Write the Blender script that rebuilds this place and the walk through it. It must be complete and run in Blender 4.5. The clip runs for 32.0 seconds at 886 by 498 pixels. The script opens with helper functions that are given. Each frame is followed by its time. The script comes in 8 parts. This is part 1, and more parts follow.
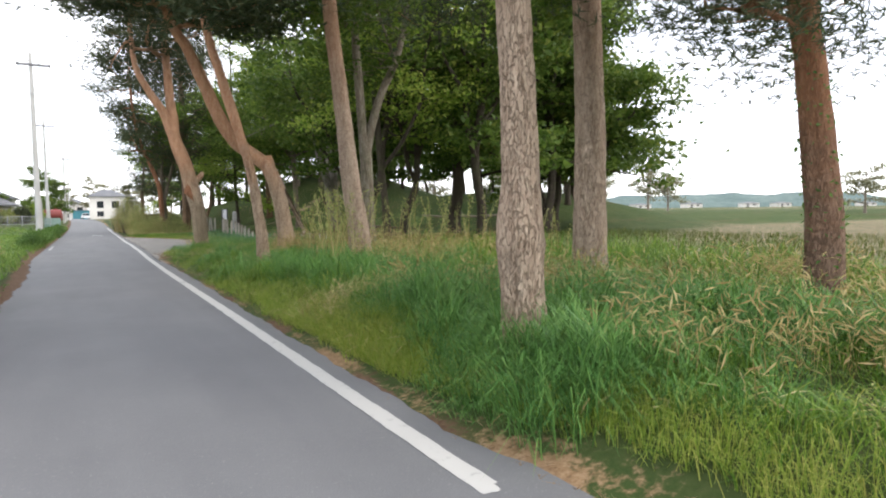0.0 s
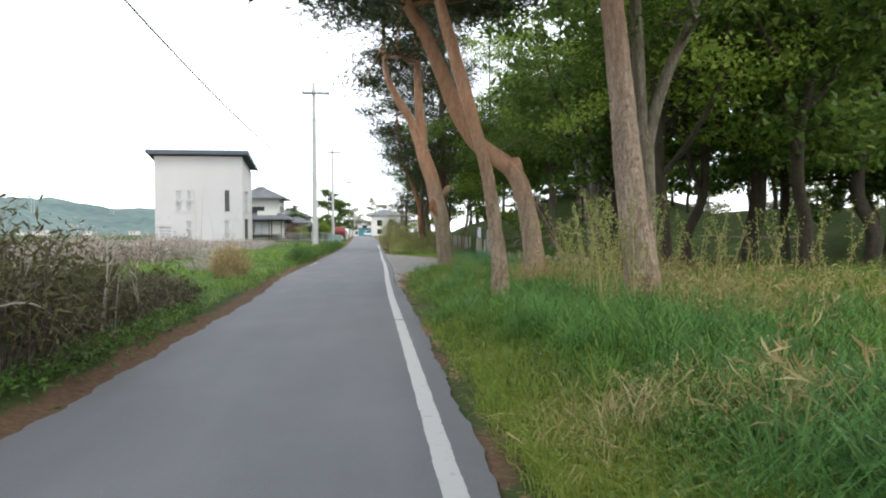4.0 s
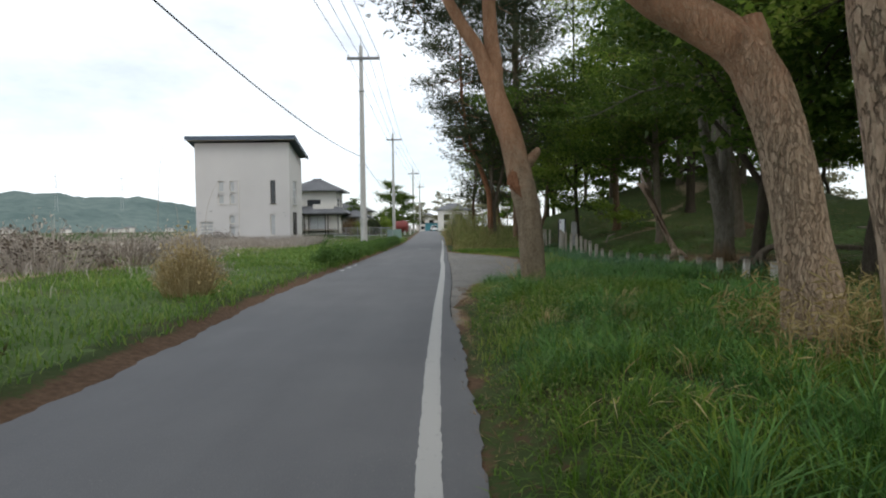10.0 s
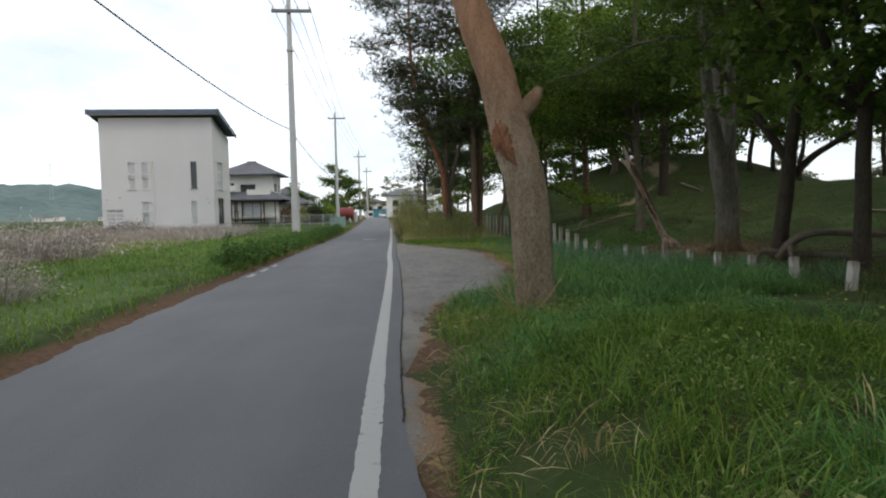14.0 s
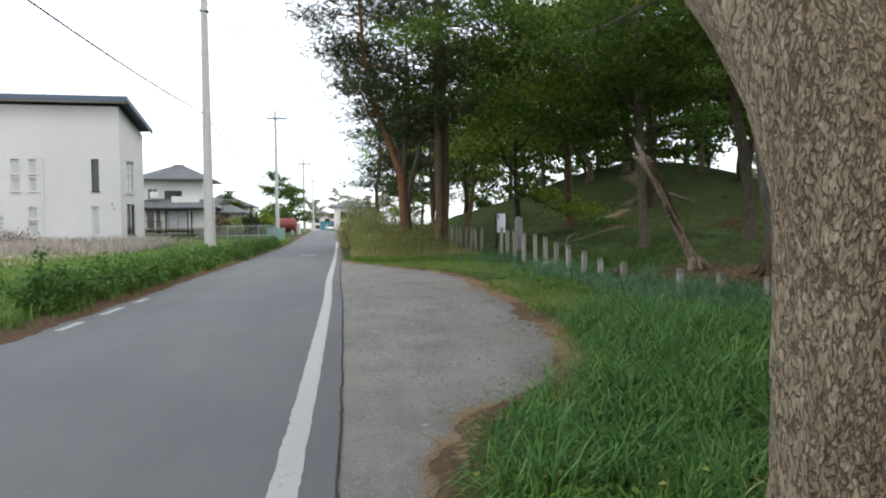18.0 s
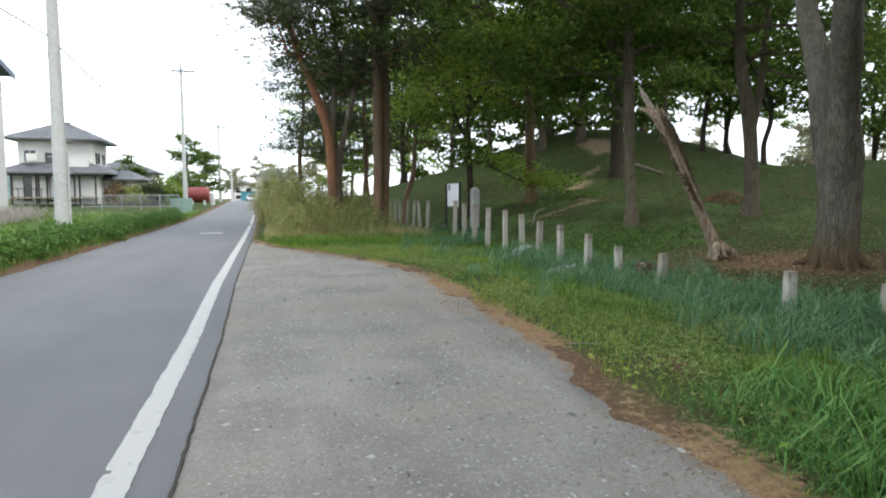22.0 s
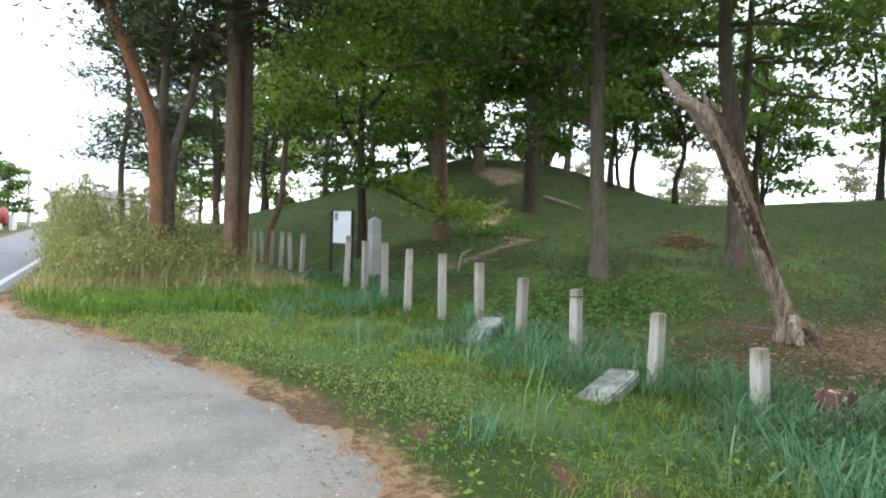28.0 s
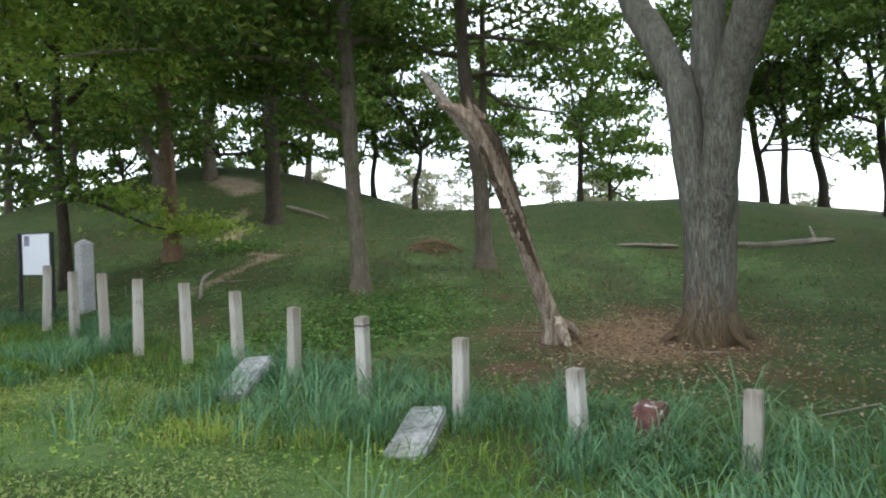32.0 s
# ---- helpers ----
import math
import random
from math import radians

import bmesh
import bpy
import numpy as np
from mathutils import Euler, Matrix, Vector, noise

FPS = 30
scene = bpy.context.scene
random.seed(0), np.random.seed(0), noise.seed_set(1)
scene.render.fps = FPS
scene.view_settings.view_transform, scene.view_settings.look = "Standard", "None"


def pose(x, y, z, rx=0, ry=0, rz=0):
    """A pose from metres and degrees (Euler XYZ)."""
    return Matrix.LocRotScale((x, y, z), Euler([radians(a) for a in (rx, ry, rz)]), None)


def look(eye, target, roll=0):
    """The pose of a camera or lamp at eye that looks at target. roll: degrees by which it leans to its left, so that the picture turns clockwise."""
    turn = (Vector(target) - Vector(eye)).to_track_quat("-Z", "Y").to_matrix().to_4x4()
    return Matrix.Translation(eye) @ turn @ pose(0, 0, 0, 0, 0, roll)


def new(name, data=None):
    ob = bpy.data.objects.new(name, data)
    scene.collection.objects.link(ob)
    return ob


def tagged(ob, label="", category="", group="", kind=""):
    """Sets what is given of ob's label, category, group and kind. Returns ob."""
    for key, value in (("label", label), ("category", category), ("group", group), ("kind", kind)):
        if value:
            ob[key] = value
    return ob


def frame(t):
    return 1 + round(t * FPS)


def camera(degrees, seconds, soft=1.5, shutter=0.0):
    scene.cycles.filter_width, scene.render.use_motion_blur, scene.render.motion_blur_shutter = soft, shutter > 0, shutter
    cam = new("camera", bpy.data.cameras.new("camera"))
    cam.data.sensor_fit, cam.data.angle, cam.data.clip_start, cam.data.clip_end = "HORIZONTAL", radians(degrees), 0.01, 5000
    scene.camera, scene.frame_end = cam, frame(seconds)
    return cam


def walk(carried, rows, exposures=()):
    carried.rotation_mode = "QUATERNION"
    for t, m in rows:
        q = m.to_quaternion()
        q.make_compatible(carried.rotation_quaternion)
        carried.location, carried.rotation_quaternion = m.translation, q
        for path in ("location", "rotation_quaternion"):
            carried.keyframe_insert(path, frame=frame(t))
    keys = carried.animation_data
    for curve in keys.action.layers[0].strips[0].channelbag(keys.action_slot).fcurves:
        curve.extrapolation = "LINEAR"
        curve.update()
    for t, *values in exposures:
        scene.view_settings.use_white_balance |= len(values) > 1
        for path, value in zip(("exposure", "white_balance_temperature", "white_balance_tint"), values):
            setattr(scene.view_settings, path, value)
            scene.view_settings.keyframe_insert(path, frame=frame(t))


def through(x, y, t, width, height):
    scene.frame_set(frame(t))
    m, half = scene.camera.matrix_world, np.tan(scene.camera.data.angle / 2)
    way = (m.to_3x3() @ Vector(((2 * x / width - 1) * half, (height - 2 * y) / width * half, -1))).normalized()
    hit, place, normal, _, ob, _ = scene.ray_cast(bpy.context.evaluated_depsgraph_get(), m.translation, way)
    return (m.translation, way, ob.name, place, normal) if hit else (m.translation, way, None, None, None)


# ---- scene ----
cam = camera(71.9, 32.0, soft=2.0)
METRES, EYE, TILT, LEAN, TURN = 36.5, 1.5, 1.0, 0.6, -30.2
ROWS = [
    (0.0, 0.0165, -0.0284, 0.0007, -0.01, -4.48, 0.13),
    (0.5, 0.0153, -0.0168, 0.0012, 7.53, -5.09, 0.88),
    (1.0, 0.0142, -0.003, 0.0011, 13.54, -6.21, -0.35),
    (1.5, 0.0109, 0.0113, -0.0001, 15.16, -4.34, -0.05),
    (2.0, 0.0079, 0.0264, -0.0006, 18.74, -3.97, 1.03),
    (2.5, 0.0045, 0.0425, -0.001, 22.22, -4.23, 0.99),
    (3.0, 0.0002, 0.0584, -0.0012, 20.21, -3.65, 0.95),
    (3.5, -0.0037, 0.074, -0.0015, 23.63, -2.22, 0.15),
    (5.5, -0.0303, 0.1359, -0.0046, 23.81, -4.91, -0.11),
    (6.0, -0.0379, 0.1527, -0.0054, 26.48, -4.18, -0.13),
    (6.5, -0.0463, 0.1694, -0.0065, 24.88, -4.05, -0.0),
    (7.0, -0.0539, 0.1864, -0.0068, 25.13, -2.86, 1.05),
    (7.5, -0.0609, 0.2032, -0.0069, 26.09, -3.56, -0.35),
    (8.0, -0.0684, 0.22, -0.0064, 25.07, -3.65, 1.96),
    (8.5, -0.0771, 0.2365, -0.007, 29.27, -4.86, -0.72),
    (9.0, -0.0863, 0.2513, -0.008, 29.68, -3.26, -0.22),
    (9.5, -0.0961, 0.2675, -0.0083, 29.66, -2.22, 0.8),
    (10.0, -0.1068, 0.2852, -0.0089, 30.09, -3.08, 0.6),
    (10.5, -0.1167, 0.3027, -0.0087, 28.56, -2.46, 2.02),
    (11.0, -0.1271, 0.32, -0.0088, 32.63, -2.57, 0.35),
    (11.5, -0.1369, 0.3363, -0.0088, 30.53, -3.12, 3.58),
    (12.0, -0.1453, 0.3524, -0.0092, 29.91, -2.67, 0.9),
    (12.5, -0.1539, 0.3678, -0.0099, 28.19, -1.49, 0.28),
    (13.0, -0.1617, 0.3825, -0.0105, 29.2, -3.34, 0.41),
    (13.5, -0.1694, 0.3978, -0.0106, 30.53, -3.77, -0.3),
    (14.0, -0.1789, 0.4133, -0.0105, 25.32, -4.46, 0.99),
    (14.5, -0.188, 0.4289, -0.0111, 27.91, -3.66, 0.67),
    (16.5, -0.231, 0.5115, -0.0152, 27.36, -4.93, 0.05),
    (17.0, -0.2414, 0.5298, -0.0161, 28.08, -5.82, -0.26),
    (17.5, -0.2522, 0.5468, -0.0164, 24.99, -3.37, 1.55),
    (18.0, -0.2615, 0.565, -0.0175, 20.58, -3.22, 0.36),
    (18.5, -0.2705, 0.5827, -0.0184, 18.21, -3.96, -1.03),
    (19.0, -0.2784, 0.5987, -0.0177, 11.77, -6.52, -1.07),
    (19.5, -0.2851, 0.6157, -0.0185, 12.51, -5.7, -2.05),
    (20.0, -0.2928, 0.6321, -0.019, 7.78, -4.35, -0.65),
    (20.5, -0.3003, 0.6481, -0.0199, 10.39, -4.26, -0.55),
    (21.0, -0.3084, 0.6642, -0.0198, 13.16, -6.04, -1.87),
    (21.5, -0.3159, 0.6794, -0.0191, 10.54, -5.28, -1.23),
    (22.0, -0.3227, 0.695, -0.0198, 13.89, -5.86, -0.32),
    (22.5, -0.3295, 0.7105, -0.0208, 15.13, -5.38, -0.77),
    (23.0, -0.3356, 0.726, -0.0204, 13.85, -6.5, -0.46),
    (23.5, -0.3416, 0.7421, -0.0201, 14.81, -5.15, -0.26),
    (24.0, -0.3478, 0.7575, -0.0201, 8.13, -5.06, -1.05),
    (24.5, -0.3532, 0.7722, -0.0217, 7.65, -5.77, -0.88),
    (25.0, -0.3599, 0.788, -0.0219, 10.15, -6.31, -2.04),
    (25.5, -0.3664, 0.8023, -0.0211, 6.11, -6.36, -0.19),
    (27.5, -0.3826, 0.8569, -0.0209, 2.63, -2.17, -2.47),
    (28.0, -0.3855, 0.8705, -0.0223, 0.93, -2.5, -2.2),
    (28.5, -0.3873, 0.8823, -0.0218, -0.51, -4.92, -0.19),
    (29.0, -0.3881, 0.8935, -0.0217, 3.35, -1.7, -1.07),
    (29.5, -0.3897, 0.9018, -0.0215, -2.87, -3.74, -1.39),
    (30.0, -0.3906, 0.9069, -0.0203, -14.58, -2.22, -0.13),
    (30.5, -0.3911, 0.9077, -0.02, -20.01, -3.22, -0.06),
    (31.0, -0.391, 0.9056, -0.0195, -22.05, -2.69, 0.3),
    (31.5, -0.3911, 0.9045, -0.0191, -21.72, -1.52, 0.75),
    (32.0, -0.3914, 0.9044, -0.0191, -23.38, -1.45, 0.62),
]
walk(cam, [(t, pose(0, 0, EYE, TILT, LEAN, TURN) @ pose(METRES * x, METRES * y, METRES * z, 90 + pitch, roll, yaw)) for t, x, y, z, yaw, pitch, roll in ROWS], exposures=[(0.0,1.05,6600,12.5),(1.0,1.35,6600,12.5),(2.0,1.33,6500,10.0),(3.0,1.05,6420,8.5),(6.0,0.7,6450,9.5),(7.0,0.7,6450,9.5),(8.0,0.65,6450,9.5),(9.0,0.35,6500,9.0),(11.0,-0.24,6500,8.0),(13.0,-0.28,6450,8.0),(14.0,0.0,6450,9.0),(17.0,0.33,6400,8.3),(18.0,0.58,6380,8.0),(19.0,0.95,6362,7.4),(21.0,1.08,6340,7.0),(23.0,0.95,6320,6.8),(24.0,0.98,6310,6.6),(25.0,1.15,6300,6.5),(28.0,1.55,6150,7.0),(30.0,1.88,6100,7.5),(30.5,1.72,6090,7.5),(31.0,1.5,6075,7.5),(32.0,1.42,6050,7.5)])

# ---- world, sun, exposure ----
world = bpy.data.worlds.new("sky")
scene.world = world
world.use_nodes = True
wn = world.node_tree
wn.nodes.clear()
sky = wn.nodes.new("ShaderNodeTexSky")
sky.sky_type, sky.sun_disc = "NISHITA", False
SUN_EL, SUN_AZ = 46.0, 128.0     # azimuth clockwise from +y
sky.sun_elevation, sky.sun_rotation = radians(SUN_EL), radians(SUN_AZ)
sky.air_density, sky.dust_density, sky.ozone_density = 1.0, 0.8, 1.5
veil = wn.nodes.new("ShaderNodeMix")
veil.data_type = "RGBA"
veil.inputs[7].default_value = (11.6, 12.0, 12.6, 1)
clouds = wn.nodes.new("ShaderNodeTexNoise")
clouds.inputs["Scale"].default_value, clouds.inputs["Detail"].default_value, clouds.inputs["Roughness"].default_value = 2.6, 6.0, 0.6
stretch = wn.nodes.new("ShaderNodeMapping")
stretch.inputs["Scale"].default_value = (1.0, 1.0, 2.6)
place = wn.nodes.new("ShaderNodeTexCoord")
cloudy = wn.nodes.new("ShaderNodeMapRange")
for k, x in (("From Min", 0.36), ("From Max", 0.6), ("To Min", 0.55), ("To Max", 0.88)):
    cloudy.inputs[k].default_value = x
wn.links.new(place.outputs["Generated"], stretch.inputs[0])
wn.links.new(stretch.outputs[0], clouds.inputs["Vector"])
wn.links.new(clouds.outputs["Fac"], cloudy.inputs["Value"])
wn.links.new(cloudy.outputs[0], veil.inputs[0])
back = wn.nodes.new("ShaderNodeBackground")
back.inputs[1].default_value = 0.115
wout = wn.nodes.new("ShaderNodeOutputWorld")
wn.links.new(sky.outputs[0], veil.inputs[6])
wn.links.new(veil.outputs[2], back.inputs[0])
wn.links.new(back.outputs[0], wout.inputs[0])

sun = new("sun", bpy.data.lights.new("sun", "SUN"))
sun.data.energy, sun.data.angle, sun.data.color = 1.0, radians(22), (1.0, 0.93, 0.83)
a, e = radians(SUN_AZ), radians(SUN_EL)
sun.matrix_world = look((0, 0, 60), Vector((0, 0, 60)) - Vector((math.sin(a) * math.cos(e), math.cos(a) * math.cos(e), math.sin(e))))

# ---- materials ----
class Nodes:
    """Small shorthand for building one node material."""
    def __init__(self, name):
        self.mat = bpy.data.materials.new(name)
        self.mat.use_nodes = True
        self.tree = self.mat.node_tree
        self.bsdf = self.tree.nodes["Principled BSDF"]
        self.out = self.tree.nodes["Material Output"]

    def add(self, kind, **values):
        n = self.tree.nodes.new(kind)
        for k, v in values.items():
            n.inputs[k.replace("_", " ")].default_value = v
        return n

    def link(self, a, b):
        self.tree.links.new(a, b)

    def coords(self, scale=(1, 1, 1), space="Object"):
        tc = self.add("ShaderNodeTexCoord")
        mp = self.add("ShaderNodeMapping")
        mp.inputs["Scale"].default_value = scale
        self.link(tc.outputs[space], mp.inputs[0])
        return mp.outputs[0]

    def noise(self, vec, scale, detail=4, rough=0.55):
        n = self.add("ShaderNodeTexNoise", Scale=scale, Detail=detail, Roughness=rough)
        self.link(vec, n.inputs["Vector"])
        return n.outputs["Fac"]

    def ramp(self, fac, stops):
        r = self.add("ShaderNodeValToRGB")
        el = r.color_ramp.elements
        while len(el) < len(stops):
            el.new(0.5)
        for i, (p, c) in enumerate(stops):
            el[i].position, el[i].color = p, (*c, 1) if len(c) == 3 else c
        self.link(fac, r.inputs[0])
        return r.outputs[0]

    def mix(self, fac, a, b, mode="MIX"):
        m = self.add("ShaderNodeMix")
        m.data_type, m.blend_type = "RGBA", mode
        for s, i in ((fac, 0), (a, 6), (b, 7)):
            if hasattr(s, "is_linked"):
                self.link(s, m.inputs[i])
            elif i == 0:
                m.inputs[0].default_value = s
            else:
                m.inputs[i].default_value = (*s, 1)
        return m.outputs[2]

    def math(self, op, a, b=0.0):
        m = self.add("ShaderNodeMath")
        m.operation = op
        for s, i in ((a, 0), (b, 1)):
            if hasattr(s, "is_linked"):
                self.link(s, m.inputs[i])
            else:
                m.inputs[i].default_value = s
        return m.outputs[0]

    def bump(self, height, strength=0.4, distance=0.02):
        b = self.add("ShaderNodeBump", Strength=strength, Distance=distance)
        self.link(height, b.inputs["Height"])
        self.link(b.outputs[0], self.bsdf.inputs["Normal"])

    def done(self, colour, rough=0.8, spec=0.3):
        if hasattr(colour, "is_linked"):
            self.link(colour, self.bsdf.inputs["Base Color"])
        else:
            self.bsdf.inputs["Base Color"].default_value = (*colour, 1)
        if hasattr(rough, "is_linked"):
            self.link(rough, self.bsdf.inputs["Roughness"])
        else:
            self.bsdf.inputs["Roughness"].default_value = rough
        self.bsdf.inputs["Specular IOR Level"].default_value = spec
        return self.mat


def island(n):
    return n.add("ShaderNodeNewGeometry").outputs["Random Per Island"]


def grained(name, c1, c2, scale=6.0, big=0.6, rough=0.85, bump=0.3, depth=0.01, spec=0.25):
    """Two-scale mottled surface between two colours."""
    n = Nodes(name)
    v = n.coords()
    f1, f2 = n.noise(v, scale, 6), n.noise(v, big, 3)
    f = n.math("ADD", n.math("MULTIPLY", f1, 0.55), n.math("MULTIPLY", f2, 0.45))
    col = n.ramp(f, [(0.36, c1), (0.64, c2)])
    n.bump(f1, bump, depth)
    return n.done(col, rough, spec)


def leafy(name, stops, through=0.35, rough=0.55, big=0.25, spec=0.16):
    """Leaves or blades: colour by piece, drifting slowly over the place; some light passes through."""
    n = Nodes(name)
    v = n.coords()
    drift = n.noise(v, big, 2)
    f = n.math("ADD", n.math("MULTIPLY", island(n), 0.6), n.math("MULTIPLY", drift, 0.5))
    col = n.ramp(f, stops)
    n.done(col, rough, spec)
    tr = n.add("ShaderNodeBsdfTranslucent")
    n.link(col, tr.inputs[0])
    mx = n.add("ShaderNodeMixShader", Fac=through)
    n.link(n.bsdf.outputs[0], mx.inputs[1])
    n.link(tr.outputs[0], mx.inputs[2])
    n.link(mx.outputs[0], n.out.inputs[0])
    return n.mat


def bark(name, low1, low2, high1, high2, z0, z1, plates=(30, 30, 9.0), depth=0.02, strength=1.0, moss=0.0, foot=None, flake=0.6):
    """Plated bark: fissured low down, thinner and of another tone above z0..z1 (metres above the foot)."""
    n = Nodes(name)
    o = n.coords()
    warp = n.add("ShaderNodeTexNoise", Scale=5.0, Detail=5.0, Roughness=0.6)
    n.link(o, warp.inputs["Vector"])
    wv = n.add("ShaderNodeVectorMath")
    wv.operation = "MULTIPLY_ADD"
    n.link(warp.outputs["Color"], wv.inputs[0])
    wv.inputs[1].default_value = (0.022, 0.022, 0.06)
    n.link(o, wv.inputs[2])

    def cells(scale, feature):
        mp = n.add("ShaderNodeMapping")
        mp.inputs["Scale"].default_value = scale
        n.link(wv.outputs[0], mp.inputs[0])
        vo = n.add("ShaderNodeTexVoronoi", Scale=1.0, Randomness=1.0)
        vo.feature = feature
        n.link(mp.outputs[0], vo.inputs["Vector"])
        return vo

    mp = n.add("ShaderNodeMapping")
    mp.inputs["Scale"].default_value = plates
    n.link(wv.outputs[0], mp.inputs[0])
    furrow = n.math("ABSOLUTE", n.math("SUBTRACT", n.noise(mp.outputs[0], 1.05, 3, 0.55), 0.5))
    fissure = n.ramp(furrow, [(0.0, (0, 0, 0)), (0.052, (1, 1, 1))])
    chips = n.ramp(cells(tuple(1.5 * p for p in plates), "DISTANCE_TO_EDGE").outputs["Distance"], [(0.0, (0, 0, 0)), (0.25, (1, 1, 1))])
    tone = n.add("ShaderNodeSeparateColor")
    n.link(cells(plates, "F1").outputs["Color"], tone.inputs[0])
    chip = n.add("ShaderNodeSeparateColor")
    n.link(cells(tuple(1.5 * p for p in plates), "F1").outputs["Color"], chip.inputs[0])
    fine = n.noise(n.coords((1, 1, 0.5)), 70, 6, 0.7)
    sep = n.add("ShaderNodeSeparateXYZ")
    n.link(o, sep.inputs[0])
    hz = n.add("ShaderNodeMapRange")
    hz.inputs["From Min"].default_value, hz.inputs["From Max"].default_value = z0, z1
    n.link(n.math("ADD", sep.outputs[2], n.math("MULTIPLY", n.math("SUBTRACT", n.noise(o, 2.6, 6, 0.7), 0.5), 2.4)), hz.inputs["Value"])
    mixed = n.math("ADD", n.math("MULTIPLY", tone.outputs[0], 0.45), n.math("MULTIPLY", chip.outputs[0], 0.55))
    col = n.mix(hz.outputs[0], n.mix(mixed, low1, low2), n.mix(mixed, high1, high2))
    col = n.mix(n.ramp(n.noise(n.coords((7, 7, 1.4)), 1.0, 5, 0.7), [(0.38, (0.6, 0.6, 0.6)), (0.6, (0, 0, 0))]), col, (0.56, 0.52, 0.48), "MULTIPLY")
    col = n.mix(n.ramp(fine, [(0.52, (0, 0, 0)), (0.74, (0.45, 0.45, 0.45))]), col, tuple(min(0.6, 1.35 * c) for c in low2))
    if moss:
        col = n.mix(n.ramp(n.noise(o, 2.2, 6, 0.7), [(0.5, (0, 0, 0)), (0.68, (moss, moss, moss))]), col, (0.085, 0.1, 0.04))
    if foot:
        fz = n.add("ShaderNodeMapRange")
        fz.inputs["From Min"].default_value, fz.inputs["From Max"].default_value = 1.5, 0.7
        n.link(n.math("ADD", sep.outputs[2], n.math("MULTIPLY", n.noise(n.coords((5, 5, 1.2)), 1.0, 4), 0.9)), fz.inputs["Value"])
        col = n.mix(n.math("MULTIPLY", fz.outputs[0], 0.85), col, foot)
    soft = n.math("SUBTRACT", 1.0, n.math("MULTIPLY", hz.outputs[0], 0.65))
    gap = n.math("MULTIPLY", n.math("SUBTRACT", 1.0, fissure), soft)
    seam = n.math("MULTIPLY", n.math("SUBTRACT", 1.0, chips), flake)
    worn = n.math("MAXIMUM", n.math("MULTIPLY", gap, 0.68), n.math("MULTIPLY", seam, 0.5))
    col = n.mix(n.math("MULTIPLY", worn, n.math("ADD", 0.45, n.math("MULTIPLY", fine, 0.8))), col, tuple(0.36 * c for c in low1))
    h = n.math("ADD", n.math("ADD", n.math("MULTIPLY", fissure, soft), n.math("MULTIPLY", chips, 0.45 * flake)), n.math("MULTIPLY", fine, 0.5))
    n.bump(n.math("ADD", h, n.math("MULTIPLY", chip.outputs[1], 0.35)), strength, depth)
    return n.done(col, 0.92, 0.15)


def metal(name, c, rough=0.45, metallic=0.8):
    n = Nodes(name)
    v = n.coords()
    f = n.noise(v, 20, 4)
    n.bsdf.inputs["Metallic"].default_value = metallic
    col = n.ramp(f, [(0.3, tuple(x * 0.75 for x in c)), (0.7, c)])
    return n.done(col, rough, 0.5)


MOUND_C, MOUND_END = (26.6, 69.2), (36.0, 40.5)

M = {}
# asphalt: fine aggregate, worn tracks along the road, faint patches
n = Nodes("asphalt")
v = n.coords()
agg = n.add("ShaderNodeTexVoronoi", Scale=90.0)
n.link(v, agg.inputs["Vector"])
stretch = n.coords((1.0, 0.12, 1.0))
f = n.math("ADD", n.math("MULTIPLY", n.noise(v, 0.7, 5), 0.5), n.math("MULTIPLY", n.noise(stretch, 1.6, 3), 0.5))
col = n.ramp(f, [(0.3, (0.096, 0.099, 0.105)), (0.5, (0.123, 0.126, 0.132)), (0.7, (0.152, 0.155, 0.16))])
col = n.mix(n.math("MULTIPLY", agg.outputs["Distance"], 0.5), col, (0.16, 0.16, 0.16))
speck = n.ramp(n.noise(v, 55, 2), [(0.66, (0, 0, 0)), (0.72, (1, 1, 1))])
col = n.mix(n.math("MULTIPLY", speck, 0.35), col, (0.3, 0.3, 0.29))
n.bump(n.math("ADD", agg.outputs["Distance"], n.noise(v, 30, 4)), 0.35, 0.006)
M["asphalt"] = n.done(col, 0.78, 0.35)

# white road paint, chipped and greyed
n = Nodes("road_paint")
v = n.coords()
wear = n.ramp(n.noise(v, 9, 7, 0.7), [(0.3, (0, 0, 0)), (0.42, (1, 1, 1))])
col = n.mix(wear, (0.25, 0.248, 0.24), (0.43, 0.425, 0.405))
col = n.mix(n.math("MULTIPLY", n.noise(v, 40, 3), 0.4), col, (0.45, 0.44, 0.42))
n.bump(n.noise(v, 60, 4), 0.3, 0.004)
M["paint"] = n.done(col, 0.7, 0.3)

# trodden grey gravel
n = Nodes("gravel")
v = n.coords()
st = n.add("ShaderNodeTexVoronoi", Scale=75.0)
n.link(v, st.inputs["Vector"])
st2 = n.add("ShaderNodeTexVoronoi", Scale=160.0)
n.link(v, st2.inputs["Vector"])
f = n.noise(v, 1.1, 6, 0.6)
col = n.ramp(f, [(0.3, (0.15, 0.142, 0.128)), (0.5, (0.205, 0.194, 0.176)), (0.72, (0.27, 0.256, 0.234))])
track = n.noise(n.coords((1.6, 0.18, 1.0)), 1.3, 4, 0.6)
col = n.mix(n.ramp(track, [(0.5, (0, 0, 0)), (0.66, (0.55, 0.55, 0.55))]), col, (0.26, 0.245, 0.222))
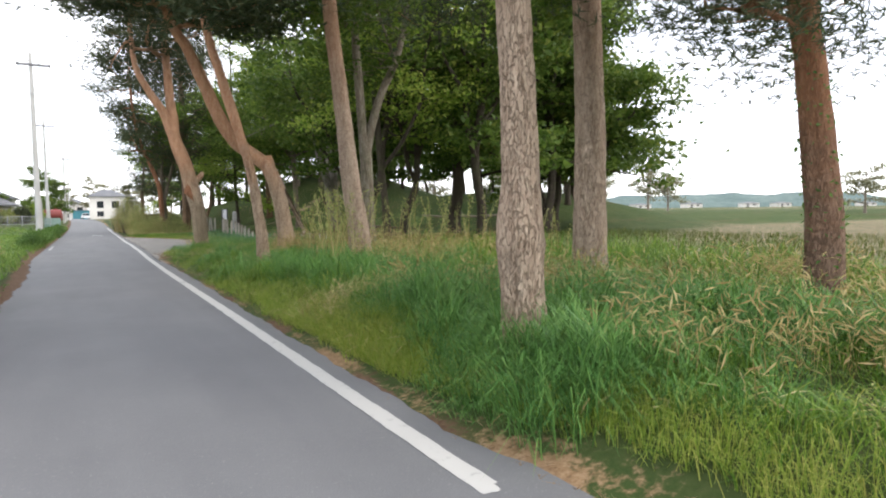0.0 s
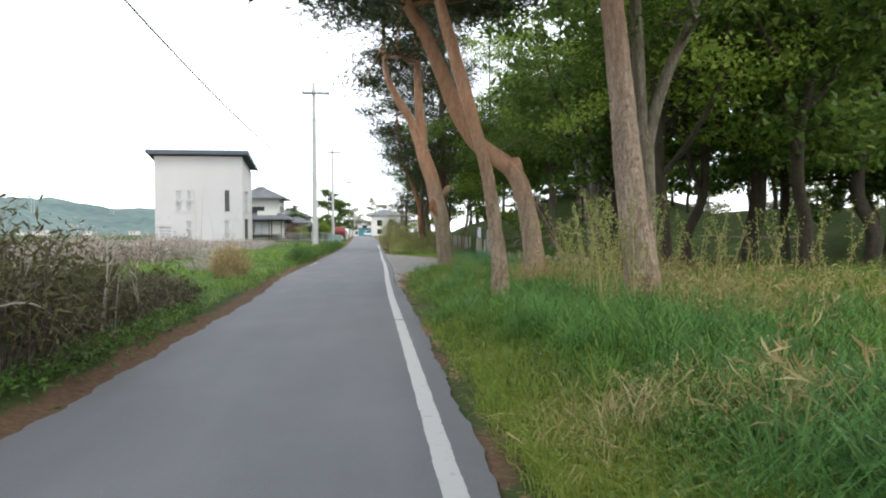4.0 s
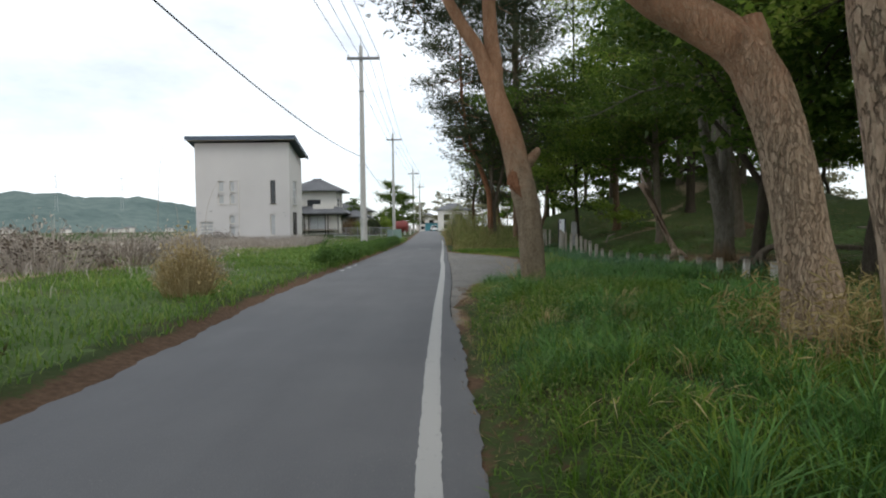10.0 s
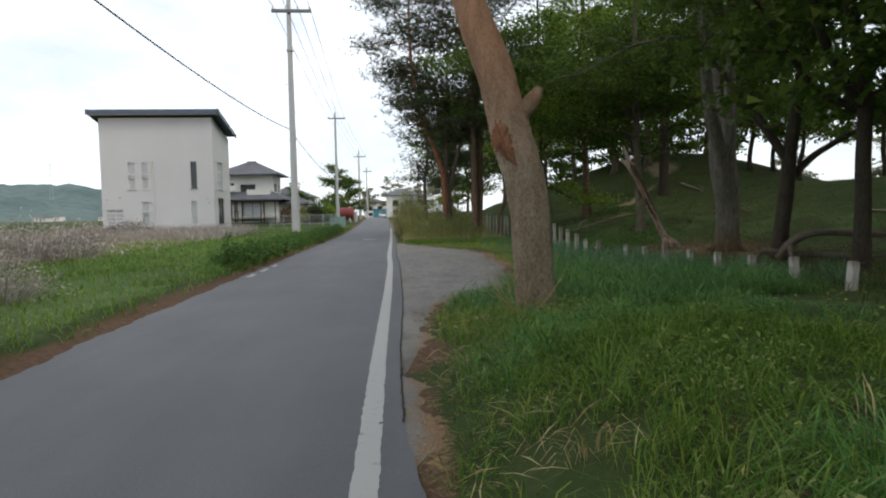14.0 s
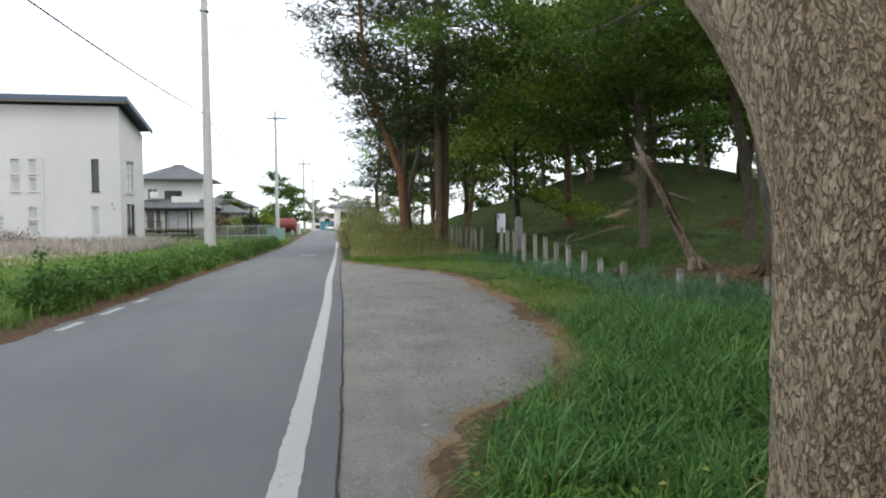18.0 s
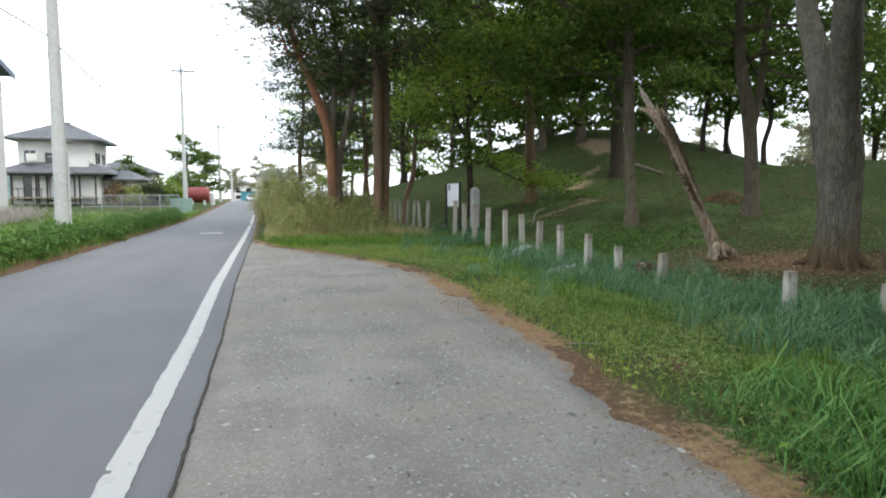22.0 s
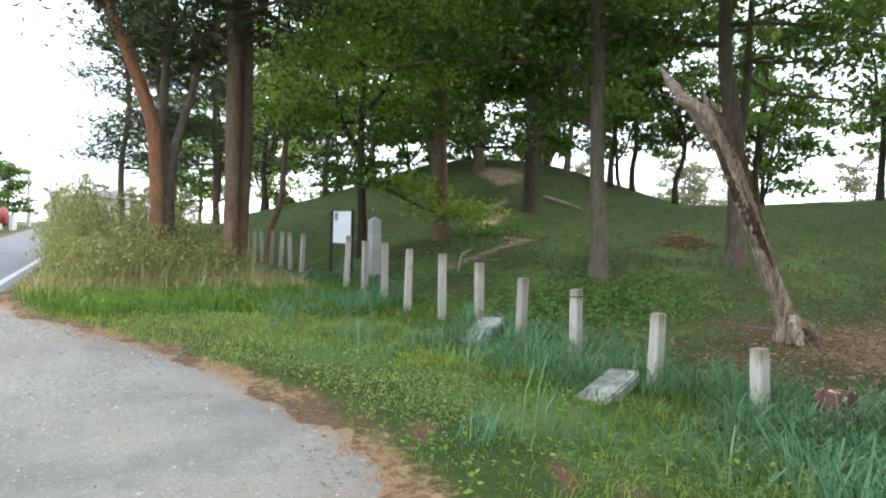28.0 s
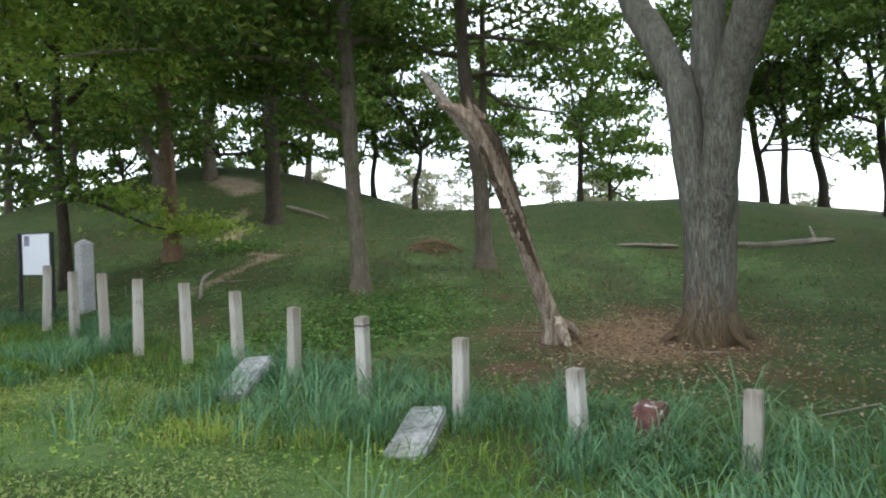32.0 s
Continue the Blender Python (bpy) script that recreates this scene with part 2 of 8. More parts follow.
col = n.mix(n.ramp(n.noise(v, 0.55, 6, 0.7), [(0.52, (0, 0, 0)), (0.66, (0.6, 0.6, 0.6))]), col, (0.2, 0.15, 0.1))
sc = n.add("ShaderNodeSeparateColor")
n.link(st.outputs["Color"], sc.inputs[0])
col = n.mix(n.ramp(sc.outputs[0], [(0.82, (0, 0, 0)), (0.9, (0.32, 0.32, 0.32))]), col, (0.36, 0.35, 0.33))
col = n.mix(n.ramp(sc.outputs[1], [(0.85, (0, 0, 0)), (0.92, (0.28, 0.28, 0.28))]), col, (0.1, 0.095, 0.085))
at = n.add("ShaderNodeVertexColor")
at.layer_name = "cover"
cs = n.add("ShaderNodeSeparateColor")
n.link(at.outputs[0], cs.inputs[0])
nd = n.noise(v, 60, 4)
needles = n.ramp(nd, [(0.3, (0.12, 0.074, 0.042)), (0.5, (0.235, 0.15, 0.083)), (0.72, (0.35, 0.255, 0.155))])
drift = n.math("ADD", cs.outputs[0], n.math("MULTIPLY", n.math("SUBTRACT", n.math("ADD", n.math("MULTIPLY", n.noise(v, 14, 6, 0.65), 0.5), n.math("MULTIPLY", n.noise(v, 3.5, 5, 0.65), 0.5)), 0.5), 2.0))
col = n.mix(n.ramp(drift, [(0.36, (0, 0, 0)), (0.64, (0.9, 0.9, 0.9))]), col, needles)
n.bump(n.math("ADD", n.math("MULTIPLY", st.outputs["Distance"], -0.8), n.math("MULTIPLY", st2.outputs["Distance"], -0.4)), 0.4, 0.006)
M["gravel"] = n.done(col, 0.9, 0.2)

# earth with moss, needle litter and dry straw where the cover says so
n = Nodes("earth")
at = n.add("ShaderNodeVertexColor")
at.layer_name = "cover"
sc = n.add("ShaderNodeSeparateColor")
n.link(at.outputs[0], sc.inputs[0])
v = n.coords()
f1, f2, f3, f4 = n.noise(v, 14, 6, 0.65), n.noise(v, 1.2, 4), n.noise(v, 60, 3), n.noise(v, 3.5, 5, 0.65)
soil = n.ramp(f1, [(0.3, (0.075, 0.046, 0.028)), (0.7, (0.17, 0.108, 0.068))])
f5 = n.noise(v, 0.45, 5, 0.6)
green = n.ramp(n.math("ADD", n.math("MULTIPLY", f1, 0.4), n.math("ADD", n.math("MULTIPLY", f2, 0.25), n.math("MULTIPLY", f5, 0.35))), [(0.3, (0.022, 0.036, 0.011)), (0.45, (0.04, 0.064, 0.019)), (0.59, (0.064, 0.08, 0.028)), (0.71, (0.12, 0.092, 0.052))])
litter = n.ramp(n.math("ADD", n.math("MULTIPLY", f1, 0.6), n.math("MULTIPLY", f3, 0.4)), [(0.3, (0.12, 0.074, 0.042)), (0.5, (0.235, 0.15, 0.083)), (0.72, (0.35, 0.255, 0.155))])
dry = n.ramp(n.math("ADD", n.math("MULTIPLY", f1, 0.5), n.math("MULTIPLY", f2, 0.5)), [(0.3, (0.15, 0.11, 0.075)), (0.55, (0.27, 0.21, 0.14)), (0.75, (0.36, 0.29, 0.19))])
def edge(x):
    m = n.math("ADD", x, n.math("MULTIPLY", n.math("SUBTRACT", n.math("ADD", n.math("MULTIPLY", f1, 0.55), n.math("MULTIPLY", f4, 0.45)), 0.5), 1.5))
    return n.ramp(m, [(0.38, (0, 0, 0)), (0.6, (1, 1, 1))])
col = n.mix(edge(sc.outputs[1]), soil, green)
turf = n.ramp(n.math("ADD", n.math("MULTIPLY", f1, 0.5), n.math("MULTIPLY", f2, 0.5)), [(0.35, (0.058, 0.098, 0.031)), (0.65, (0.122, 0.174, 0.06))])
col = n.mix(edge(at.outputs["Alpha"]), col, turf)
col = n.mix(edge(sc.outputs[2]), col, dry)
col = n.mix(edge(sc.outputs[0]), col, litter)
n.bump(n.math("ADD", f1, n.math("MULTIPLY", f3, 0.5)), 0.7, 0.03)
M["earth"] = n.done(col, 0.95, 0.1)

M["grass"] = leafy("grass_blades", [(0.1, (0.043, 0.104, 0.014)), (0.4, (0.082, 0.171, 0.022)), (0.65, (0.141, 0.239, 0.034)), (0.85, (0.237, 0.306, 0.053)), (0.99, (0.505, 0.405, 0.133))], 0.35, 0.42, 0.9)
M["grass_blue"] = leafy("coarse_grass", [(0.1, (0.040, 0.110, 0.026)), (0.45, (0.080, 0.192, 0.048)), (0.75, (0.151, 0.290, 0.074)), (1.0, (0.240, 0.348, 0.114))], 0.3, 0.38, 1.1)
M["grass_light"] = leafy("young_grass", [(0.1, (0.140, 0.231, 0.031)), (0.5, (0.243, 0.341, 0.055)), (0.9, (0.431, 0.427, 0.113))], 0.4, 0.55, 0.6)
M["grass_field"] = leafy("field_grass", [(0.1, (0.078, 0.165, 0.027)), (0.5, (0.132, 0.233, 0.043)), (0.9, (0.252, 0.320, 0.076))], 0.35, 0.5, 0.5)
M["grass_short"] = leafy("thin_turf", [(0.1, (0.049, 0.068, 0.018)), (0.5, (0.081, 0.110, 0.026)), (0.8, (0.130, 0.145, 0.039)), (0.95, (0.271, 0.190, 0.085))], 0.5, 0.6, 0.4)
M["herb"] = leafy("soft_herbs", [(0.1, (0.113, 0.186, 0.049)), (0.5, (0.211, 0.284, 0.084)), (0.9, (0.393, 0.408, 0.166))], 0.4, 0.6, 0.9)
M["grass_post"] = leafy("blue_green_grass", [(0.1, (0.046, 0.117, 0.058)), (0.5, (0.102, 0.208, 0.100)), (0.85, (0.193, 0.313, 0.154)), (0.98, (0.403, 0.391, 0.258))], 0.35, 0.42, 0.9)
M["straw"] = leafy("dry_straw", [(0.1, (0.24, 0.17, 0.075)), (0.5, (0.45, 0.345, 0.165)), (0.9, (0.62, 0.52, 0.3))], 0.3, 0.6, 0.5)
M["bamboo_straw"] = leafy("dry_bamboo_leaves", [(0.1, (0.17, 0.13, 0.05)), (0.45, (0.33, 0.25, 0.105)), (0.75, (0.46, 0.36, 0.17)), (0.95, (0.56, 0.47, 0.26))], 0.3, 0.6, 0.6)
M["weeds"] = leafy("withered_weeds", [(0.1, (0.19, 0.165, 0.145)), (0.5, (0.38, 0.34, 0.3)), (0.9, (0.58, 0.525, 0.45))], 0.2, 0.8, 0.3)
M["twigs"] = leafy("bramble_twigs", [(0.1, (0.05, 0.04, 0.032)), (0.6, (0.12, 0.095, 0.075)), (0.95, (0.3, 0.26, 0.21))], 0.0, 0.85, 0.6)
M["bramble_leaf"] = leafy("bramble_leaves", [(0.1, (0.040, 0.047, 0.017)), (0.5, (0.072, 0.076, 0.028)), (0.9, (0.145, 0.119, 0.059))], 0.25, 0.6, 0.6)
M["oak_leaf"] = leafy("oak_leaves", [(0.1, (0.035, 0.069, 0.013)), (0.45, (0.069, 0.122, 0.021)), (0.75, (0.122, 0.180, 0.034)), (0.98, (0.244, 0.261, 0.062))], 0.5, 0.5, 0.3)
M["young_leaf"] = leafy("young_leaves", [(0.1, (0.105, 0.192, 0.027)), (0.5, (0.211, 0.318, 0.050)), (0.9, (0.379, 0.433, 0.094))], 0.6, 0.5, 0.4)
M["needles"] = leafy("pine_needles", [(0.1, (0.025, 0.042, 0.020)), (0.5, (0.046, 0.068, 0.031)), (0.9, (0.098, 0.100, 0.045))], 0.15, 0.5, 0.5)
M["shrub_leaf"] = leafy("shrub_leaves", [(0.1, (0.16, 0.22, 0.055)), (0.5, (0.28, 0.32, 0.1)), (0.9, (0.45, 0.43, 0.2))], 0.4, 0.6, 0.5)
M["litter"] = leafy("fallen_leaves", [(0.1, (0.12, 0.075, 0.042)), (0.5, (0.25, 0.17, 0.1)), (0.9, (0.44, 0.34, 0.22))], 0.1, 0.8, 0.6)
M["ivy"] = leafy("ivy_leaves", [(0.1, (0.05, 0.11, 0.026)), (0.5, (0.09, 0.175, 0.04)), (0.9, (0.16, 0.25, 0.06))], 0.25, 0.4, 0.6)
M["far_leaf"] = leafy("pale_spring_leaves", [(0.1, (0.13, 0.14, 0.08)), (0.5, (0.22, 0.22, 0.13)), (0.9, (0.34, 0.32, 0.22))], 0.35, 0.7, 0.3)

M["pine_bark"] = bark("red_pine_bark", (0.34, 0.245, 0.178), (0.53, 0.415, 0.315), (0.34, 0.19, 0.115), (0.45, 0.28, 0.18), 2.8, 5.0, flake=0.35)
M["leaner_bark"] = bark("small_plated_pine_bark", (0.32, 0.235, 0.155), (0.58, 0.465, 0.335), (0.45, 0.225, 0.125), (0.58, 0.345, 0.215), 2.1, 3.6, (44, 44, 17.0), 0.02, 1.0, 0.0, None, 0.5)
M["pine_bark_low"] = bark("red_pine_bark_orange_above", (0.35, 0.25, 0.17), (0.55, 0.42, 0.305), (0.45, 0.225, 0.125), (0.58, 0.345, 0.215), 1.5, 2.9, flake=0.45)
M["pine_bark_red"] = bark("orange_pine_bark", (0.2, 0.13, 0.09), (0.29, 0.195, 0.14), (0.27, 0.12, 0.062), (0.37, 0.185, 0.1), 0.6, 2.4)
M["oak_bark"] = bark("oak_bark", (0.16, 0.128, 0.095), (0.265, 0.222, 0.172), (0.12, 0.1, 0.078), (0.2, 0.17, 0.135), 1.0, 6.0, (30, 30, 5), 0.014, 0.9, 0.55)
M["lichen_bark"] = bark("lichen_bark", (0.15, 0.115, 0.08), (0.37, 0.34, 0.27), (0.13, 0.1, 0.075), (0.3, 0.27, 0.21), 1.0, 6.0, (30, 30, 5), 0.014, 0.9, 0.55)
M["great_oak_bark"] = bark("great_oak_bark", (0.14, 0.126, 0.1), (0.3, 0.28, 0.232), (0.13, 0.12, 0.1), (0.29, 0.272, 0.228), 1.0, 6.0, (24, 24, 3.2), 0.02, 1.0, 0.4, (0.15, 0.095, 0.045), 0.5)
M["dark_bark"] = bark("dark_bark", (0.06, 0.048, 0.037), (0.11, 0.09, 0.067), (0.045, 0.037, 0.03), (0.085, 0.072, 0.056), 1.0, 6.0, (28, 28, 6), 0.016, 0.9, 0.5)
M["brown_bark"] = bark("brown_bark", (0.221, 0.137, 0.085), (0.338, 0.221, 0.140), (0.130, 0.098, 0.072), (0.208, 0.150, 0.108), 0.8, 3.5, (26, 26, 8), 0.016, 0.9)
M["dead_wood"] = bark("barkless_dead_wood", (0.24, 0.155, 0.1), (0.72, 0.6, 0.46), (0.18, 0.115, 0.075), (0.46, 0.35, 0.25), 1.4, 3.4, (15, 15, 1.6), 0.03, 1.0)
M["snag_bark"] = bark("rotten_brown_bark", (0.07, 0.045, 0.03), (0.2, 0.14, 0.095), (0.06, 0.045, 0.03), (0.17, 0.125, 0.085), 1.4, 3.0, (22, 22, 5), 0.025, 1.0, 0.3)
M["grey_wood"] = grained("weathered_grey_wood", (0.14, 0.115, 0.09), (0.33, 0.28, 0.225), 18, 1.5, 0.9, 0.6, 0.01)

# white-painted posts gone grey, stained from the top
n = Nodes("post_paint")
v = n.coords((1, 1, 0.25))
tc = n.add("ShaderNodeTexCoord")
orn = n.add("ShaderNodeObjectInfo").outputs["Random"]
shift = n.add("ShaderNodeVectorMath")
shift.operation = "ADD"
n.link(v, shift.inputs[0])
cmb = n.add("ShaderNodeCombineXYZ")
for i in range(3):
    n.link(n.math("MULTIPLY", orn, 31.0 + 7 * i), cmb.inputs[i])
n.link(cmb.outputs[0], shift.inputs[1])
f = n.noise(shift.outputs[0], 14, 6, 0.7)
col = n.ramp(f, [(0.3, (0.2, 0.18, 0.15)), (0.46, (0.44, 0.41, 0.36)), (0.7, (0.58, 0.55, 0.5))])
lim = n.math("ADD", n.math("MULTIPLY", orn, 0.5), n.math("MULTIPLY", f, 0.75))
col = n.mix(n.ramp(lim, [(0.62, (0, 0, 0)), (0.86, (0.8, 0.8, 0.8))]), col, (0.22, 0.19, 0.15))
up_z = n.add("ShaderNodeSeparateXYZ")
n.link(tc.outputs["Generated"], up_z.inputs[0])
streaks = n.noise(n.coords((26, 26, 1.6)), 1.0, 5, 0.65)
head = n.math("ADD", up_z.outputs[2], n.math("MULTIPLY", n.math("SUBTRACT", streaks, 0.5), 0.5))
col = n.mix(n.ramp(head, [(0.84, (0, 0, 0)), (1.0, (0.75, 0.75, 0.75))]), col, (0.17, 0.135, 0.1))
col = n.mix(n.ramp(streaks, [(0.42, (0.5, 0.5, 0.5)), (0.58, (0, 0, 0))]), col, (0.34, 0.3, 0.24))
n.bump(n.noise(v, 60, 4), 0.5, 0.005)
M["post"] = n.done(col, 0.85, 0.2)

M["stone"] = grained("grey_granite", (0.27, 0.265, 0.255), (0.46, 0.45, 0.43), 22, 2.0, 0.85, 0.4, 0.006)
M["slab"] = grained("pale_lichen_stone", (0.12, 0.12, 0.115), (0.42, 0.41, 0.39), 16, 3.0, 0.9, 0.7, 0.012)
n = Nodes("flaking_maroon_stone")
v = n.coords()
f = n.noise(v, 16, 5, 0.6)
col = n.ramp(f, [(0.3, (0.075, 0.036, 0.03)), (0.6, (0.15, 0.075, 0.06))])
col = n.mix(n.ramp(n.noise(v, 9, 5, 0.7), [(0.56, (0, 0, 0)), (0.6, (1, 1, 1))]), col, (0.6, 0.56, 0.52))
n.bump(f, 0.8, 0.02)
M["stump"] = n.done(col, 0.9, 0.2)
M["concrete"] = grained("pole_concrete", (0.4, 0.4, 0.385), (0.54, 0.535, 0.52), 12, 0.8, 0.85, 0.2, 0.004)
M["stucco"] = grained("cream_stucco", (0.53, 0.52, 0.515), (0.6, 0.59, 0.58), 30, 0.35, 0.9, 0.15, 0.004)
M["stucco_white"] = grained("white_stucco", (0.58, 0.56, 0.52), (0.7, 0.68, 0.64), 24, 0.5, 0.9, 0.15, 0.004)
M["roof_metal"] = metal("slate_blue_roof_metal", (0.1, 0.13, 0.17), 0.5, 0.4)
M["roof_tile"] = grained("grey_roof_tiles", (0.085, 0.09, 0.1), (0.16, 0.165, 0.175), 9, 1.0, 0.6, 0.4, 0.02, 0.4)
M["dark_frame"] = grained("dark_brown_frames", (0.035, 0.032, 0.03), (0.07, 0.065, 0.06), 20, 2, 0.6, 0.1, 0.002)
M["alu"] = metal("aluminium_frames", (0.6, 0.61, 0.62), 0.4, 0.7)
M["steel"] = metal("galvanised_steel", (0.5, 0.51, 0.52), 0.5, 0.8)
M["dark_steel"] = metal("weathered_steel", (0.22, 0.225, 0.23), 0.6, 0.5)
M["cable"] = grained("black_cable", (0.012, 0.012, 0.013), (0.03, 0.03, 0.032), 20, 2, 0.6, 0.0)
M["insulator"] = grained("white_porcelain", (0.62, 0.62, 0.6), (0.75, 0.75, 0.73), 10, 2, 0.3, 0.0)
M["red"] = grained("faded_red_paint", (0.16, 0.03, 0.028), (0.26, 0.055, 0.045), 5, 0.8, 0.55, 0.1, 0.004, 0.4)
M["board"] = grained("white_enamel_board", (0.76, 0.77, 0.79), (0.84, 0.845, 0.86), 30, 1.0, 0.4, 0.0, 0.001, 0.4)
M["black_steel"] = grained("black_painted_steel", (0.016, 0.016, 0.018), (0.04, 0.04, 0.043), 20, 2, 0.5, 0.1, 0.002, 0.4)
M["print"] = grained("faded_print", (0.06, 0.06, 0.14), (0.42, 0.4, 0.47), 90, 20, 0.6, 0.0)
M["teal"] = grained("teal_sheet", (0.05, 0.2, 0.25), (0.09, 0.28, 0.33), 8, 1, 0.6, 0.1, 0.004)
# woodland green lightened and blued to paint in the haze of distance
M["hill"] = grained("hazed_hillside", (0.085, 0.125, 0.12), (0.15, 0.195, 0.18), 0.05, 0.008, 0.95, 1.0, 6.0, 0.05)
M["car_white"] = grained("white_car_paint", (0.7, 0.7, 0.71), (0.78, 0.78, 0.79), 5, 1, 0.3, 0.0, 0.001, 0.5)
M["rubber"] = grained("black_rubber", (0.015, 0.015, 0.015), (0.03, 0.03, 0.03), 20, 2, 0.8, 0.1)
n = Nodes("window_glass")
n.bsdf.inputs["Metallic"].default_value = 0.0
n.bsdf.inputs["IOR"].default_value = 1.5
M["glass"] = n.done((0.03, 0.035, 0.04), 0.08, 0.6)
n = Nodes("frosted_glass")
M["frost"] = n.done(n.ramp(n.noise(n.coords(), 3, 3), [(0.3, (0.38, 0.4, 0.41)), (0.7, (0.5, 0.52, 0.53))]), 0.25, 0.5)


# ---- mesh tools ----
def part(name, bm, material, parent=None, label=""):
    """Links a bmesh as one mesh object under a thing or part."""
    me = bpy.data.meshes.new(name)
    bm.to_mesh(me)
    bm.free()
    me.materials.append(material)
    ob = new(name, me)
    ob.parent = parent
    if label:
        tagged(ob, label)
    return ob


def bulk(name, verts, quads=None, tris=None, material=None, parent=None, smooth=False, label=""):
    """One mesh object from arrays of corners, four-sided and three-sided faces."""
    me = bpy.data.meshes.new(name)
    q = np.zeros((0, 4), np.int32) if quads is None else np.asarray(quads, np.int32)
    t = np.zeros((0, 3), np.int32) if tris is None else np.asarray(tris, np.int32)
    loops = np.concatenate((q.ravel(), t.ravel()))
    starts = np.concatenate((np.arange(len(q)) * 4, len(q) * 4 + np.arange(len(t)) * 3))
    me.vertices.add(len(verts))
    me.vertices.foreach_set("co", np.asarray(verts, np.float32).ravel())
    me.loops.add(len(loops))
    me.loops.foreach_set("vertex_index", loops.astype(np.int32))
    me.polygons.add(len(starts))
    me.polygons.foreach_set("loop_start", starts.astype(np.int32))
    me.polygons.foreach_set("use_smooth", np.full(len(starts), smooth))
    me.update(calc_edges=True)
    if material:
        me.materials.append(material)
    ob = new(name, me)
    ob.parent = parent
    if label:
        tagged(ob, label)
    return ob


def box(size, centre=(0, 0, 0), bevel=0.0, taper=1.0, turn=None):
    """A bevelled block; taper scales its top."""
    bm = bmesh.new()
    bmesh.ops.create_cube(bm, size=1)
    for v in bm.verts:
        s = taper if v.co.z > 0 else 1
        v.co = Vector((v.co.x * size[0] * s, v.co.y * size[1] * s, v.co.z * size[2]))
    if bevel:
        bmesh.ops.bevel(bm, geom=bm.edges[:], offset=bevel, segments=2, affect="EDGES")
    if turn is not None:
        bmesh.ops.transform(bm, matrix=turn, verts=bm.verts)
    bmesh.ops.translate(bm, vec=centre, verts=bm.verts)
    return bm


def joined(*bms):
    out = bmesh.new()
    for b in bms:
        me = bpy.data.meshes.new("tmp")
        b.to_mesh(me)
        b.free()
        out.from_mesh(me)
        bpy.data.meshes.remove(me)
    return out


def rod(r1, r2, length, centre=(0, 0, 0), axis="z", sides=16):
    bm = bmesh.new()
    bmesh.ops.create_cone(bm, cap_ends=True, segments=sides, radius1=r1, radius2=r2, depth=length)
    if axis == "x":
        bmesh.ops.rotate(bm, matrix=Matrix.Rotation(radians(90), 3, "Y"), verts=bm.verts)
    if axis == "y":
        bmesh.ops.rotate(bm, matrix=Matrix.Rotation(radians(90), 3, "X"), verts=bm.verts)
    bmesh.ops.translate(bm, vec=centre, verts=bm.verts)
    return bm


def thing(name, at, label, category, group="", kind="", turn=0.0):
    ob = new(name)
    ob.matrix_basis = pose(*at, 0, 0, turn)
    ob.empty_display_size = 0.2
    return tagged(ob, label, category, group, kind)


def resample(points, step):
    """A smooth curve through (x, y, z, r) rows."""
    p = np.asarray(points, float)
    if len(p) == 2:
        p = np.array([p[0], (p[0] + p[1]) / 2, p[1]])
    ext = np.vstack((2 * p[0] - p[1], p, 2 * p[-1] - p[-2]))
    out = []
    for i in range(1, len(ext) - 2):
        a, b, c, d = ext[i - 1:i + 3]
        k = max(1, int(np.linalg.norm((c - b)[:3]) / step))
        for u in np.arange(k) / k:
            out.append(0.5 * (2 * b + (c - a) * u + (2 * a - 5 * b + 4 * c - d) * u * u + (3 * b - a - 3 * c + d) * u ** 3))
    out.append(p[-1])
    out = np.array(out)
    out[:, 3] = np.maximum(out[:, 3], 0.002)
    return out


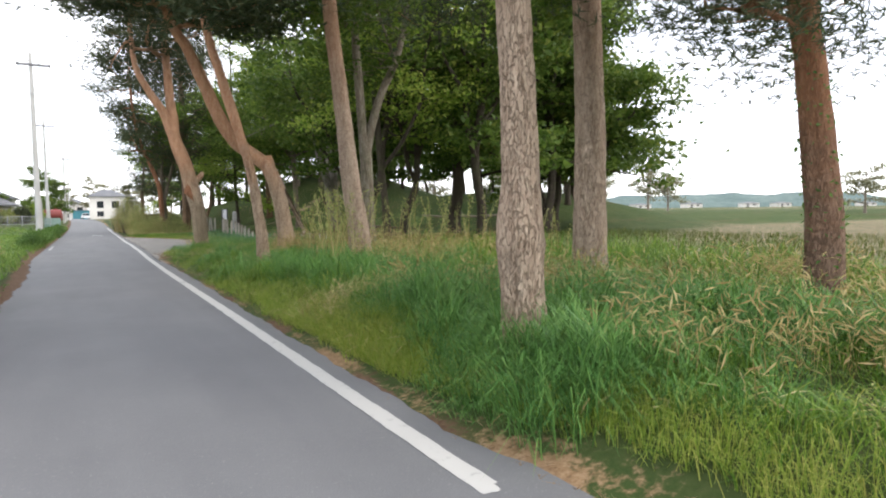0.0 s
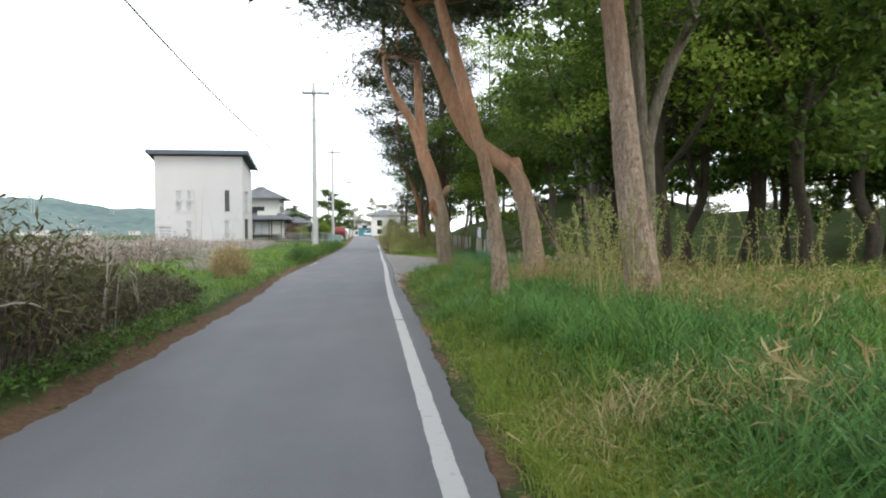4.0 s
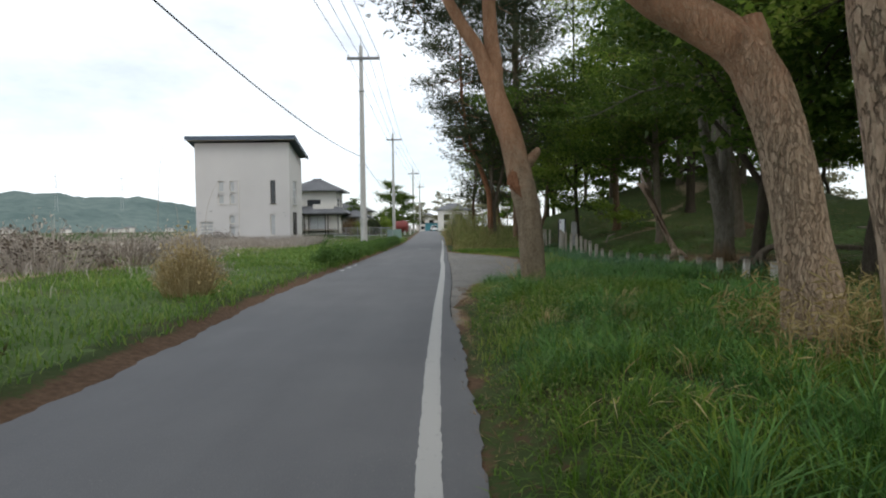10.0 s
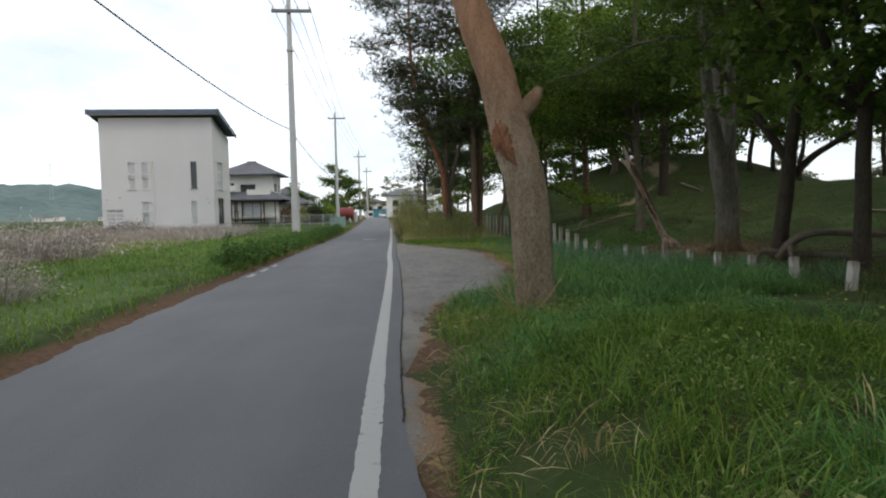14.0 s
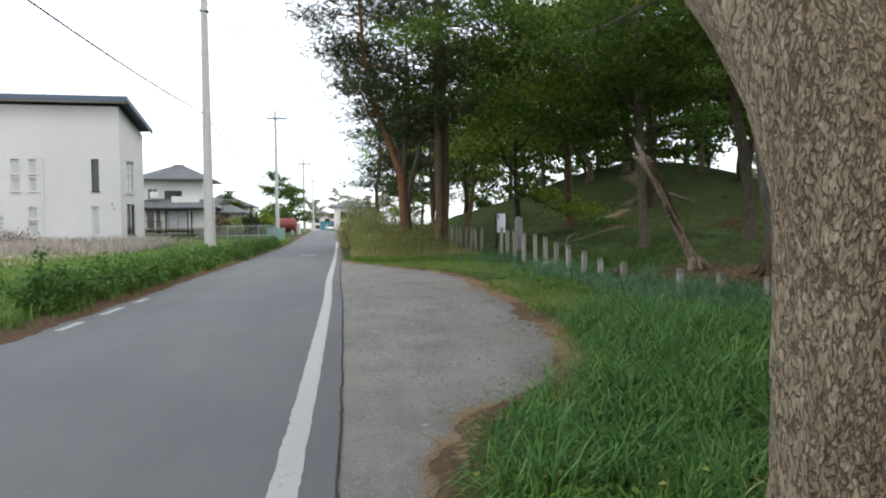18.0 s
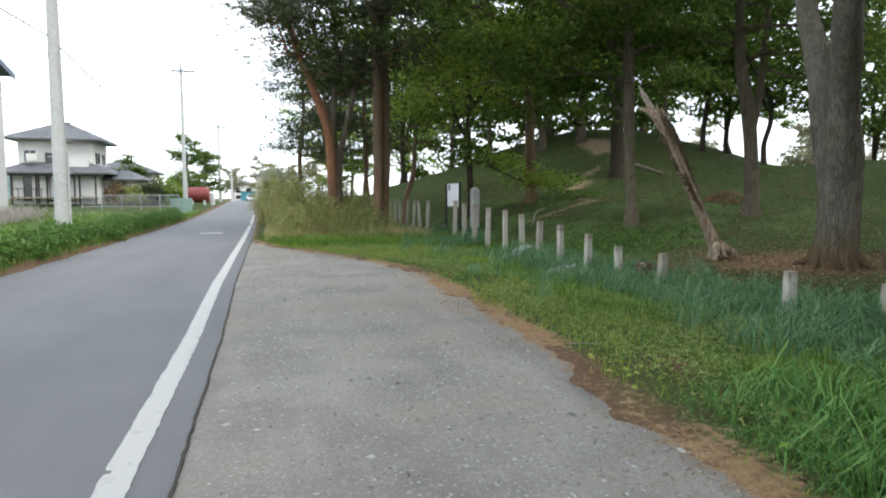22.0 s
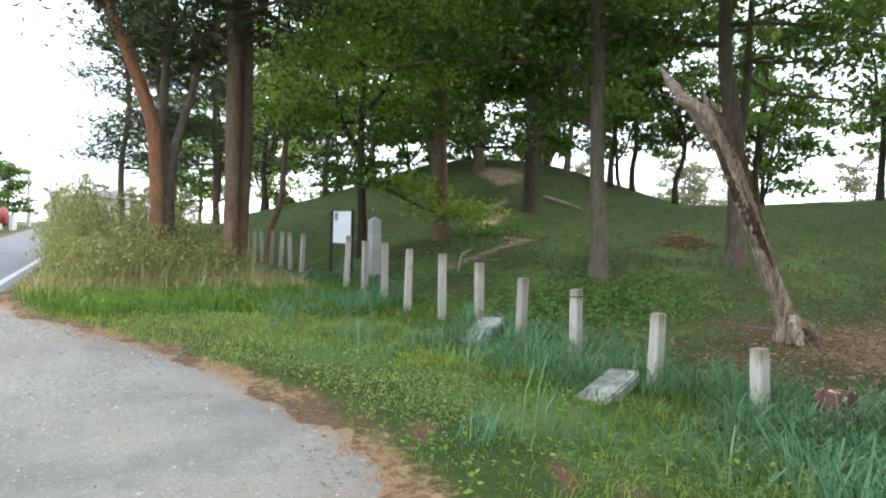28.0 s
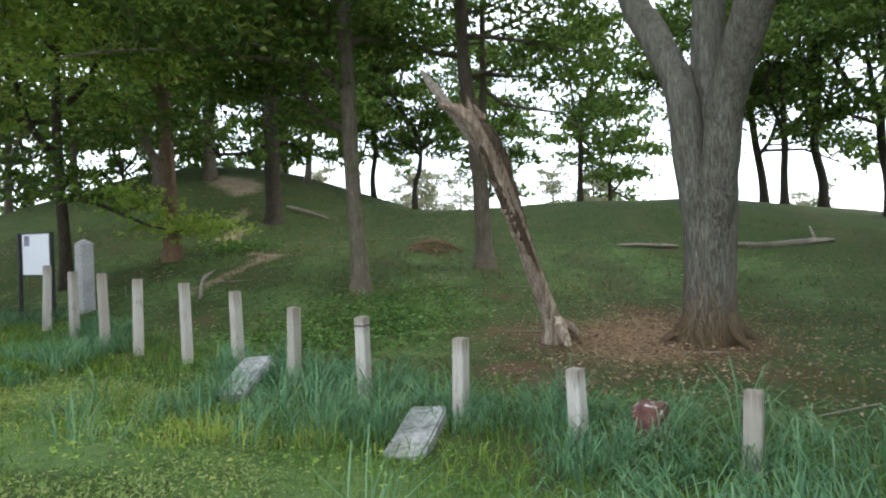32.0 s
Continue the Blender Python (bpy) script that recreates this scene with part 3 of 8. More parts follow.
def tube(points, step=0.3, sides=10, rough=0.06, seed=0, flare=0.0, ridge=0.0):
    """Corners and faces of a tapered, uneven limb along (x, y, z, r) rows."""
    c = resample(points, step)
    rng = np.random.default_rng(seed)
    n = len(c)
    tan = np.gradient(c[:, :3], axis=0)
    tan /= np.linalg.norm(tan, axis=1)[:, None] + 1e-9
    ref = np.array([0.97, 0.21, 0.13])
    u = np.cross(tan, ref)
    u /= np.linalg.norm(u, axis=1)[:, None] + 1e-9
    w = np.cross(tan, u)
    ang = np.arange(sides) / sides * 2 * np.pi
    lump = 1 + rough * (rng.random((n, sides)) - 0.5)
    wave = 1 + rough * 0.8 * np.sin(ang * 2 + rng.random() * 6 + np.linspace(0, 5, n)[:, None])
    rad = c[:, 3:4] * lump * wave
    if ridge:
        run = np.arange(n)[:, None] * step
        rad = rad * (1 + ridge * (np.sin(ang * 5 + seed + 0.7 * np.sin(run * 1.7)) + 0.7 * np.sin(ang * 9 + 2.1 * seed + run * 0.8) + 0.5 * np.sin(ang * 3 + run * 2.3)))
    if flare:
        d = np.linalg.norm(c[:, :3] - c[0, :3], axis=1)[:, None]
        rad = rad * (1 + flare * np.exp(-d / 0.28) * (1 + (0.45 if ridge < 0.03 else 0.85) * np.sin(ang * 5 + seed)))
    v = c[:, None, :3] + rad[:, :, None] * (np.cos(ang)[None, :, None] * u[:, None] + np.sin(ang)[None, :, None] * w[:, None])
    i = np.arange(n - 1)[:, None] * sides
    j = np.arange(sides)[None]
    k = (j + 1) % sides
    q = np.stack((i + j, i + k, i + sides + k, i + sides + j), -1).reshape(-1, 4)
    verts = np.vstack((v.reshape(-1, 3), c[0:1, :3], c[-1:, :3]))
    base, top = n * sides, n * sides + 1
    jj = np.arange(sides)
    t = np.vstack((np.stack((np.full(sides, base), (jj + 1) % sides, jj), -1), np.stack((np.full(sides, top), (n - 1) * sides + jj, (n - 1) * sides + (jj + 1) % sides), -1)))
    return verts, q, t


def merge(pieces):
    """Several (corners, quads, tris) as one."""
    vs, qs, ts, o = [], [], [], 0
    for v, q, t in pieces:
        vs.append(v)
        qs.append(np.asarray(q).reshape(-1, 4) + o)
        ts.append(np.asarray(t).reshape(-1, 3) + o)
        o += len(v)
    return np.vstack(vs), np.vstack(qs), np.vstack(ts)


def leaves(centres, size, rng, flat=0.6, fold=0.25, narrow=0.55):
    """Four-cornered folded leaves with their stalks at the centres; flat: how level they lie."""
    n = len(centres)
    nrm = rng.normal(size=(n, 3)) * (1 - flat) + np.array([0, 0, flat])
    nrm /= np.linalg.norm(nrm, axis=1)[:, None] + 1e-9
    d = rng.normal(size=(n, 3))
    d -= nrm * (d * nrm).sum(1)[:, None]
    d /= np.linalg.norm(d, axis=1)[:, None] + 1e-9
    s = np.cross(nrm, d)
    L = (size * (0.6 + 0.8 * rng.random(n)))[:, None]
    v = np.empty((n, 4, 3))
    v[:, 0] = centres
    v[:, 1] = centres + d * L * 0.5 + s * L * narrow * 0.5 + nrm * L * fold * 0.5
    v[:, 2] = centres + d * L - nrm * L * 0.12
    v[:, 3] = centres + d * L * 0.5 - s * L * narrow * 0.5 + nrm * L * fold * 0.5
    return v.reshape(-1, 3), np.arange(n * 4).reshape(n, 4), np.zeros((0, 3), int)


def leaflets(centres, size, rng, flat=0.6):
    """Three-cornered leaves for crowns that stand further off."""
    n = len(centres)
    nrm = rng.normal(size=(n, 3)) * (1 - flat) + np.array([0, 0, flat])
    d = rng.normal(size=(n, 3))
    s = np.cross(nrm, d)
    s /= np.linalg.norm(s, axis=1)[:, None] + 1e-9
    d = np.cross(s, nrm)
    d /= np.linalg.norm(d, axis=1)[:, None] + 1e-9
    L = (size * (0.6 + 0.8 * rng.random(n)))[:, None]
    v = np.stack((centres - s * L * 0.36, centres + s * L * 0.36, centres + d * L * 0.9), 1)
    return v.reshape(-1, 3), np.zeros((0, 4), int), np.arange(n * 3).reshape(n, 3)


def spike(p, e, r):
    """A thin straight twig from p to its tip e."""
    a = np.asarray(e) - p
    u = np.cross(a, (0.3, 0.5, 0.81))
    u *= r / (np.linalg.norm(u) + 1e-9)
    w = np.cross(a, u)
    w *= r / (np.linalg.norm(w) + 1e-9)
    return np.array([p + u, p - u * 0.5 + w * 0.87, p - u * 0.5 - w * 0.87, e]), np.zeros((0, 4), int), np.array([[0, 1, 3], [1, 2, 3], [2, 0, 3]])


def tufts(centres, length, rng, needles=9, width=0.016):
    """Bundles of needles that fan out and upward."""
    n = len(centres)
    c = np.repeat(centres, needles, 0)
    d = rng.normal(size=(n * needles, 3)) * np.array([1, 1, 0.6]) + np.array([0, 0, 0.45])
    d /= np.linalg.norm(d, axis=1)[:, None]
    s = np.cross(d, rng.normal(size=d.shape))
    s /= np.linalg.norm(s, axis=1)[:, None] + 1e-9
    L = length * (0.6 + 0.7 * rng.random(len(c)))[:, None]
    v = np.stack((c - s * width, c + s * width, c + d * L), 1)
    return v.reshape(-1, 3), np.zeros((0, 4), int), np.arange(len(c) * 3).reshape(-1, 3)


def blades(base, height, width, rng, lean=0.45, wind=(0, 0)):
    """Bent grass blades, each of one quad and one triangle; base: (n, 3), height and width: (n,)."""
    n = len(base)
    az = rng.random(n) * 2 * np.pi
    out = np.stack((np.cos(az), np.sin(az), np.zeros(n)), -1)
    side = np.stack((-np.sin(az), np.cos(az), np.zeros(n)), -1)
    tw = rng.random(n)[:, None] - 0.5
    side = side * (1 - np.abs(tw)) + out * tw
    k = (lean * (0.3 + rng.random(n)) * height)[:, None]
    push = np.array([wind[0], wind[1], 0.0]) * height[:, None]
    h = height[:, None] * np.array([[0, 0, 1.0]])
    w = width[:, None]
    mid = base + h * 0.58 + out * k * 0.35 + push * 0.3
    tip = base + h * (1 - 0.25 * np.minimum(1, lean)) + out * k * 1.25 + push
    v = np.stack((base - side * w, base + side * w, mid + side * w * 0.8, mid - side * w * 0.8, tip), 1)
    i = np.arange(n)[:, None] * 5
    return v.reshape(-1, 3), i + np.array([[0, 1, 2, 3]]), i + np.array([[3, 2, 4]])


# ---- the lie of the land ----
def step01(a, b, x):
    t = np.clip((x - a) / (b - a), 0, 1)
    return t * t * (3 - 2 * t)


def wobble(x, y, s=1.0):
    return (np.sin(x * 1.7 * s + y * 0.6 * s) + np.sin(y * 1.3 * s - x * 0.9 * s + 1.3) + np.sin((x + y) * 2.9 * s + 0.7) * 0.5) / 2.5


def road_z(y):
    return 0.75 * step01(55, 125, y)


# right-hand limit of the gravel lay-by, along the road
LAY_Y = [15, 18, 21, 24.5, 26.0, 26.9, 27.4, 28.0, 28.7, 30, 33, 36, 38.5, 40.3, 42, 44, 45.6, 47.2, 49]
LAY_X = [2.1, 2.13, 2.26, 2.48, 2.75, 3.15, 3.8, 4.3, 4.5, 4.78, 5.15, 5.3, 5.35, 5.0, 4.5, 3.6, 2.85, 2.45, 2.15]


def lay_edge(y):
    return np.interp(y, LAY_Y, LAY_X, left=2.12, right=2.1)


def segment(x, y, p, q):
    """Distance from the line between p and q, and how far along it."""
    d = np.array(q) - np.array(p)
    u = np.clip(((x - p[0]) * d[0] + (y - p[1]) * d[1]) / (d @ d), 0, 1)
    return np.hypot(x - p[0] - u * d[0], y - p[1] - u * d[1]), u


def line_x(y):
    """Middle of the white edge line; the lane bows a little."""
    return np.interp(y, [-6, 2, 5, 8, 13, 17, 22.5, 28, 34, 38, 50, 70], [1.83, 1.81, 1.81, 1.8, 1.79, 1.76, 1.79, 1.86, 1.895, 1.85, 1.92, 1.94]) - 5.0 * np.clip((y - 60) / 165, 0, 2) ** 2


def left_x(y):
    """Left edge of the asphalt."""
    return np.interp(y, [-5, 11, 16, 19, 21.6, 24.6, 30, 60], [-1.3, -1.3, -1.32, -1.43, -1.6, -1.73, -1.73, -1.68]) - 5.0 * np.clip((y - 60) / 165, 0, 2) ** 2


def land(x, y):
    """Height of the ground."""
    x, y = np.asarray(x, float), np.asarray(y, float)
    rz = road_z(y)
    # right of the road: a low bank at first, level with the lay-by further on
    bank = 0.36 * step01(0.05, 1.1, x - lay_edge(y)) * (1 - step01(19, 27, y))
    bank = bank + 0.12 * step01(3, 8, x) * (1 - step01(24, 34, y))
    dip = -0.16 * step01(6.2, 8.4, x) * step01(27, 33, y) * (1 - step01(44, 50, y))
    rise = 0.78 * step01(10.5, 16.5, x + 0.16 * (y - 45)) * step01(37.5, 45, y) + 0.3 * step01(8.2, 10.5, x) * step01(44, 50, y)
    r = np.hypot(x - MOUND_C[0], y - MOUND_C[1])
    dome = 5.25 * np.exp(-(r / 12.14) ** 2)
    d, u = segment(x, y, MOUND_C, MOUND_END)
    crest = 1.75 + 1.05 * step01(0.45, 1.0, u)
    ridge = crest * np.exp(-(d / 9.8) ** 2.4) * step01(0.0, 0.35, u)
    mound = np.maximum(dome, ridge) + 0.25 * np.minimum(dome, ridge)
    right = bank + dip + (rise + mound) * step01(8.5, 12, x) + 0.035 * wobble(x, y, 0.8) * step01(0.2, 1.5, x - lay_edge(y))
    # left: narrow verge, then fields
    lx = left_x(y) - x
    left = 0.12 * step01(0.0, 0.5, lx) + 0.06 * wobble(x, y, 0.7) * step01(0.4, 2, lx) + 0.3 * step01(55, 64, y) * step01(1.5, 4, lx)
    z = np.where(x > 0, right, left) + rz
    on_road = (x > left_x(y) + 0.05) & (x < line_x(y) + 0.24)
    on_lay = (x >= line_x(y) + 0.24) & (x < lay_edge(y))
    z = np.where(on_road, rz - 0.08, z)
    z = np.where(on_lay, np.minimum(z, rz - 0.10 + 0.09 * step01(-0.75, -0.1, x - lay_edge(y))), z)
    return z


def put(x, y, dz=0.0):
    return (x, y, float(land(x, y)) + dz)


def spaced(a, b, fine0, fine1, fine, grow):
    """Grid lines, fine between fine0 and fine1, growing wider outside."""
    inner = list(np.arange(fine0, fine1 + 1e-6, fine))
    lo, s, p = [], fine, fine0
    while p > a:
        s *= grow
        p -= s
        lo.append(p)
    hi, s, p = [], fine, inner[-1]
    while p < b:
        s *= grow
        p += s
        hi.append(p)
    return np.array(lo[::-1] + inner + hi)


gx = np.sort(np.concatenate((spaced(-2500, 2500, -3.4, 10.4, 0.2, 1.13), [-1.69, -1.63, -1.46, -1.36, -1.3, -1.25, 2.03, 2.09])))
gy = spaced(-900, 3200, 0, 50, 0.33, 1.1)
X, Y = np.meshgrid(gx, gy)
Z = land(X, Y)
idx = np.arange(X.size).reshape(X.shape)
quads = np.stack((idx[:-1, :-1], idx[:-1, 1:], idx[1:, 1:], idx[1:, :-1]), -1).reshape(-1, 4)
ground = bulk("ground", np.stack((X, Y, Z), -1).reshape(-1, 3), quads, None, M["earth"], smooth=True)
tagged(ground, "earth with moss, pine litter and dry straw beside the lane", "ground", kind="structure")


def cover(x, y):
    """Litter, green and dry shares of the ground."""
    w = wobble(x, y, 1.3)
    off = x - lay_edge(y)
    w2 = wobble(x, y, 3.1)
    litter = (0.42 + 0.22 * step01(24, 28, y) + 0.4 * w + 0.35 * w2) * np.exp(-((off - 0.12 * (1 - step01(17, 26, y)) + 0.12 * w + 0.08 * w2) / (0.15 + 0.17 * step01(26, 30, y) + 0.3 * (1 - step01(0.8, 4.8, y)))) ** 2) * (x > 1.9)
    litter += 0.55 * np.exp(-(((x - 14.2) / 3.4) ** 2 + ((y - 38.8) / 2.1) ** 2)) * (1 + 0.3 * w)
    litter += 0.6 * np.exp(-(((x - 3.7) / 0.9) ** 2 + ((y - 17.8) / 1.4) ** 2)) * (0.7 + 0.5 * w2)
    d, u = segment(x, y, (17.0, 54.7), (22.9, 61.7))
    d2, u2 = segment(x, y, (15.0, 49.7), (17.0, 54.7))
    path = 0.9 * np.exp(-((d + 0.25 * w2) / 0.42) ** 2) + 0.7 * np.exp(-(d2 / 0.4) ** 2) + 1.1 * np.exp(-(((x - 23.0) / 1.3) ** 2 + ((y - 62.4) / 2.2) ** 2)) + 0.6 * np.exp(-(segment(x, y, (11.8, 48.5), (15.0, 49.7))[0] / 0.4) ** 2)
    green = 0.75 + 0.25 * w - 0.45 * np.exp(-(((x - 14.2) / 3.0) ** 2 + ((y - 38.8) / 1.9) ** 2)) - 0.5 * step01(0.55, 0.9, w2) * (x > 3) * (x < 8) * (y > 30) * (y < 45)
    green = green * np.where((x > 1.9) & (y < 50), step01(-0.28, 0.12, off + 0.25 * w2), np.where(x < 0, step01(0.12, 0.42, left_x(y) - x + 0.1 * w2), 1.0))
    dry = 0.75 * step01(-7.5, -10.5, x + 0.9 * w) * (1 - step01(60, 68, y)) * (y < 400)
    lim = y - 0.55 * np.clip(x - 14, 0, 45)
    dry = np.maximum(dry, 0.5 * step01(7, 10, x + w) * (1 - step01(10, 20, lim)))
    dry = np.maximum(dry, 0.9 * path)
    far = step01(70, 160, np.hypot(x, y))
    lxx = left_x(y) - x
    turf = .85 * step01(.4, .75, lxx + .25 * w2) * (1 - step01(5.0, 8.0, lxx + .8 * w)) * step01(9, 13, y) * (1 - step01(62, 75, y)) * (.75 + .25 * w)
    turf = np.maximum(turf, .66 * step01(.5, 1.2, off) * step01(26, 29, y) * (1 - step01(44, 48, y)) * (1 - step01(7.4, 8.6, x)) * (x > 2) * (.8 + .4 * w))
    turf = np.maximum(turf, .75 * step01(6.2, 8.0, x + .8 * w) * step01(4, 7, y) * (1 - step01(22, 27, y)) * (1 - step01(17, 22, x)) * (.8 + .3 * w))
    foot = step01(9.2, 10.4, x + .4 * w) * (1 - step01(24, 30, x)) * step01(33, 37, y) * (1 - step01(54, 60, y)) * (1 - step01(1.0, 2.6, land(x, y)))
    turf = np.maximum(turf, .6 * foot * (.75 + .35 * w) * (1 - np.clip(1.3 * litter, 0, 1)))
    return np.clip(turf, 0, 1), np.clip(litter, 0, 1), np.clip(green, 0, 1), np.clip(dry * (1 - far) + far * (0.4 + 0.2 * w), 0, 1)


trf, lit, grn, dr = cover(X, Y)
lay = ground.data.color_attributes.new("cover", "FLOAT_COLOR", "POINT")
lay.data.foreach_set("color", np.stack((lit, grn, dr, trf), -1).astype(np.float32).ravel())


def sheet(name, ys, left, right, cells, z, material, label, category, skirt=0.12, rough=0.0):
    """A strip of paving along the road between two edges, with a skirt down its sides."""
    t = np.linspace(0, 1, cells + 1)
    xs = left[:, None] + (right - left)[:, None] * t
    yy = np.repeat(ys[:, None], cells + 1, 1)
    zz = z(xs, yy)
    v = np.stack((xs, yy, zz), -1)
    low = v.copy()[:, [0, -1]]
    low[:, :, 2] -= skirt
    nn = v.shape[0] * v.shape[1]
    i = np.arange(nn).reshape(v.shape[:2])
    q = np.stack((i[:-1, :-1], i[:-1, 1:], i[1:, 1:], i[1:, :-1]), -1).reshape(-1, 4)
    j = nn + np.arange(len(ys) * 2).reshape(-1, 2)
    q2 = np.stack((j[:-1, 0], i[:-1, 0], i[1:, 0], j[1:, 0]), -1)
    q3 = np.stack((i[:-1, -1], j[:-1, 1], j[1:, 1], i[1:, -1]), -1)
    ob = bulk(name, np.vstack((v.reshape(-1, 3), low.reshape(-1, 3))), np.vstack((q, q2, q3)), None, material)
    return tagged(ob, label, category, kind="structure")


ry = np.concatenate((np.arange(-40, 60, 0.12), np.arange(60, 235, 1.0)))
ragged = 0.03 * np.sin(ry * 3.1) + 0.02 * np.sin(ry * 11.3 + 1) + 0.012 * np.sin(ry * 29.0)
sheet("road", ry, left_x(ry) + ragged, line_x(ry) + 0.215 + 0.05 * step01(22, 27, ry) + (0.06 + 0.06 * step01(8, 14, ry) + 0.6 * np.roll(ragged, 40)) * (1 - step01(18.5, 21, ry)) + 0.34 * (1 - step01(0.4, 2.4, ry)), 14, lambda x, y: road_z(y) + 0.03 - 0.012 * np.abs(x - 0.2) + 0.004 * np.sin(y * 0.7 + x), M["asphalt"], "worn grey asphalt lane with a crumbling edge", "road")

ly = np.arange(14.5, 49.0, 0.1)
le = lay_edge(ly) + 0.05 + 0.45 * step01(20, 25, ly)


def lay_z(x, y):
    """Gravel that sinks away under the earth along an uneven edge."""
    o = x - lay_edge(y) + 0.2 * wobble(x, y, 1.9) + 0.13 * wobble(y, x, 5.1) + 0.07 * wobble(x, y, 13.0)
    return road_z(y) + 0.004 + 0.006 * np.sin(x * 3 + y * 1.1) * np.sin(y * 0.9) * step01(2.1, 2.8, x) - 0.07 * step01(-0.35, 0.3, o)


layby = sheet("layby", ly, line_x(ly) + 0.222 + 0.05 * step01(22, 27, ly), np.maximum(le, line_x(ly) + 0.3), 40, lay_z, M["gravel"], "trodden grey gravel lay-by beside the lane", "gravel", 0.1)
co = np.empty(len(layby.data.vertices) * 3, np.float32)
layby.data.vertices.foreach_get("co", co)
bx, by = co[0::3].astype(float), co[1::3].astype(float)
strew = (0.72 + 0.3 * wobble(bx, by, 1.6)) * np.exp(-((bx - lay_edge(by) - 0.02) / 0.26) ** 2) + 0.34 * step01(0.4, 0.9, wobble(bx, by, 0.7)) * step01(-1.4, -0.3, bx - lay_edge(by))
lay = layby.data.color_attributes.new("cover", "FLOAT_COLOR", "POINT")
lay.data.foreach_set("color", np.stack((strew, strew, strew, np.ones_like(strew)), -1).astype(np.float32).ravel())


# edge line: flakes of paint with gaps where it has worn away
def painted(name, y0, y1, x0, x1, wear, label, seed):
    rng = np.random.default_rng(seed)
    ys = np.arange(y0, y1, 0.045)
    nx = max(4, int((x1 - x0) / 0.026))
    xs = np.linspace(x0, x1, nx + 1)
    jit = 0.003 * np.sin(ys * 9) + 0.002 * np.sin(ys * 31)
    XX = xs[None] + (line_x(ys) if x0 > 1.2 else 0 * ys)[:, None] - (1.85 if x0 > 1.2 else 0) + jit[:, None] + rng.normal(size=(len(ys), nx + 1)) * 0.0025
    YY = np.repeat(ys[:, None], nx + 1, 1) + rng.normal(size=XX.shape) * 0.006
    ZZ = road_z(YY) + 0.034 - 0.012 * np.abs(XX - 0.2) + 0.004 * np.sin(YY * 0.7 + XX)
    i = np.arange(XX.size).reshape(XX.shape)
    q = np.stack((i[:-1, :-1], i[:-1, 1:], i[1:, 1:], i[1:, :-1]), -1)
    coarse = np.repeat(np.repeat(rng.random((len(ys) // 3 + 1, nx // 2 + 1)), 3, 0), 2, 1)[:len(ys) - 1, :nx] + 0.25 * rng.random((len(ys) - 1, nx))
    near = np.minimum(np.arange(nx), np.arange(nx)[::-1])[None]
    lost = wear * (0.9 * np.sin(ys[:-1] * 0.55 + seed) + 1.4 * (ys[:-1] < 3.3) + 0.5 * np.sin(ys[:-1] * 1.9) + 0.4 * np.sin(ys[:-1] * 5.3))[:, None] + 0.62 * coarse - 0.6 * near
    crackline = (np.sin(ys[:-1] * 2.43 + 0.5) + 0.6 * np.sin(ys[:-1] * 1.37 + 2) > 1.592)[:, None]
    keep = (lost < np.where(ys[:-1] < 3.2, 1.02, 1.32)[:, None]) & ~crackline
    ob = bulk(name, np.stack((XX, YY, ZZ), -1).reshape(-1, 3), q[keep], None, M["paint"])
    return tagged(ob, label, "road marking", kind="structure")


painted("edge_line", 1.4, 75, 1.775, 1.925, 0.42, "worn white edge line on the asphalt", 3)
for k, (d0, d1) in enumerate(((31.3, 32.1), (32.8, 33.7), (34.4, 35.1))):
    painted("edge_dash", d0, d1, -1.58, -1.46, 0.2, "short white dash left of a worn edge line", 5 + k)
painted("cross_mark", 52.35, 52.85, 0.25, 1.05, 0.2, "short white cross bar on the asphalt", 9)

# the open joint between asphalt and gravel
jy = np.arange(20.5, 49, 0.09)
jr = np.random.default_rng(4)
jx = line_x(jy) + 0.219 + 0.05 * step01(22, 27, jy) + 0.004 * np.sin(jy * 4.3) + jr.normal(size=len(jy)) * 0.003
sheet("road_joint", jy, jx - 0.005 - 0.004 * jr.random(len(jy)), jx + 0.005 + 0.008 * jr.random(len(jy)), 1, lambda x, y: road_z(y) + 0.0 * x + 0.0145, grained("damp_joint", (0.03, 0.028, 0.024), (0.07, 0.062, 0.05), 20, 3, 0.95, 0.5), "dark open joint between asphalt and gravel", "joint", 0.05)


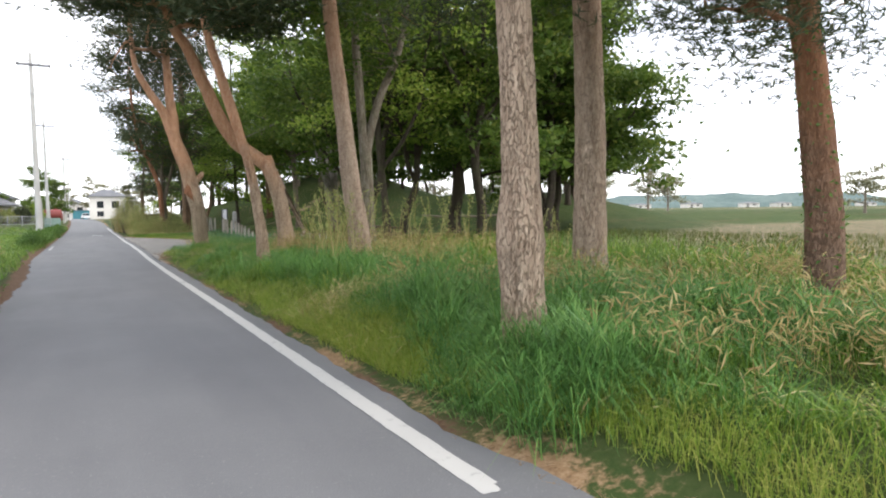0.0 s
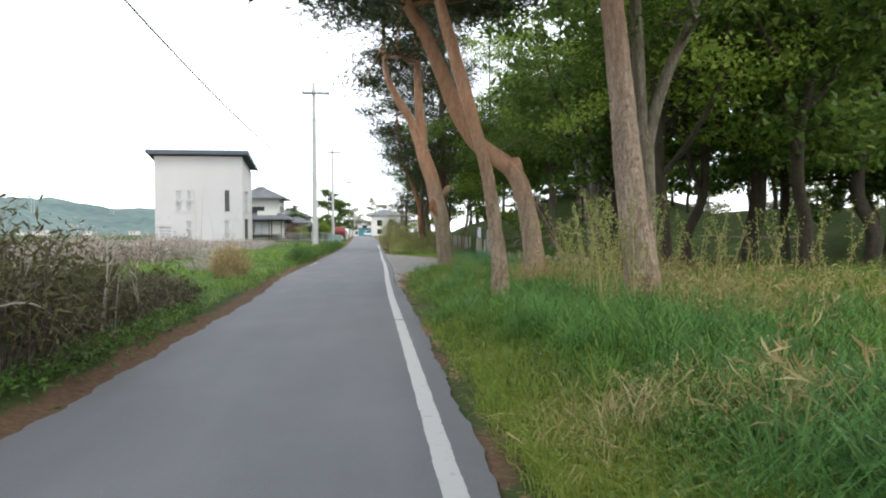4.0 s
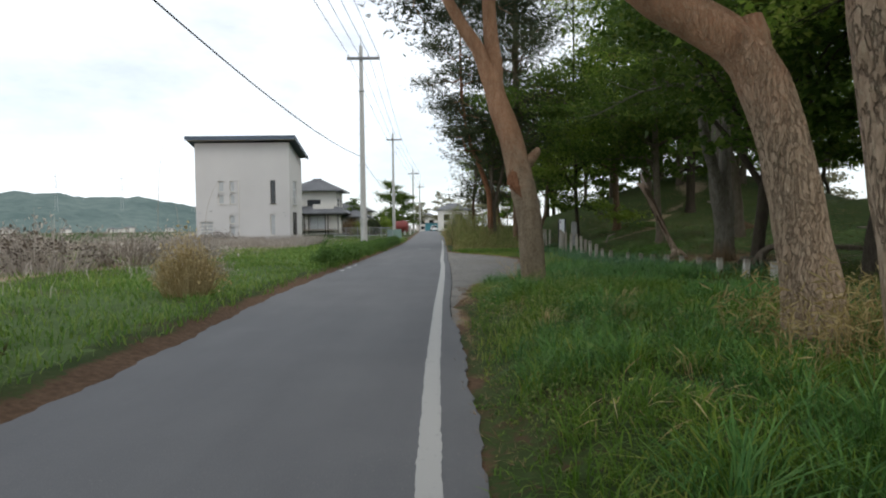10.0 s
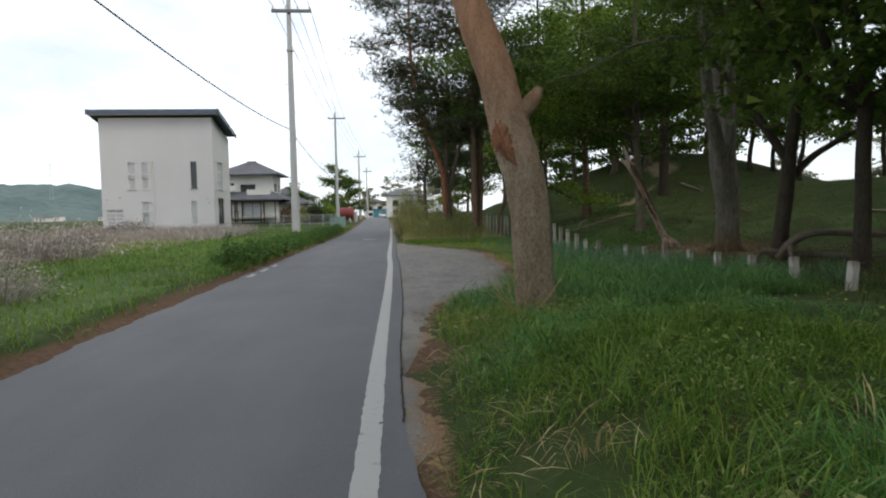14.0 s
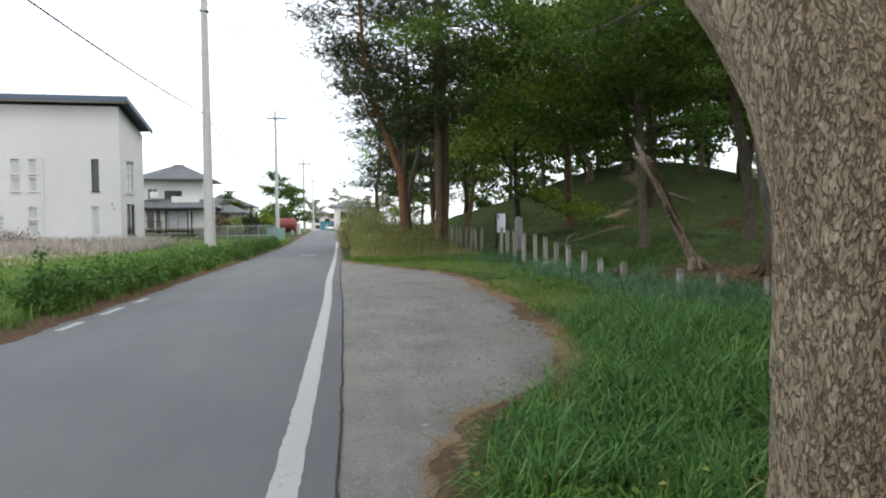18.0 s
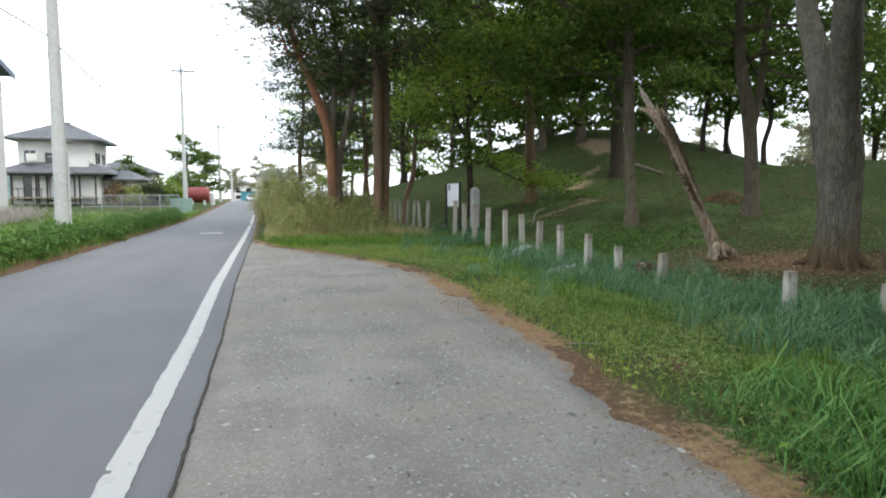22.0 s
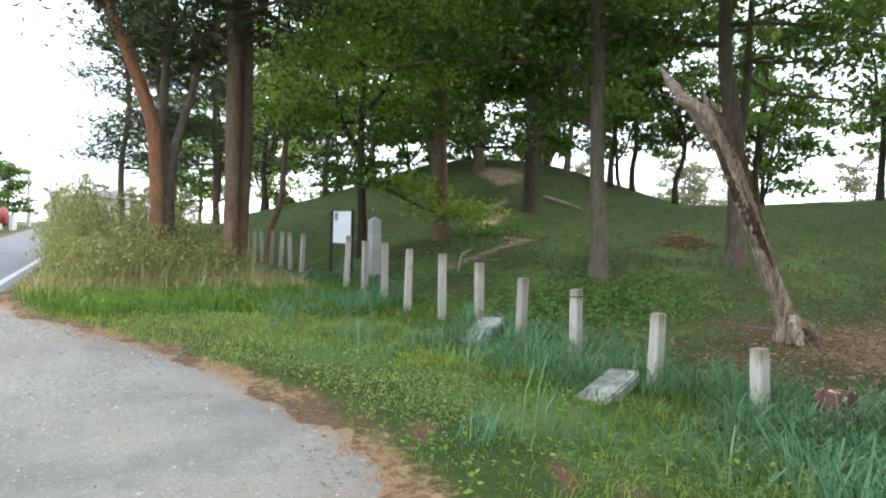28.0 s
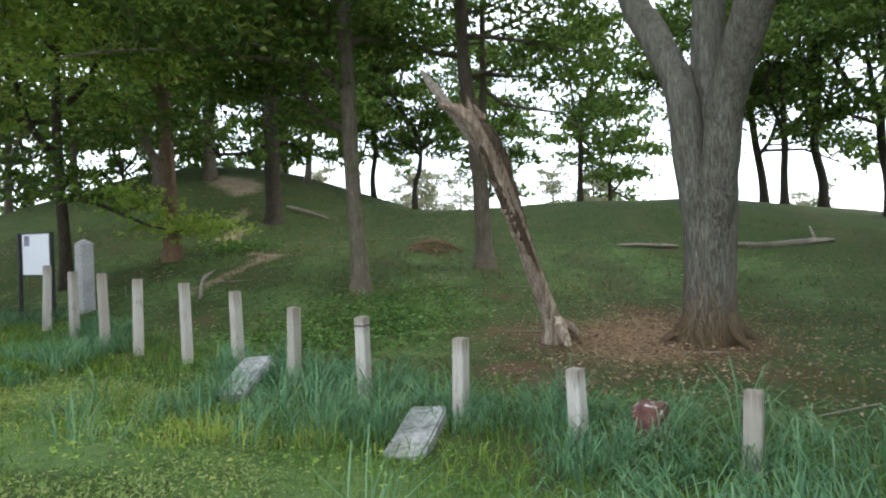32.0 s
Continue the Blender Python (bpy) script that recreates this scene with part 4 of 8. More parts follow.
# ---- trees ----
def tree(name, foot, stem, crown, leaf, bark_m, label, limbs=(), seed=0, sides=14, flare=0.5, ridge=0.02, needle=None, pine=False, leaf_n=9000, leaf_size=0.12, boughs=9, ivy=False, group="trees of the grove"):
    """A tree on its foot (x, y). stem: (x, y, z, r) rows from the foot; limbs: rows of the same kind for limbs of known course;
    crown: (low, high, reach) in metres above the foot: boughs, twigs and foliage grow between low and high."""
    rng = np.random.default_rng(seed)
    t = thing(name, put(*foot), label, "tree", group)
    pts = np.asarray(stem, float)
    pts[0, 2] -= 0.25
    bulk("trunk", *tube(pts, 0.16 if sides > 12 else 0.35, sides, 0.08, seed, flare, ridge), bark_m, t, True)
    for k, lb in enumerate(limbs):
        bulk("limb", *tube(lb, 0.2, max(8, sides - 4), 0.09, seed + k), bark_m, t, True)
    curve = resample(pts, 0.3)
    lo, hi, reach = crown
    anchors = [curve[(curve[:, 2] > lo) & (curve[:, 2] < hi)]]
    for lb in limbs:
        lc = resample(lb, 0.3)
        anchors.append(lc[(lc[:, 2] > lo) & (lc[:, 2] < hi)])
    anchors = np.vstack(anchors)
    if len(anchors) == 0:
        anchors = curve[-2:]
    sprays = []
    az = rng.random() * 6.28
    for b in range(boughs):
        a = anchors[int((b + rng.random()) / boughs * len(anchors)) % len(anchors)]
        az += 2.399 + rng.normal() * 0.35
        up = (a[2] - lo) / max(0.1, hi - lo)
        L = reach * (1.0 - 0.45 * up) * (0.65 + 0.5 * rng.random())
        r0 = min(a[3] * 0.6, 0.03 + L * 0.017)
        # a winding bough of six joints
        th, el = az, (-0.15 + 0.75 * rng.random() if not pine else 0.05 + 0.3 * rng.random())
        rows = [(*a[:3], r0)]
        for k in range(5):
            th += rng.normal() * 0.42
            el = min(1.1, max(-0.45, el + rng.normal() * 0.36 - (0.12 if k > 2 and not pine else 0)))
            q = np.array(rows[-1][:3]) + np.array([np.cos(th) * np.cos(el), np.sin(th) * np.cos(el), np.sin(el)]) * L / 5
            q[2] = max(q[2], 1.4)
            rows.append((*q, r0 * (0.8, 0.62, 0.45, 0.28, 0.1)[k]))
        pieces = [tube(rows, 0.8, 5, 0.12, seed * 31 + b)]
        for k in range(1, 6):
            p = np.array(rows[k][:3])
            for sgn in (-1, 1):
                ta = th + sgn * (0.5 + 0.7 * rng.random())
                SL = L * (0.2 + 0.2 * rng.random()) * (1.15 - 0.1 * k)
                e = p + np.array([np.cos(ta), np.sin(ta), -0.1 + 0.55 * rng.random()]) * SL
                m = (p + e) / 2 + rng.normal(size=3) * 0.09 * SL
                pieces.append(tube([(*p, rows[k][3] * 0.6), (*m, rows[k][3] * 0.35), (*e, 0.005)], 1.2, 3, 0.1, seed + k) if sides > 14 else spike(p, e, rows[k][3] * 0.6))
                sprays += [e, (m + e) / 2 + rng.normal(size=3) * 0.1 * SL]
        bulk("limb", *merge(pieces), bark_m, t, True)
    sprays = np.array(sprays)
    per = max(1, leaf_n // len(sprays))
    spread = 0.24 + reach * 0.05
    c = np.repeat(sprays, per, 0)
    # foliage lies in level sprays with gaps between them
    if pine:
        c = c + rng.normal(size=c.shape) * np.array([spread * 1.3, spread * 1.3, spread * 0.45])
        bulk("crown", *tufts(c, leaf_size, rng, *(needle or (7, .008 + leaf_size * .04))), leaf, t)
    else:
        c = c + rng.normal(size=c.shape) * np.array([spread * 1.15, spread * 1.15, spread * 0.34]) * (0.4 + 0.9 * rng.random((len(c), 1)))
        bulk("crown", *(leaves(c, leaf_size, rng, 0.55) if sides > 10 else leaflets(c, leaf_size, rng, 0.5)), leaf, t)
    if ivy:
        k = resample(pts, 0.05)
        k = k[(k[:, 2] < 3.2)]
        k = k[rng.integers(0, len(k), 420)]
        an = rng.random(420) * 6.28
        c = k[:, :3] + np.stack((np.cos(an), np.sin(an), np.zeros(420)), -1) * (k[:, 3:4] + 0.02)
        bulk("ivy", *leaves(c, 0.055, rng, 0.1), M["ivy"], t, label="dark ivy climbing the trunk")
    return t


def rel(foot, rows):
    """Rows of world (x, y, z, r) made relative to the tree's foot."""
    f = put(*foot)
    return [(x - f[0], y - f[1], z - f[2], r) for x, y, z, r in rows]


PINE = "red pine with plated bark, orange higher up"
# the pine that stands closest to the lane at the start, with a scar low on its trunk
tree("pine_tree", (3.13, 2.85), [(0, 0, 0, .205), (-.02, 0, .5, .178), (-.04, 0, .85, .198), (-.04, .01, 1.05, .188), (-.02, .02, 1.35, .16), (-.03, .04, 2.2, .14), (-.1, .05, 3.4, .13), (-.25, .1, 6.5, .11), (-.3, .1, 10, .05)], (4.9, 9.8, 3.4), M["needles"], M["pine_bark"], PINE + ", scarred low down", limbs=[[(.08, -.02, .2, .1), (.26, -.08, .1, .085), (.42, -.12, .02, .05), (.55, -.14, -.08, .02)]], seed=1, sides=28, flare=.35, pine=True, leaf_n=5200, leaf_size=.17, boughs=13)
tree("pine_tree", (6.2, 5.3), [(0, 0, 0, .26), (0, 0, 1, .235), (.05, .05, 2.4, .22), (0, .1, 4.5, .2), (-.1, .2, 8, .15), (-.1, .2, 12, .06)], (4.9, 11.5, 3.2), M["needles"], M["pine_bark"], PINE + ", straight", seed=2, sides=20, flare=.25, pine=True, leaf_n=6500, leaf_size=.18, boughs=15)
tree("pine_tree", (6.62, 2.3), [(0, 0, 0, .2), (0, 0, .8, .175), (-.05, .05, 1.6, .158), (-.1, .12, 2.5, .14), (-.15, .2, 3.4, .13), (-.25, .2, 6, .11), (-.4, .1, 9, .05)], (3.1, 6.2, 2.4), M["needles"], M["pine_bark_red"], "red pine with bright orange bark wound with creepers", limbs=[[(-.28, .05, 3.3, .05), (-.9, .4, 3.65, .04), (-1.6, .85, 3.75, .026), (-2.2, 1.2, 3.6, .01)], [(-.33, .08, 4.3, .05), (-1.0, .3, 4.5, .04), (-1.9, .9, 4.5, .026), (-2.6, 1.4, 4.4, .01)]], seed=3, sides=18, flare=.2, pine=True, leaf_n=9500, leaf_size=.12, boughs=20, ivy=True, needle=(9, .007))
tree("pine_tree", (5.14, 11.2), [(0, 0, 0, .27), (-.04, 0, .6, .22), (-.14, .08, 1.5, .2), (-.21, .12, 2.3, .19), (-.25, .15, 2.8, .18), (-.36, .15, 3.8, .17), (-.58, .1, 5.8, .155), (-.7, 0, 9, .11), (-.7, 0, 12, .04)], (5.6, 11.5, 3.6), M["needles"], M["pine_bark"], PINE + ", beside a forked tree", seed=4, sides=22, flare=.4, pine=True, leaf_n=9450, leaf_size=.2, needle=(6, .02), boughs=16)
tree("oak_tree", (7, 15.1), [(0, 0, 0, .23), (0, 0, .6, .195), (0, 0, 1.7, .185), (-.04, .02, 2.8, .18), (-.1, .05, 3.4, .14), (-.18, .08, 4.8, .13), (-.25, .1, 6.1, .11), (-.3, .1, 8.5, .07), (-.3, .1, 11, .03)], (4.8, 11, 3.8), M["oak_leaf"], M["lichen_bark"], "pale grey forked tree with new green leaves", limbs=[[(-.02, .02, 2.6, .13), (.12, -.06, 3.5, .13), (.42, -.19, 4.5, .12), (.76, -.34, 5.3, .11), (1.1, -.4, 6.6, .08), (1.3, -.4, 9, .04)]], seed=5, sides=16, leaf_n=14000, leaf_size=.13, boughs=16)
f = (3.44, 12.8)
tree("pine_tree", f, rel(f, [(3.44, 12.8, .32, .165), (3.43, 12.85, .65, .135), (3.41, 12.9, 1.15, .115), (3.37, 12.93, 1.5, .108), (3.32, 12.94, 1.9, .106), (3.24, 12.92, 2.4, .097), (3.14, 12.9, 2.78, .094), (3.01, 12.92, 3.28, .094), (2.9, 12.96, 3.68, .105), (2.7, 13.1, 4.5, .1), (2.4, 13.4, 6, .08), (2.2, 13.8, 9, .04)]), (5.4, 9.5, 3.0), M["needles"], M["pine_bark_low"], PINE + ", slender and crooked", seed=6, sides=26, flare=.3, pine=True, leaf_n=7425, leaf_size=.19, needle=(6, .02), boughs=12)
f = (4.8, 15.7)
tree("pine_tree", f, rel(f, [(4.8, 15.7, .4, .25), (4.8, 15.8, .9, .215), (4.76, 15.9, 1.4, .2), (4.68, 15.98, 2.0, .19), (4.54, 16.05, 2.55, .188), (4.34, 16.1, 2.9, .18), (4.0, 16.2, 3.17, .172), (3.6, 16.3, 3.5, .17), (3.2, 16.3, 4.15, .165), (2.88, 16.35, 4.96, .155), (2.45, 16.3, 5.9, .135), (2.0, 16.3, 6.8, .11), (1.7, 16.3, 9.5, .04)]), (5.9, 10.5, 3.2), M["needles"], M["pine_bark_low"], PINE + ", its trunk sharply bent", limbs=[rel(f, [(4.5, 16.05, 2.66, .14), (4.46, 16.08, 2.98, .125), (4.45, 16.09, 3.12, .1)])], seed=7, sides=24, flare=.35, pine=True, leaf_n=7425, leaf_size=.19, needle=(6, .02), boughs=12)
f = (3.93, 24.57)
leaner = tree("pine_tree", f, rel(f, [(3.93, 24.57, -0.34, 0.302), (3.89, 24.49, 0.31, 0.271), (3.85, 24.43, 0.84, 0.262), (3.81, 24.40, 1.45, 0.260), (3.75, 24.57, 1.99, 0.267), (3.66, 24.82, 2.46, 0.275), (3.58, 25.01, 3.00, 0.258), (3.46, 25.11, 3.53, 0.252), (3.23, 25.22, 4.21, 0.233), (3.13, 25.37, 4.68, 0.208), (3.16, 25.64, 5.35, 0.176), (3.09, 25.97, 6.36, 0.158), (3.03, 26.65, 9.59, 0.113), (2.96, 26.65, 12.95, 0.050)]), (7.6, 13, 3.6), M["needles"], M["leaner_bark"], PINE + ", forked beside gravel", limbs=[rel(f, [(3.17, 25.30, 4.34, 0.189), (2.99, 25.46, 4.95, 0.170), (2.78, 25.60, 5.62, 0.158), (2.34, 25.76, 6.36, 0.139), (1.88, 25.97, 7.44, 0.113), (1.79, 26.38, 9.18, 0.076), (1.75, 26.38, 10.93, 0.038)]), rel(f, [(3.70, 24.92, 2.73, 0.151), (3.93, 24.98, 2.97, 0.113), (4.06, 25.03, 3.13, 0.095), (4.10, 25.05, 3.21, 0.063)])], seed=8, sides=32, flare=.12, pine=True, leaf_n=8775, leaf_size=.19, needle=(6, .02), boughs=14)
bulk("scar", *tube(rel(f, [(3.63, 24.36, 2.06, 0.025), (3.55, 24.44, 2.22, 0.076), (3.50, 24.57, 2.40, 0.095), (3.46, 24.70, 2.59, 0.076), (3.43, 24.83, 2.78, 0.025)]), .03, 14, .5, 3, 0, .16), M["pine_bark_red"], leaner, False, "torn orange scar in the grey bark")

# the clump of trunks at the far end of the lay-by
f = (4.95, 50.5)
tree("pine_tree", f, rel(f, [(4.98, 50.5, .0, .2), (5.02, 50.5, 1.35, .165), (4.97, 50.5, 2.63, .154), (4.9, 50.5, 3.65, .152), (4.61, 50.52, 4.64, .148), (4.25, 50.54, 5.61, .138), (3.95, 50.55, 6.3, .13), (3.5, 50.6, 8, .11), (3.2, 50.6, 11, .08), (3.2, 50.6, 17, .03)]), (5.4, 16.5, 3.2), M["needles"], M["pine_bark_red"], "red pine with bright orange-red bark above shrubs", seed=9, sides=14, pine=True, leaf_n=8000, leaf_size=.24, boughs=24, needle=(5, .019))
f = (5.35, 50.9)
hosed = tree("oak_tree", f, rel(f, [(5.35, 50.9, .2, .15), (5.28, 50.9, 2.0, .12), (5.22, 50.9, 2.4, .106), (5.12, 50.92, 3.73, .095), (5.17, 50.91, 5.06, .093), (5.26, 50.91, 7.05, .085), (5.3, 50.9, 12, .03)]), (5.2, 12, 2.8), M["oak_leaf"], M["oak_bark"], "slim grey forked tree behind a red pine", limbs=[rel(f, [(5.26, 50.9, 1.9, .115), (5.34, 50.9, 2.9, .115), (5.46, 50.89, 3.49, .112), (5.71, 50.87, 4.44, .105), (6.01, 50.85, 5.69, .098), (6.27, 50.83, 6.53, .085), (6.4, 50.8, 9, .04)])], seed=10, sides=12, leaf_n=4200, leaf_size=.15, boughs=10)
roped = tree("pine_tree", (6.55, 50.0), [(0, 0, 0, .24), (.04, 0, 1, .2), (.06, 0, 3, .19), (.05, 0, 6, .18), (.02, 0, 10, .13), (0, 0, 20, .04)], (5.0, 20, 4.4), M["needles"], M["brown_bark"], "tall straight pine with brown bark and a rope round it", seed=11, sides=16, pine=True, leaf_n=7600, leaf_size=.25, boughs=32, needle=(5, .018))
tree("pine_tree", (6.88, 50.35), [(0, 0, 0, .21), (.02, 0, 1.5, .19), (.08, 0, 3.6, .185), (.04, 0, 6, .175), (-.1, 0, 10, .12), (-.1, 0, 19.5, .04)], (5.4, 19.5, 4.4), M["needles"], M["brown_bark"], "tall brown-barked pine close beside its twin", seed=12, sides=16, pine=True, leaf_n=7600, leaf_size=.25, boughs=32, needle=(5, .018))

loop = [(.235 * math.cos(t), .235 * math.sin(t), .42 + .02 * math.sin(2 * t), .016) for t in np.linspace(0, 6.283, 15)]
bulk("rope", *tube(loop, .08, 6, .05, 1), M["straw"], roped, True, "pale rope tied round the trunk")
bulk("hose", *tube(rel(f, [(5.2, 50.76, 7.3, .035), (5.34, 50.74, 6.6, .035), (5.42, 50.74, 5.9, .035), (5.38, 50.74, 5.55, .035), (5.24, 50.76, 5.45, .035), (5.12, 50.78, 5.55, .03)]), .1, 8, .03, 2), M["cable"], hosed, True, "black hose looped over the stem")

# trees on and round the mound
tree("oak_tree", (13.7, 52.3), [(0, 0, 0, .27), (0, 0, 1, .23), (-.08, 0, 3, .21), (-.1, 0, 6, .18), (-.15, 0, 9, .14), (-.2, 0, 19, .04)], (3.4, 19, 5.0), M["young_leaf"], M["brown_bark"], "oak with a reddish brown trunk at the mound's foot", seed=13, sides=14, leaf_n=20000, leaf_size=.18, boughs=25)
tree("oak_tree", (14.15, 45.35), [(0, 0, 0, .26), (-.03, 0, .8, .2), (-.15, 0, 2.4, .18), (-.22, 0, 4.2, .17), (-.3, 0, 7, .14), (-.3, 0, 14.5, .04)], (3.0, 14, 4.8), M["oak_leaf"], M["oak_bark"], "oak with an ivy-grown lower trunk on the slope", limbs=[[(-.2, 0, 4.1, .07), (-.8, .1, 4.75, .05), (-1.6, .3, 4.8, .042), (-2.3, .5, 5.05, .036), (-3.4, .9, 4.75, .03), (-4.4, 1.3, 4.6, .022), (-5.4, 1.6, 4.3, .012)], [(-.25, 0, 5.2, .09), (-1.6, .2, 6.4, .075), (-3.2, .4, 7.3, .06), (-5.0, .9, 8.0, .045), (-6.6, 1.3, 8.3, .02)]], seed=14, sides=14, leaf_n=27000, leaf_size=.18, boughs=27, ivy=True)
tree("oak_tree", (20.2, 56.0), [(0, 0, 0, .36), (0, 0, 1, .3), (0, 0, 3, .28), (0, 0, 6, .24), (0, 0, 10, .17), (0, 0, 15.5, .05)], (2.6, 15, 5), M["oak_leaf"], M["dark_bark"], "dark-trunked oak high on the mound", seed=15, sides=14, leaf_n=10000, leaf_size=.24, boughs=18)
tree("oak_tree", (18.3, 44.7), [(0, 0, 0, .32), (0, 0, .7, .23), (-.1, 0, 2.2, .21), (-.35, 0, 3.8, .2), (-.6, .1, 5.4, .16), (-.7, .1, 9, .11), (-.7, .1, 14.5, .04)], (4.6, 14, 4.8), M["oak_leaf"], M["oak_bark"], "oak forking above a mossy foot below the mound", limbs=[[(-.15, 0, 2.6, .13), (.25, .1, 4.1, .12), (.5, .2, 6.0, .1), (.6, .2, 9, .05)]], seed=16, sides=14, leaf_n=14000, leaf_size=.19, boughs=19)
tree("oak_tree", (22.4, 63.7), [(0, 0, 0, .3), (0, 0, 2, .26), (0, 0, 6, .22), (0, 0, 14, .05)], (2.2, 14, 4.6), M["oak_leaf"], M["oak_bark"], "oak with a grey trunk on top of the mound", seed=17, sides=12, leaf_n=8000, leaf_size=.26, boughs=15)
f = (14.36, 38.04)
oz = put(*f)[2]
tree("oak_tree", f, [(0, 0, 0, .46), (0, 0, .45, .405), (.01, -.02, 1.0, .375), (0, -.02, 1.7, .38), (-.02, 0, 2.3, .42), (-.02, 0, 2.9, .36), (.0, -.02, 3.6, .27), (.02, -.05, 4.8, .23), (.05, -.1, 8, .15), (.1, 0, 12, .05)], (7.2, 12, 6), M["oak_leaf"], M["great_oak_bark"], "great grey oak dividing into three stems, roots spread", limbs=[
    rel(f, [(14.34, 38.08, oz + 1.3, .15), (14.28, 38.12, oz + 1.9, .22), (14.14, 38.2, oz + 2.6, .25), (14.05, 38.32, 3.7, .23), (14.17, 38.58, 4.3, .22), (14.36, 38.88, 4.9, .23), (14.52, 39.2, 5.5, .21), (14.8, 39.8, 7.5, .16), (15, 40.2, 11, .05)]),
    rel(f, [(14.34, 38.0, oz + 1.1, .15), (14.24, 37.95, oz + 1.7, .22), (14.06, 37.82, oz + 2.4, .25), (13.9, 37.68, 3.3, .24), (13.66, 37.48, 3.85, .235), (13.38, 37.24, 4.4, .24), (13.1, 37.0, 5.0, .22), (12.7, 36.6, 6.8, .17), (12.4, 36.4, 10.5, .05)]),
    [(-.28, .02, .5, .1), (-.45, .05, .17, .09), (-.6, -.03, .04, .05), (-.8, -.15, -.1, .02)], [(-.12, -.28, .45, .1), (-.24, -.44, .15, .08), (-.36, -.62, .02, .045), (-.42, -.8, -.1, .02)], [(-.15, .28, .45, .1), (-.28, .44, .15, .08), (-.45, .62, .03, .045), (-.6, .8, -.1, .02)], [(.2, -.25, .42, .09), (.3, -.42, .14, .075), (.42, -.6, 0, .04), (.5, -.8, -.1, .02)]], seed=18, sides=28, flare=.25, ridge=.03, leaf_n=20000, leaf_size=.15, boughs=24)
tree("oak_tree", (13.9, 34.2), [(0, 0, 0, .3), (0, 0, .8, .24), (.15, 0, 2, .22), (.25, 0, 3.2, .2), (.5, 0, 5, .16), (.9, 0, 8, .1), (1, 0, 11, .04)], (6.2, 11, 4.6), M["oak_leaf"], M["dark_bark"], "spreading oak with dark winding boughs", limbs=[[(.2, 0, 2.4, .13), (1.2, .2, 3.2, .11), (2.6, .4, 3.9, .08), (4.2, .7, 4.6, .04)], [(.2, 0, 3.0, .13), (-.6, .3, 4.4, .11), (-1.4, .6, 5.6, .08), (-2.2, 1, 7, .04)]], seed=19, sides=14, leaf_n=9000, leaf_size=.15, boughs=15)


def grove(rows, label, leaf, bk, seed, low=2.8, reach=4.4, n=9000, size=.25, pine=False, name="oak_tree", tall=15.0):
    rng = np.random.default_rng(seed)
    for k, (x, y, r) in enumerate(rows):
        lx, ly_ = rng.normal() * .5, rng.normal() * .4
        s1, s2 = rng.normal(size=2) * .22, rng.normal(size=2) * .3
        fork, ways = [], []
        for j in range(0 if pine else 2):
            th, fz = rng.random() * 6.28, 2.4 + 2.4 * rng.random()
            f0 = np.array([lx, ly_]) * fz / 8 + s1 * min(1, fz / 2.4)
            d1 = np.array([np.cos(th), np.sin(th)])
            w1, w2 = rng.normal(size=2) * .25, rng.normal(size=2) * .35
            ways.append([(*f0, fz, r * .5), (*(f0 + d1 * .7 + w1 * .4), fz + .9, r * .45), (*(f0 + d1 * 1.3 + w1), fz + 2.4, r * .36), (*(f0 + d1 * 2.4 + w2), fz + 3.8, r * .25), (*(f0 + d1 * 2.8 + w1 + w2), fz + 6, .03)])
        tree(name, (x, y), [(0, 0, 0, r), (lx * .1, ly_ * .1, 1.2, r * .82), (lx * .3 + s1[0], ly_ * .3 + s1[1], 2.4, r * .76), (lx * .5 + s1[0], ly_ * .5 + s1[1], 4, r * .68), (lx * .7 + s2[0], ly_ * .7 + s2[1], 6, r * .58), (lx, ly_, 8, r * .48), (lx * 1.2, ly_ * 1.2, tall, .04)], (low, tall, reach), leaf, bk, label, limbs=ways, seed=seed * 100 + k, sides=10, leaf_n=n, leaf_size=size, boughs=17, pine=pine, needle=(4, .02) if pine else None)


grove([(19.9, 64.3, .26), (17.6, 67.5, .2), (22.2, 68, .2), (26.7, 61.3, .2), (16.2, 72, .22), (24, 72, .2), (28.5, 66, .22)], "oak with a slim grey trunk on the mound", M["oak_leaf"], M["oak_bark"], 21, low=2.2, n=7000, size=.29)
grove([(33.2, 48.4, .17), (30.5, 60, .18), (36, 56, .2), (30.4, 56.8, .16), (28.4, 59.6, .2)], "slender dark oak on the mound's saddle", M["oak_leaf"], M["dark_bark"], 22, low=2.6, reach=3.8, n=8000, size=.25)
grove([(33.5, 42.2, .32), (35.2, 39.6, .2), (40, 44, .22), (36.0, 38.2, .22), (29.5, 34.5, .2)], "dark oak on the front end of the mound", M["oak_leaf"], M["dark_bark"], 23, low=3.8, reach=4.6, n=5500, size=.24)
grove([(12.4, 72, .18), (10.6, 78, .2), (14.5, 80, .2), (9.2, 86, .18)], "oak beyond the mound with a leaning trunk", M["young_leaf"], M["dark_bark"], 24, low=1.6, reach=3.6, n=4200, size=.26)
grove([(17.1, 27, 0.44), (21, 30.3, 0.26), (12.6, 24, 0.22), (24.5, 27.3, 0.24), (18.5, 22.3, 0.28), (11.6, 28.1, 0.2), (13.8, 19.4, 0.22)], "big dark oak in the grove with low winding boughs", M["oak_leaf"], M["dark_bark"], 25, low=3.0, reach=5.4, n=18000, size=.23)
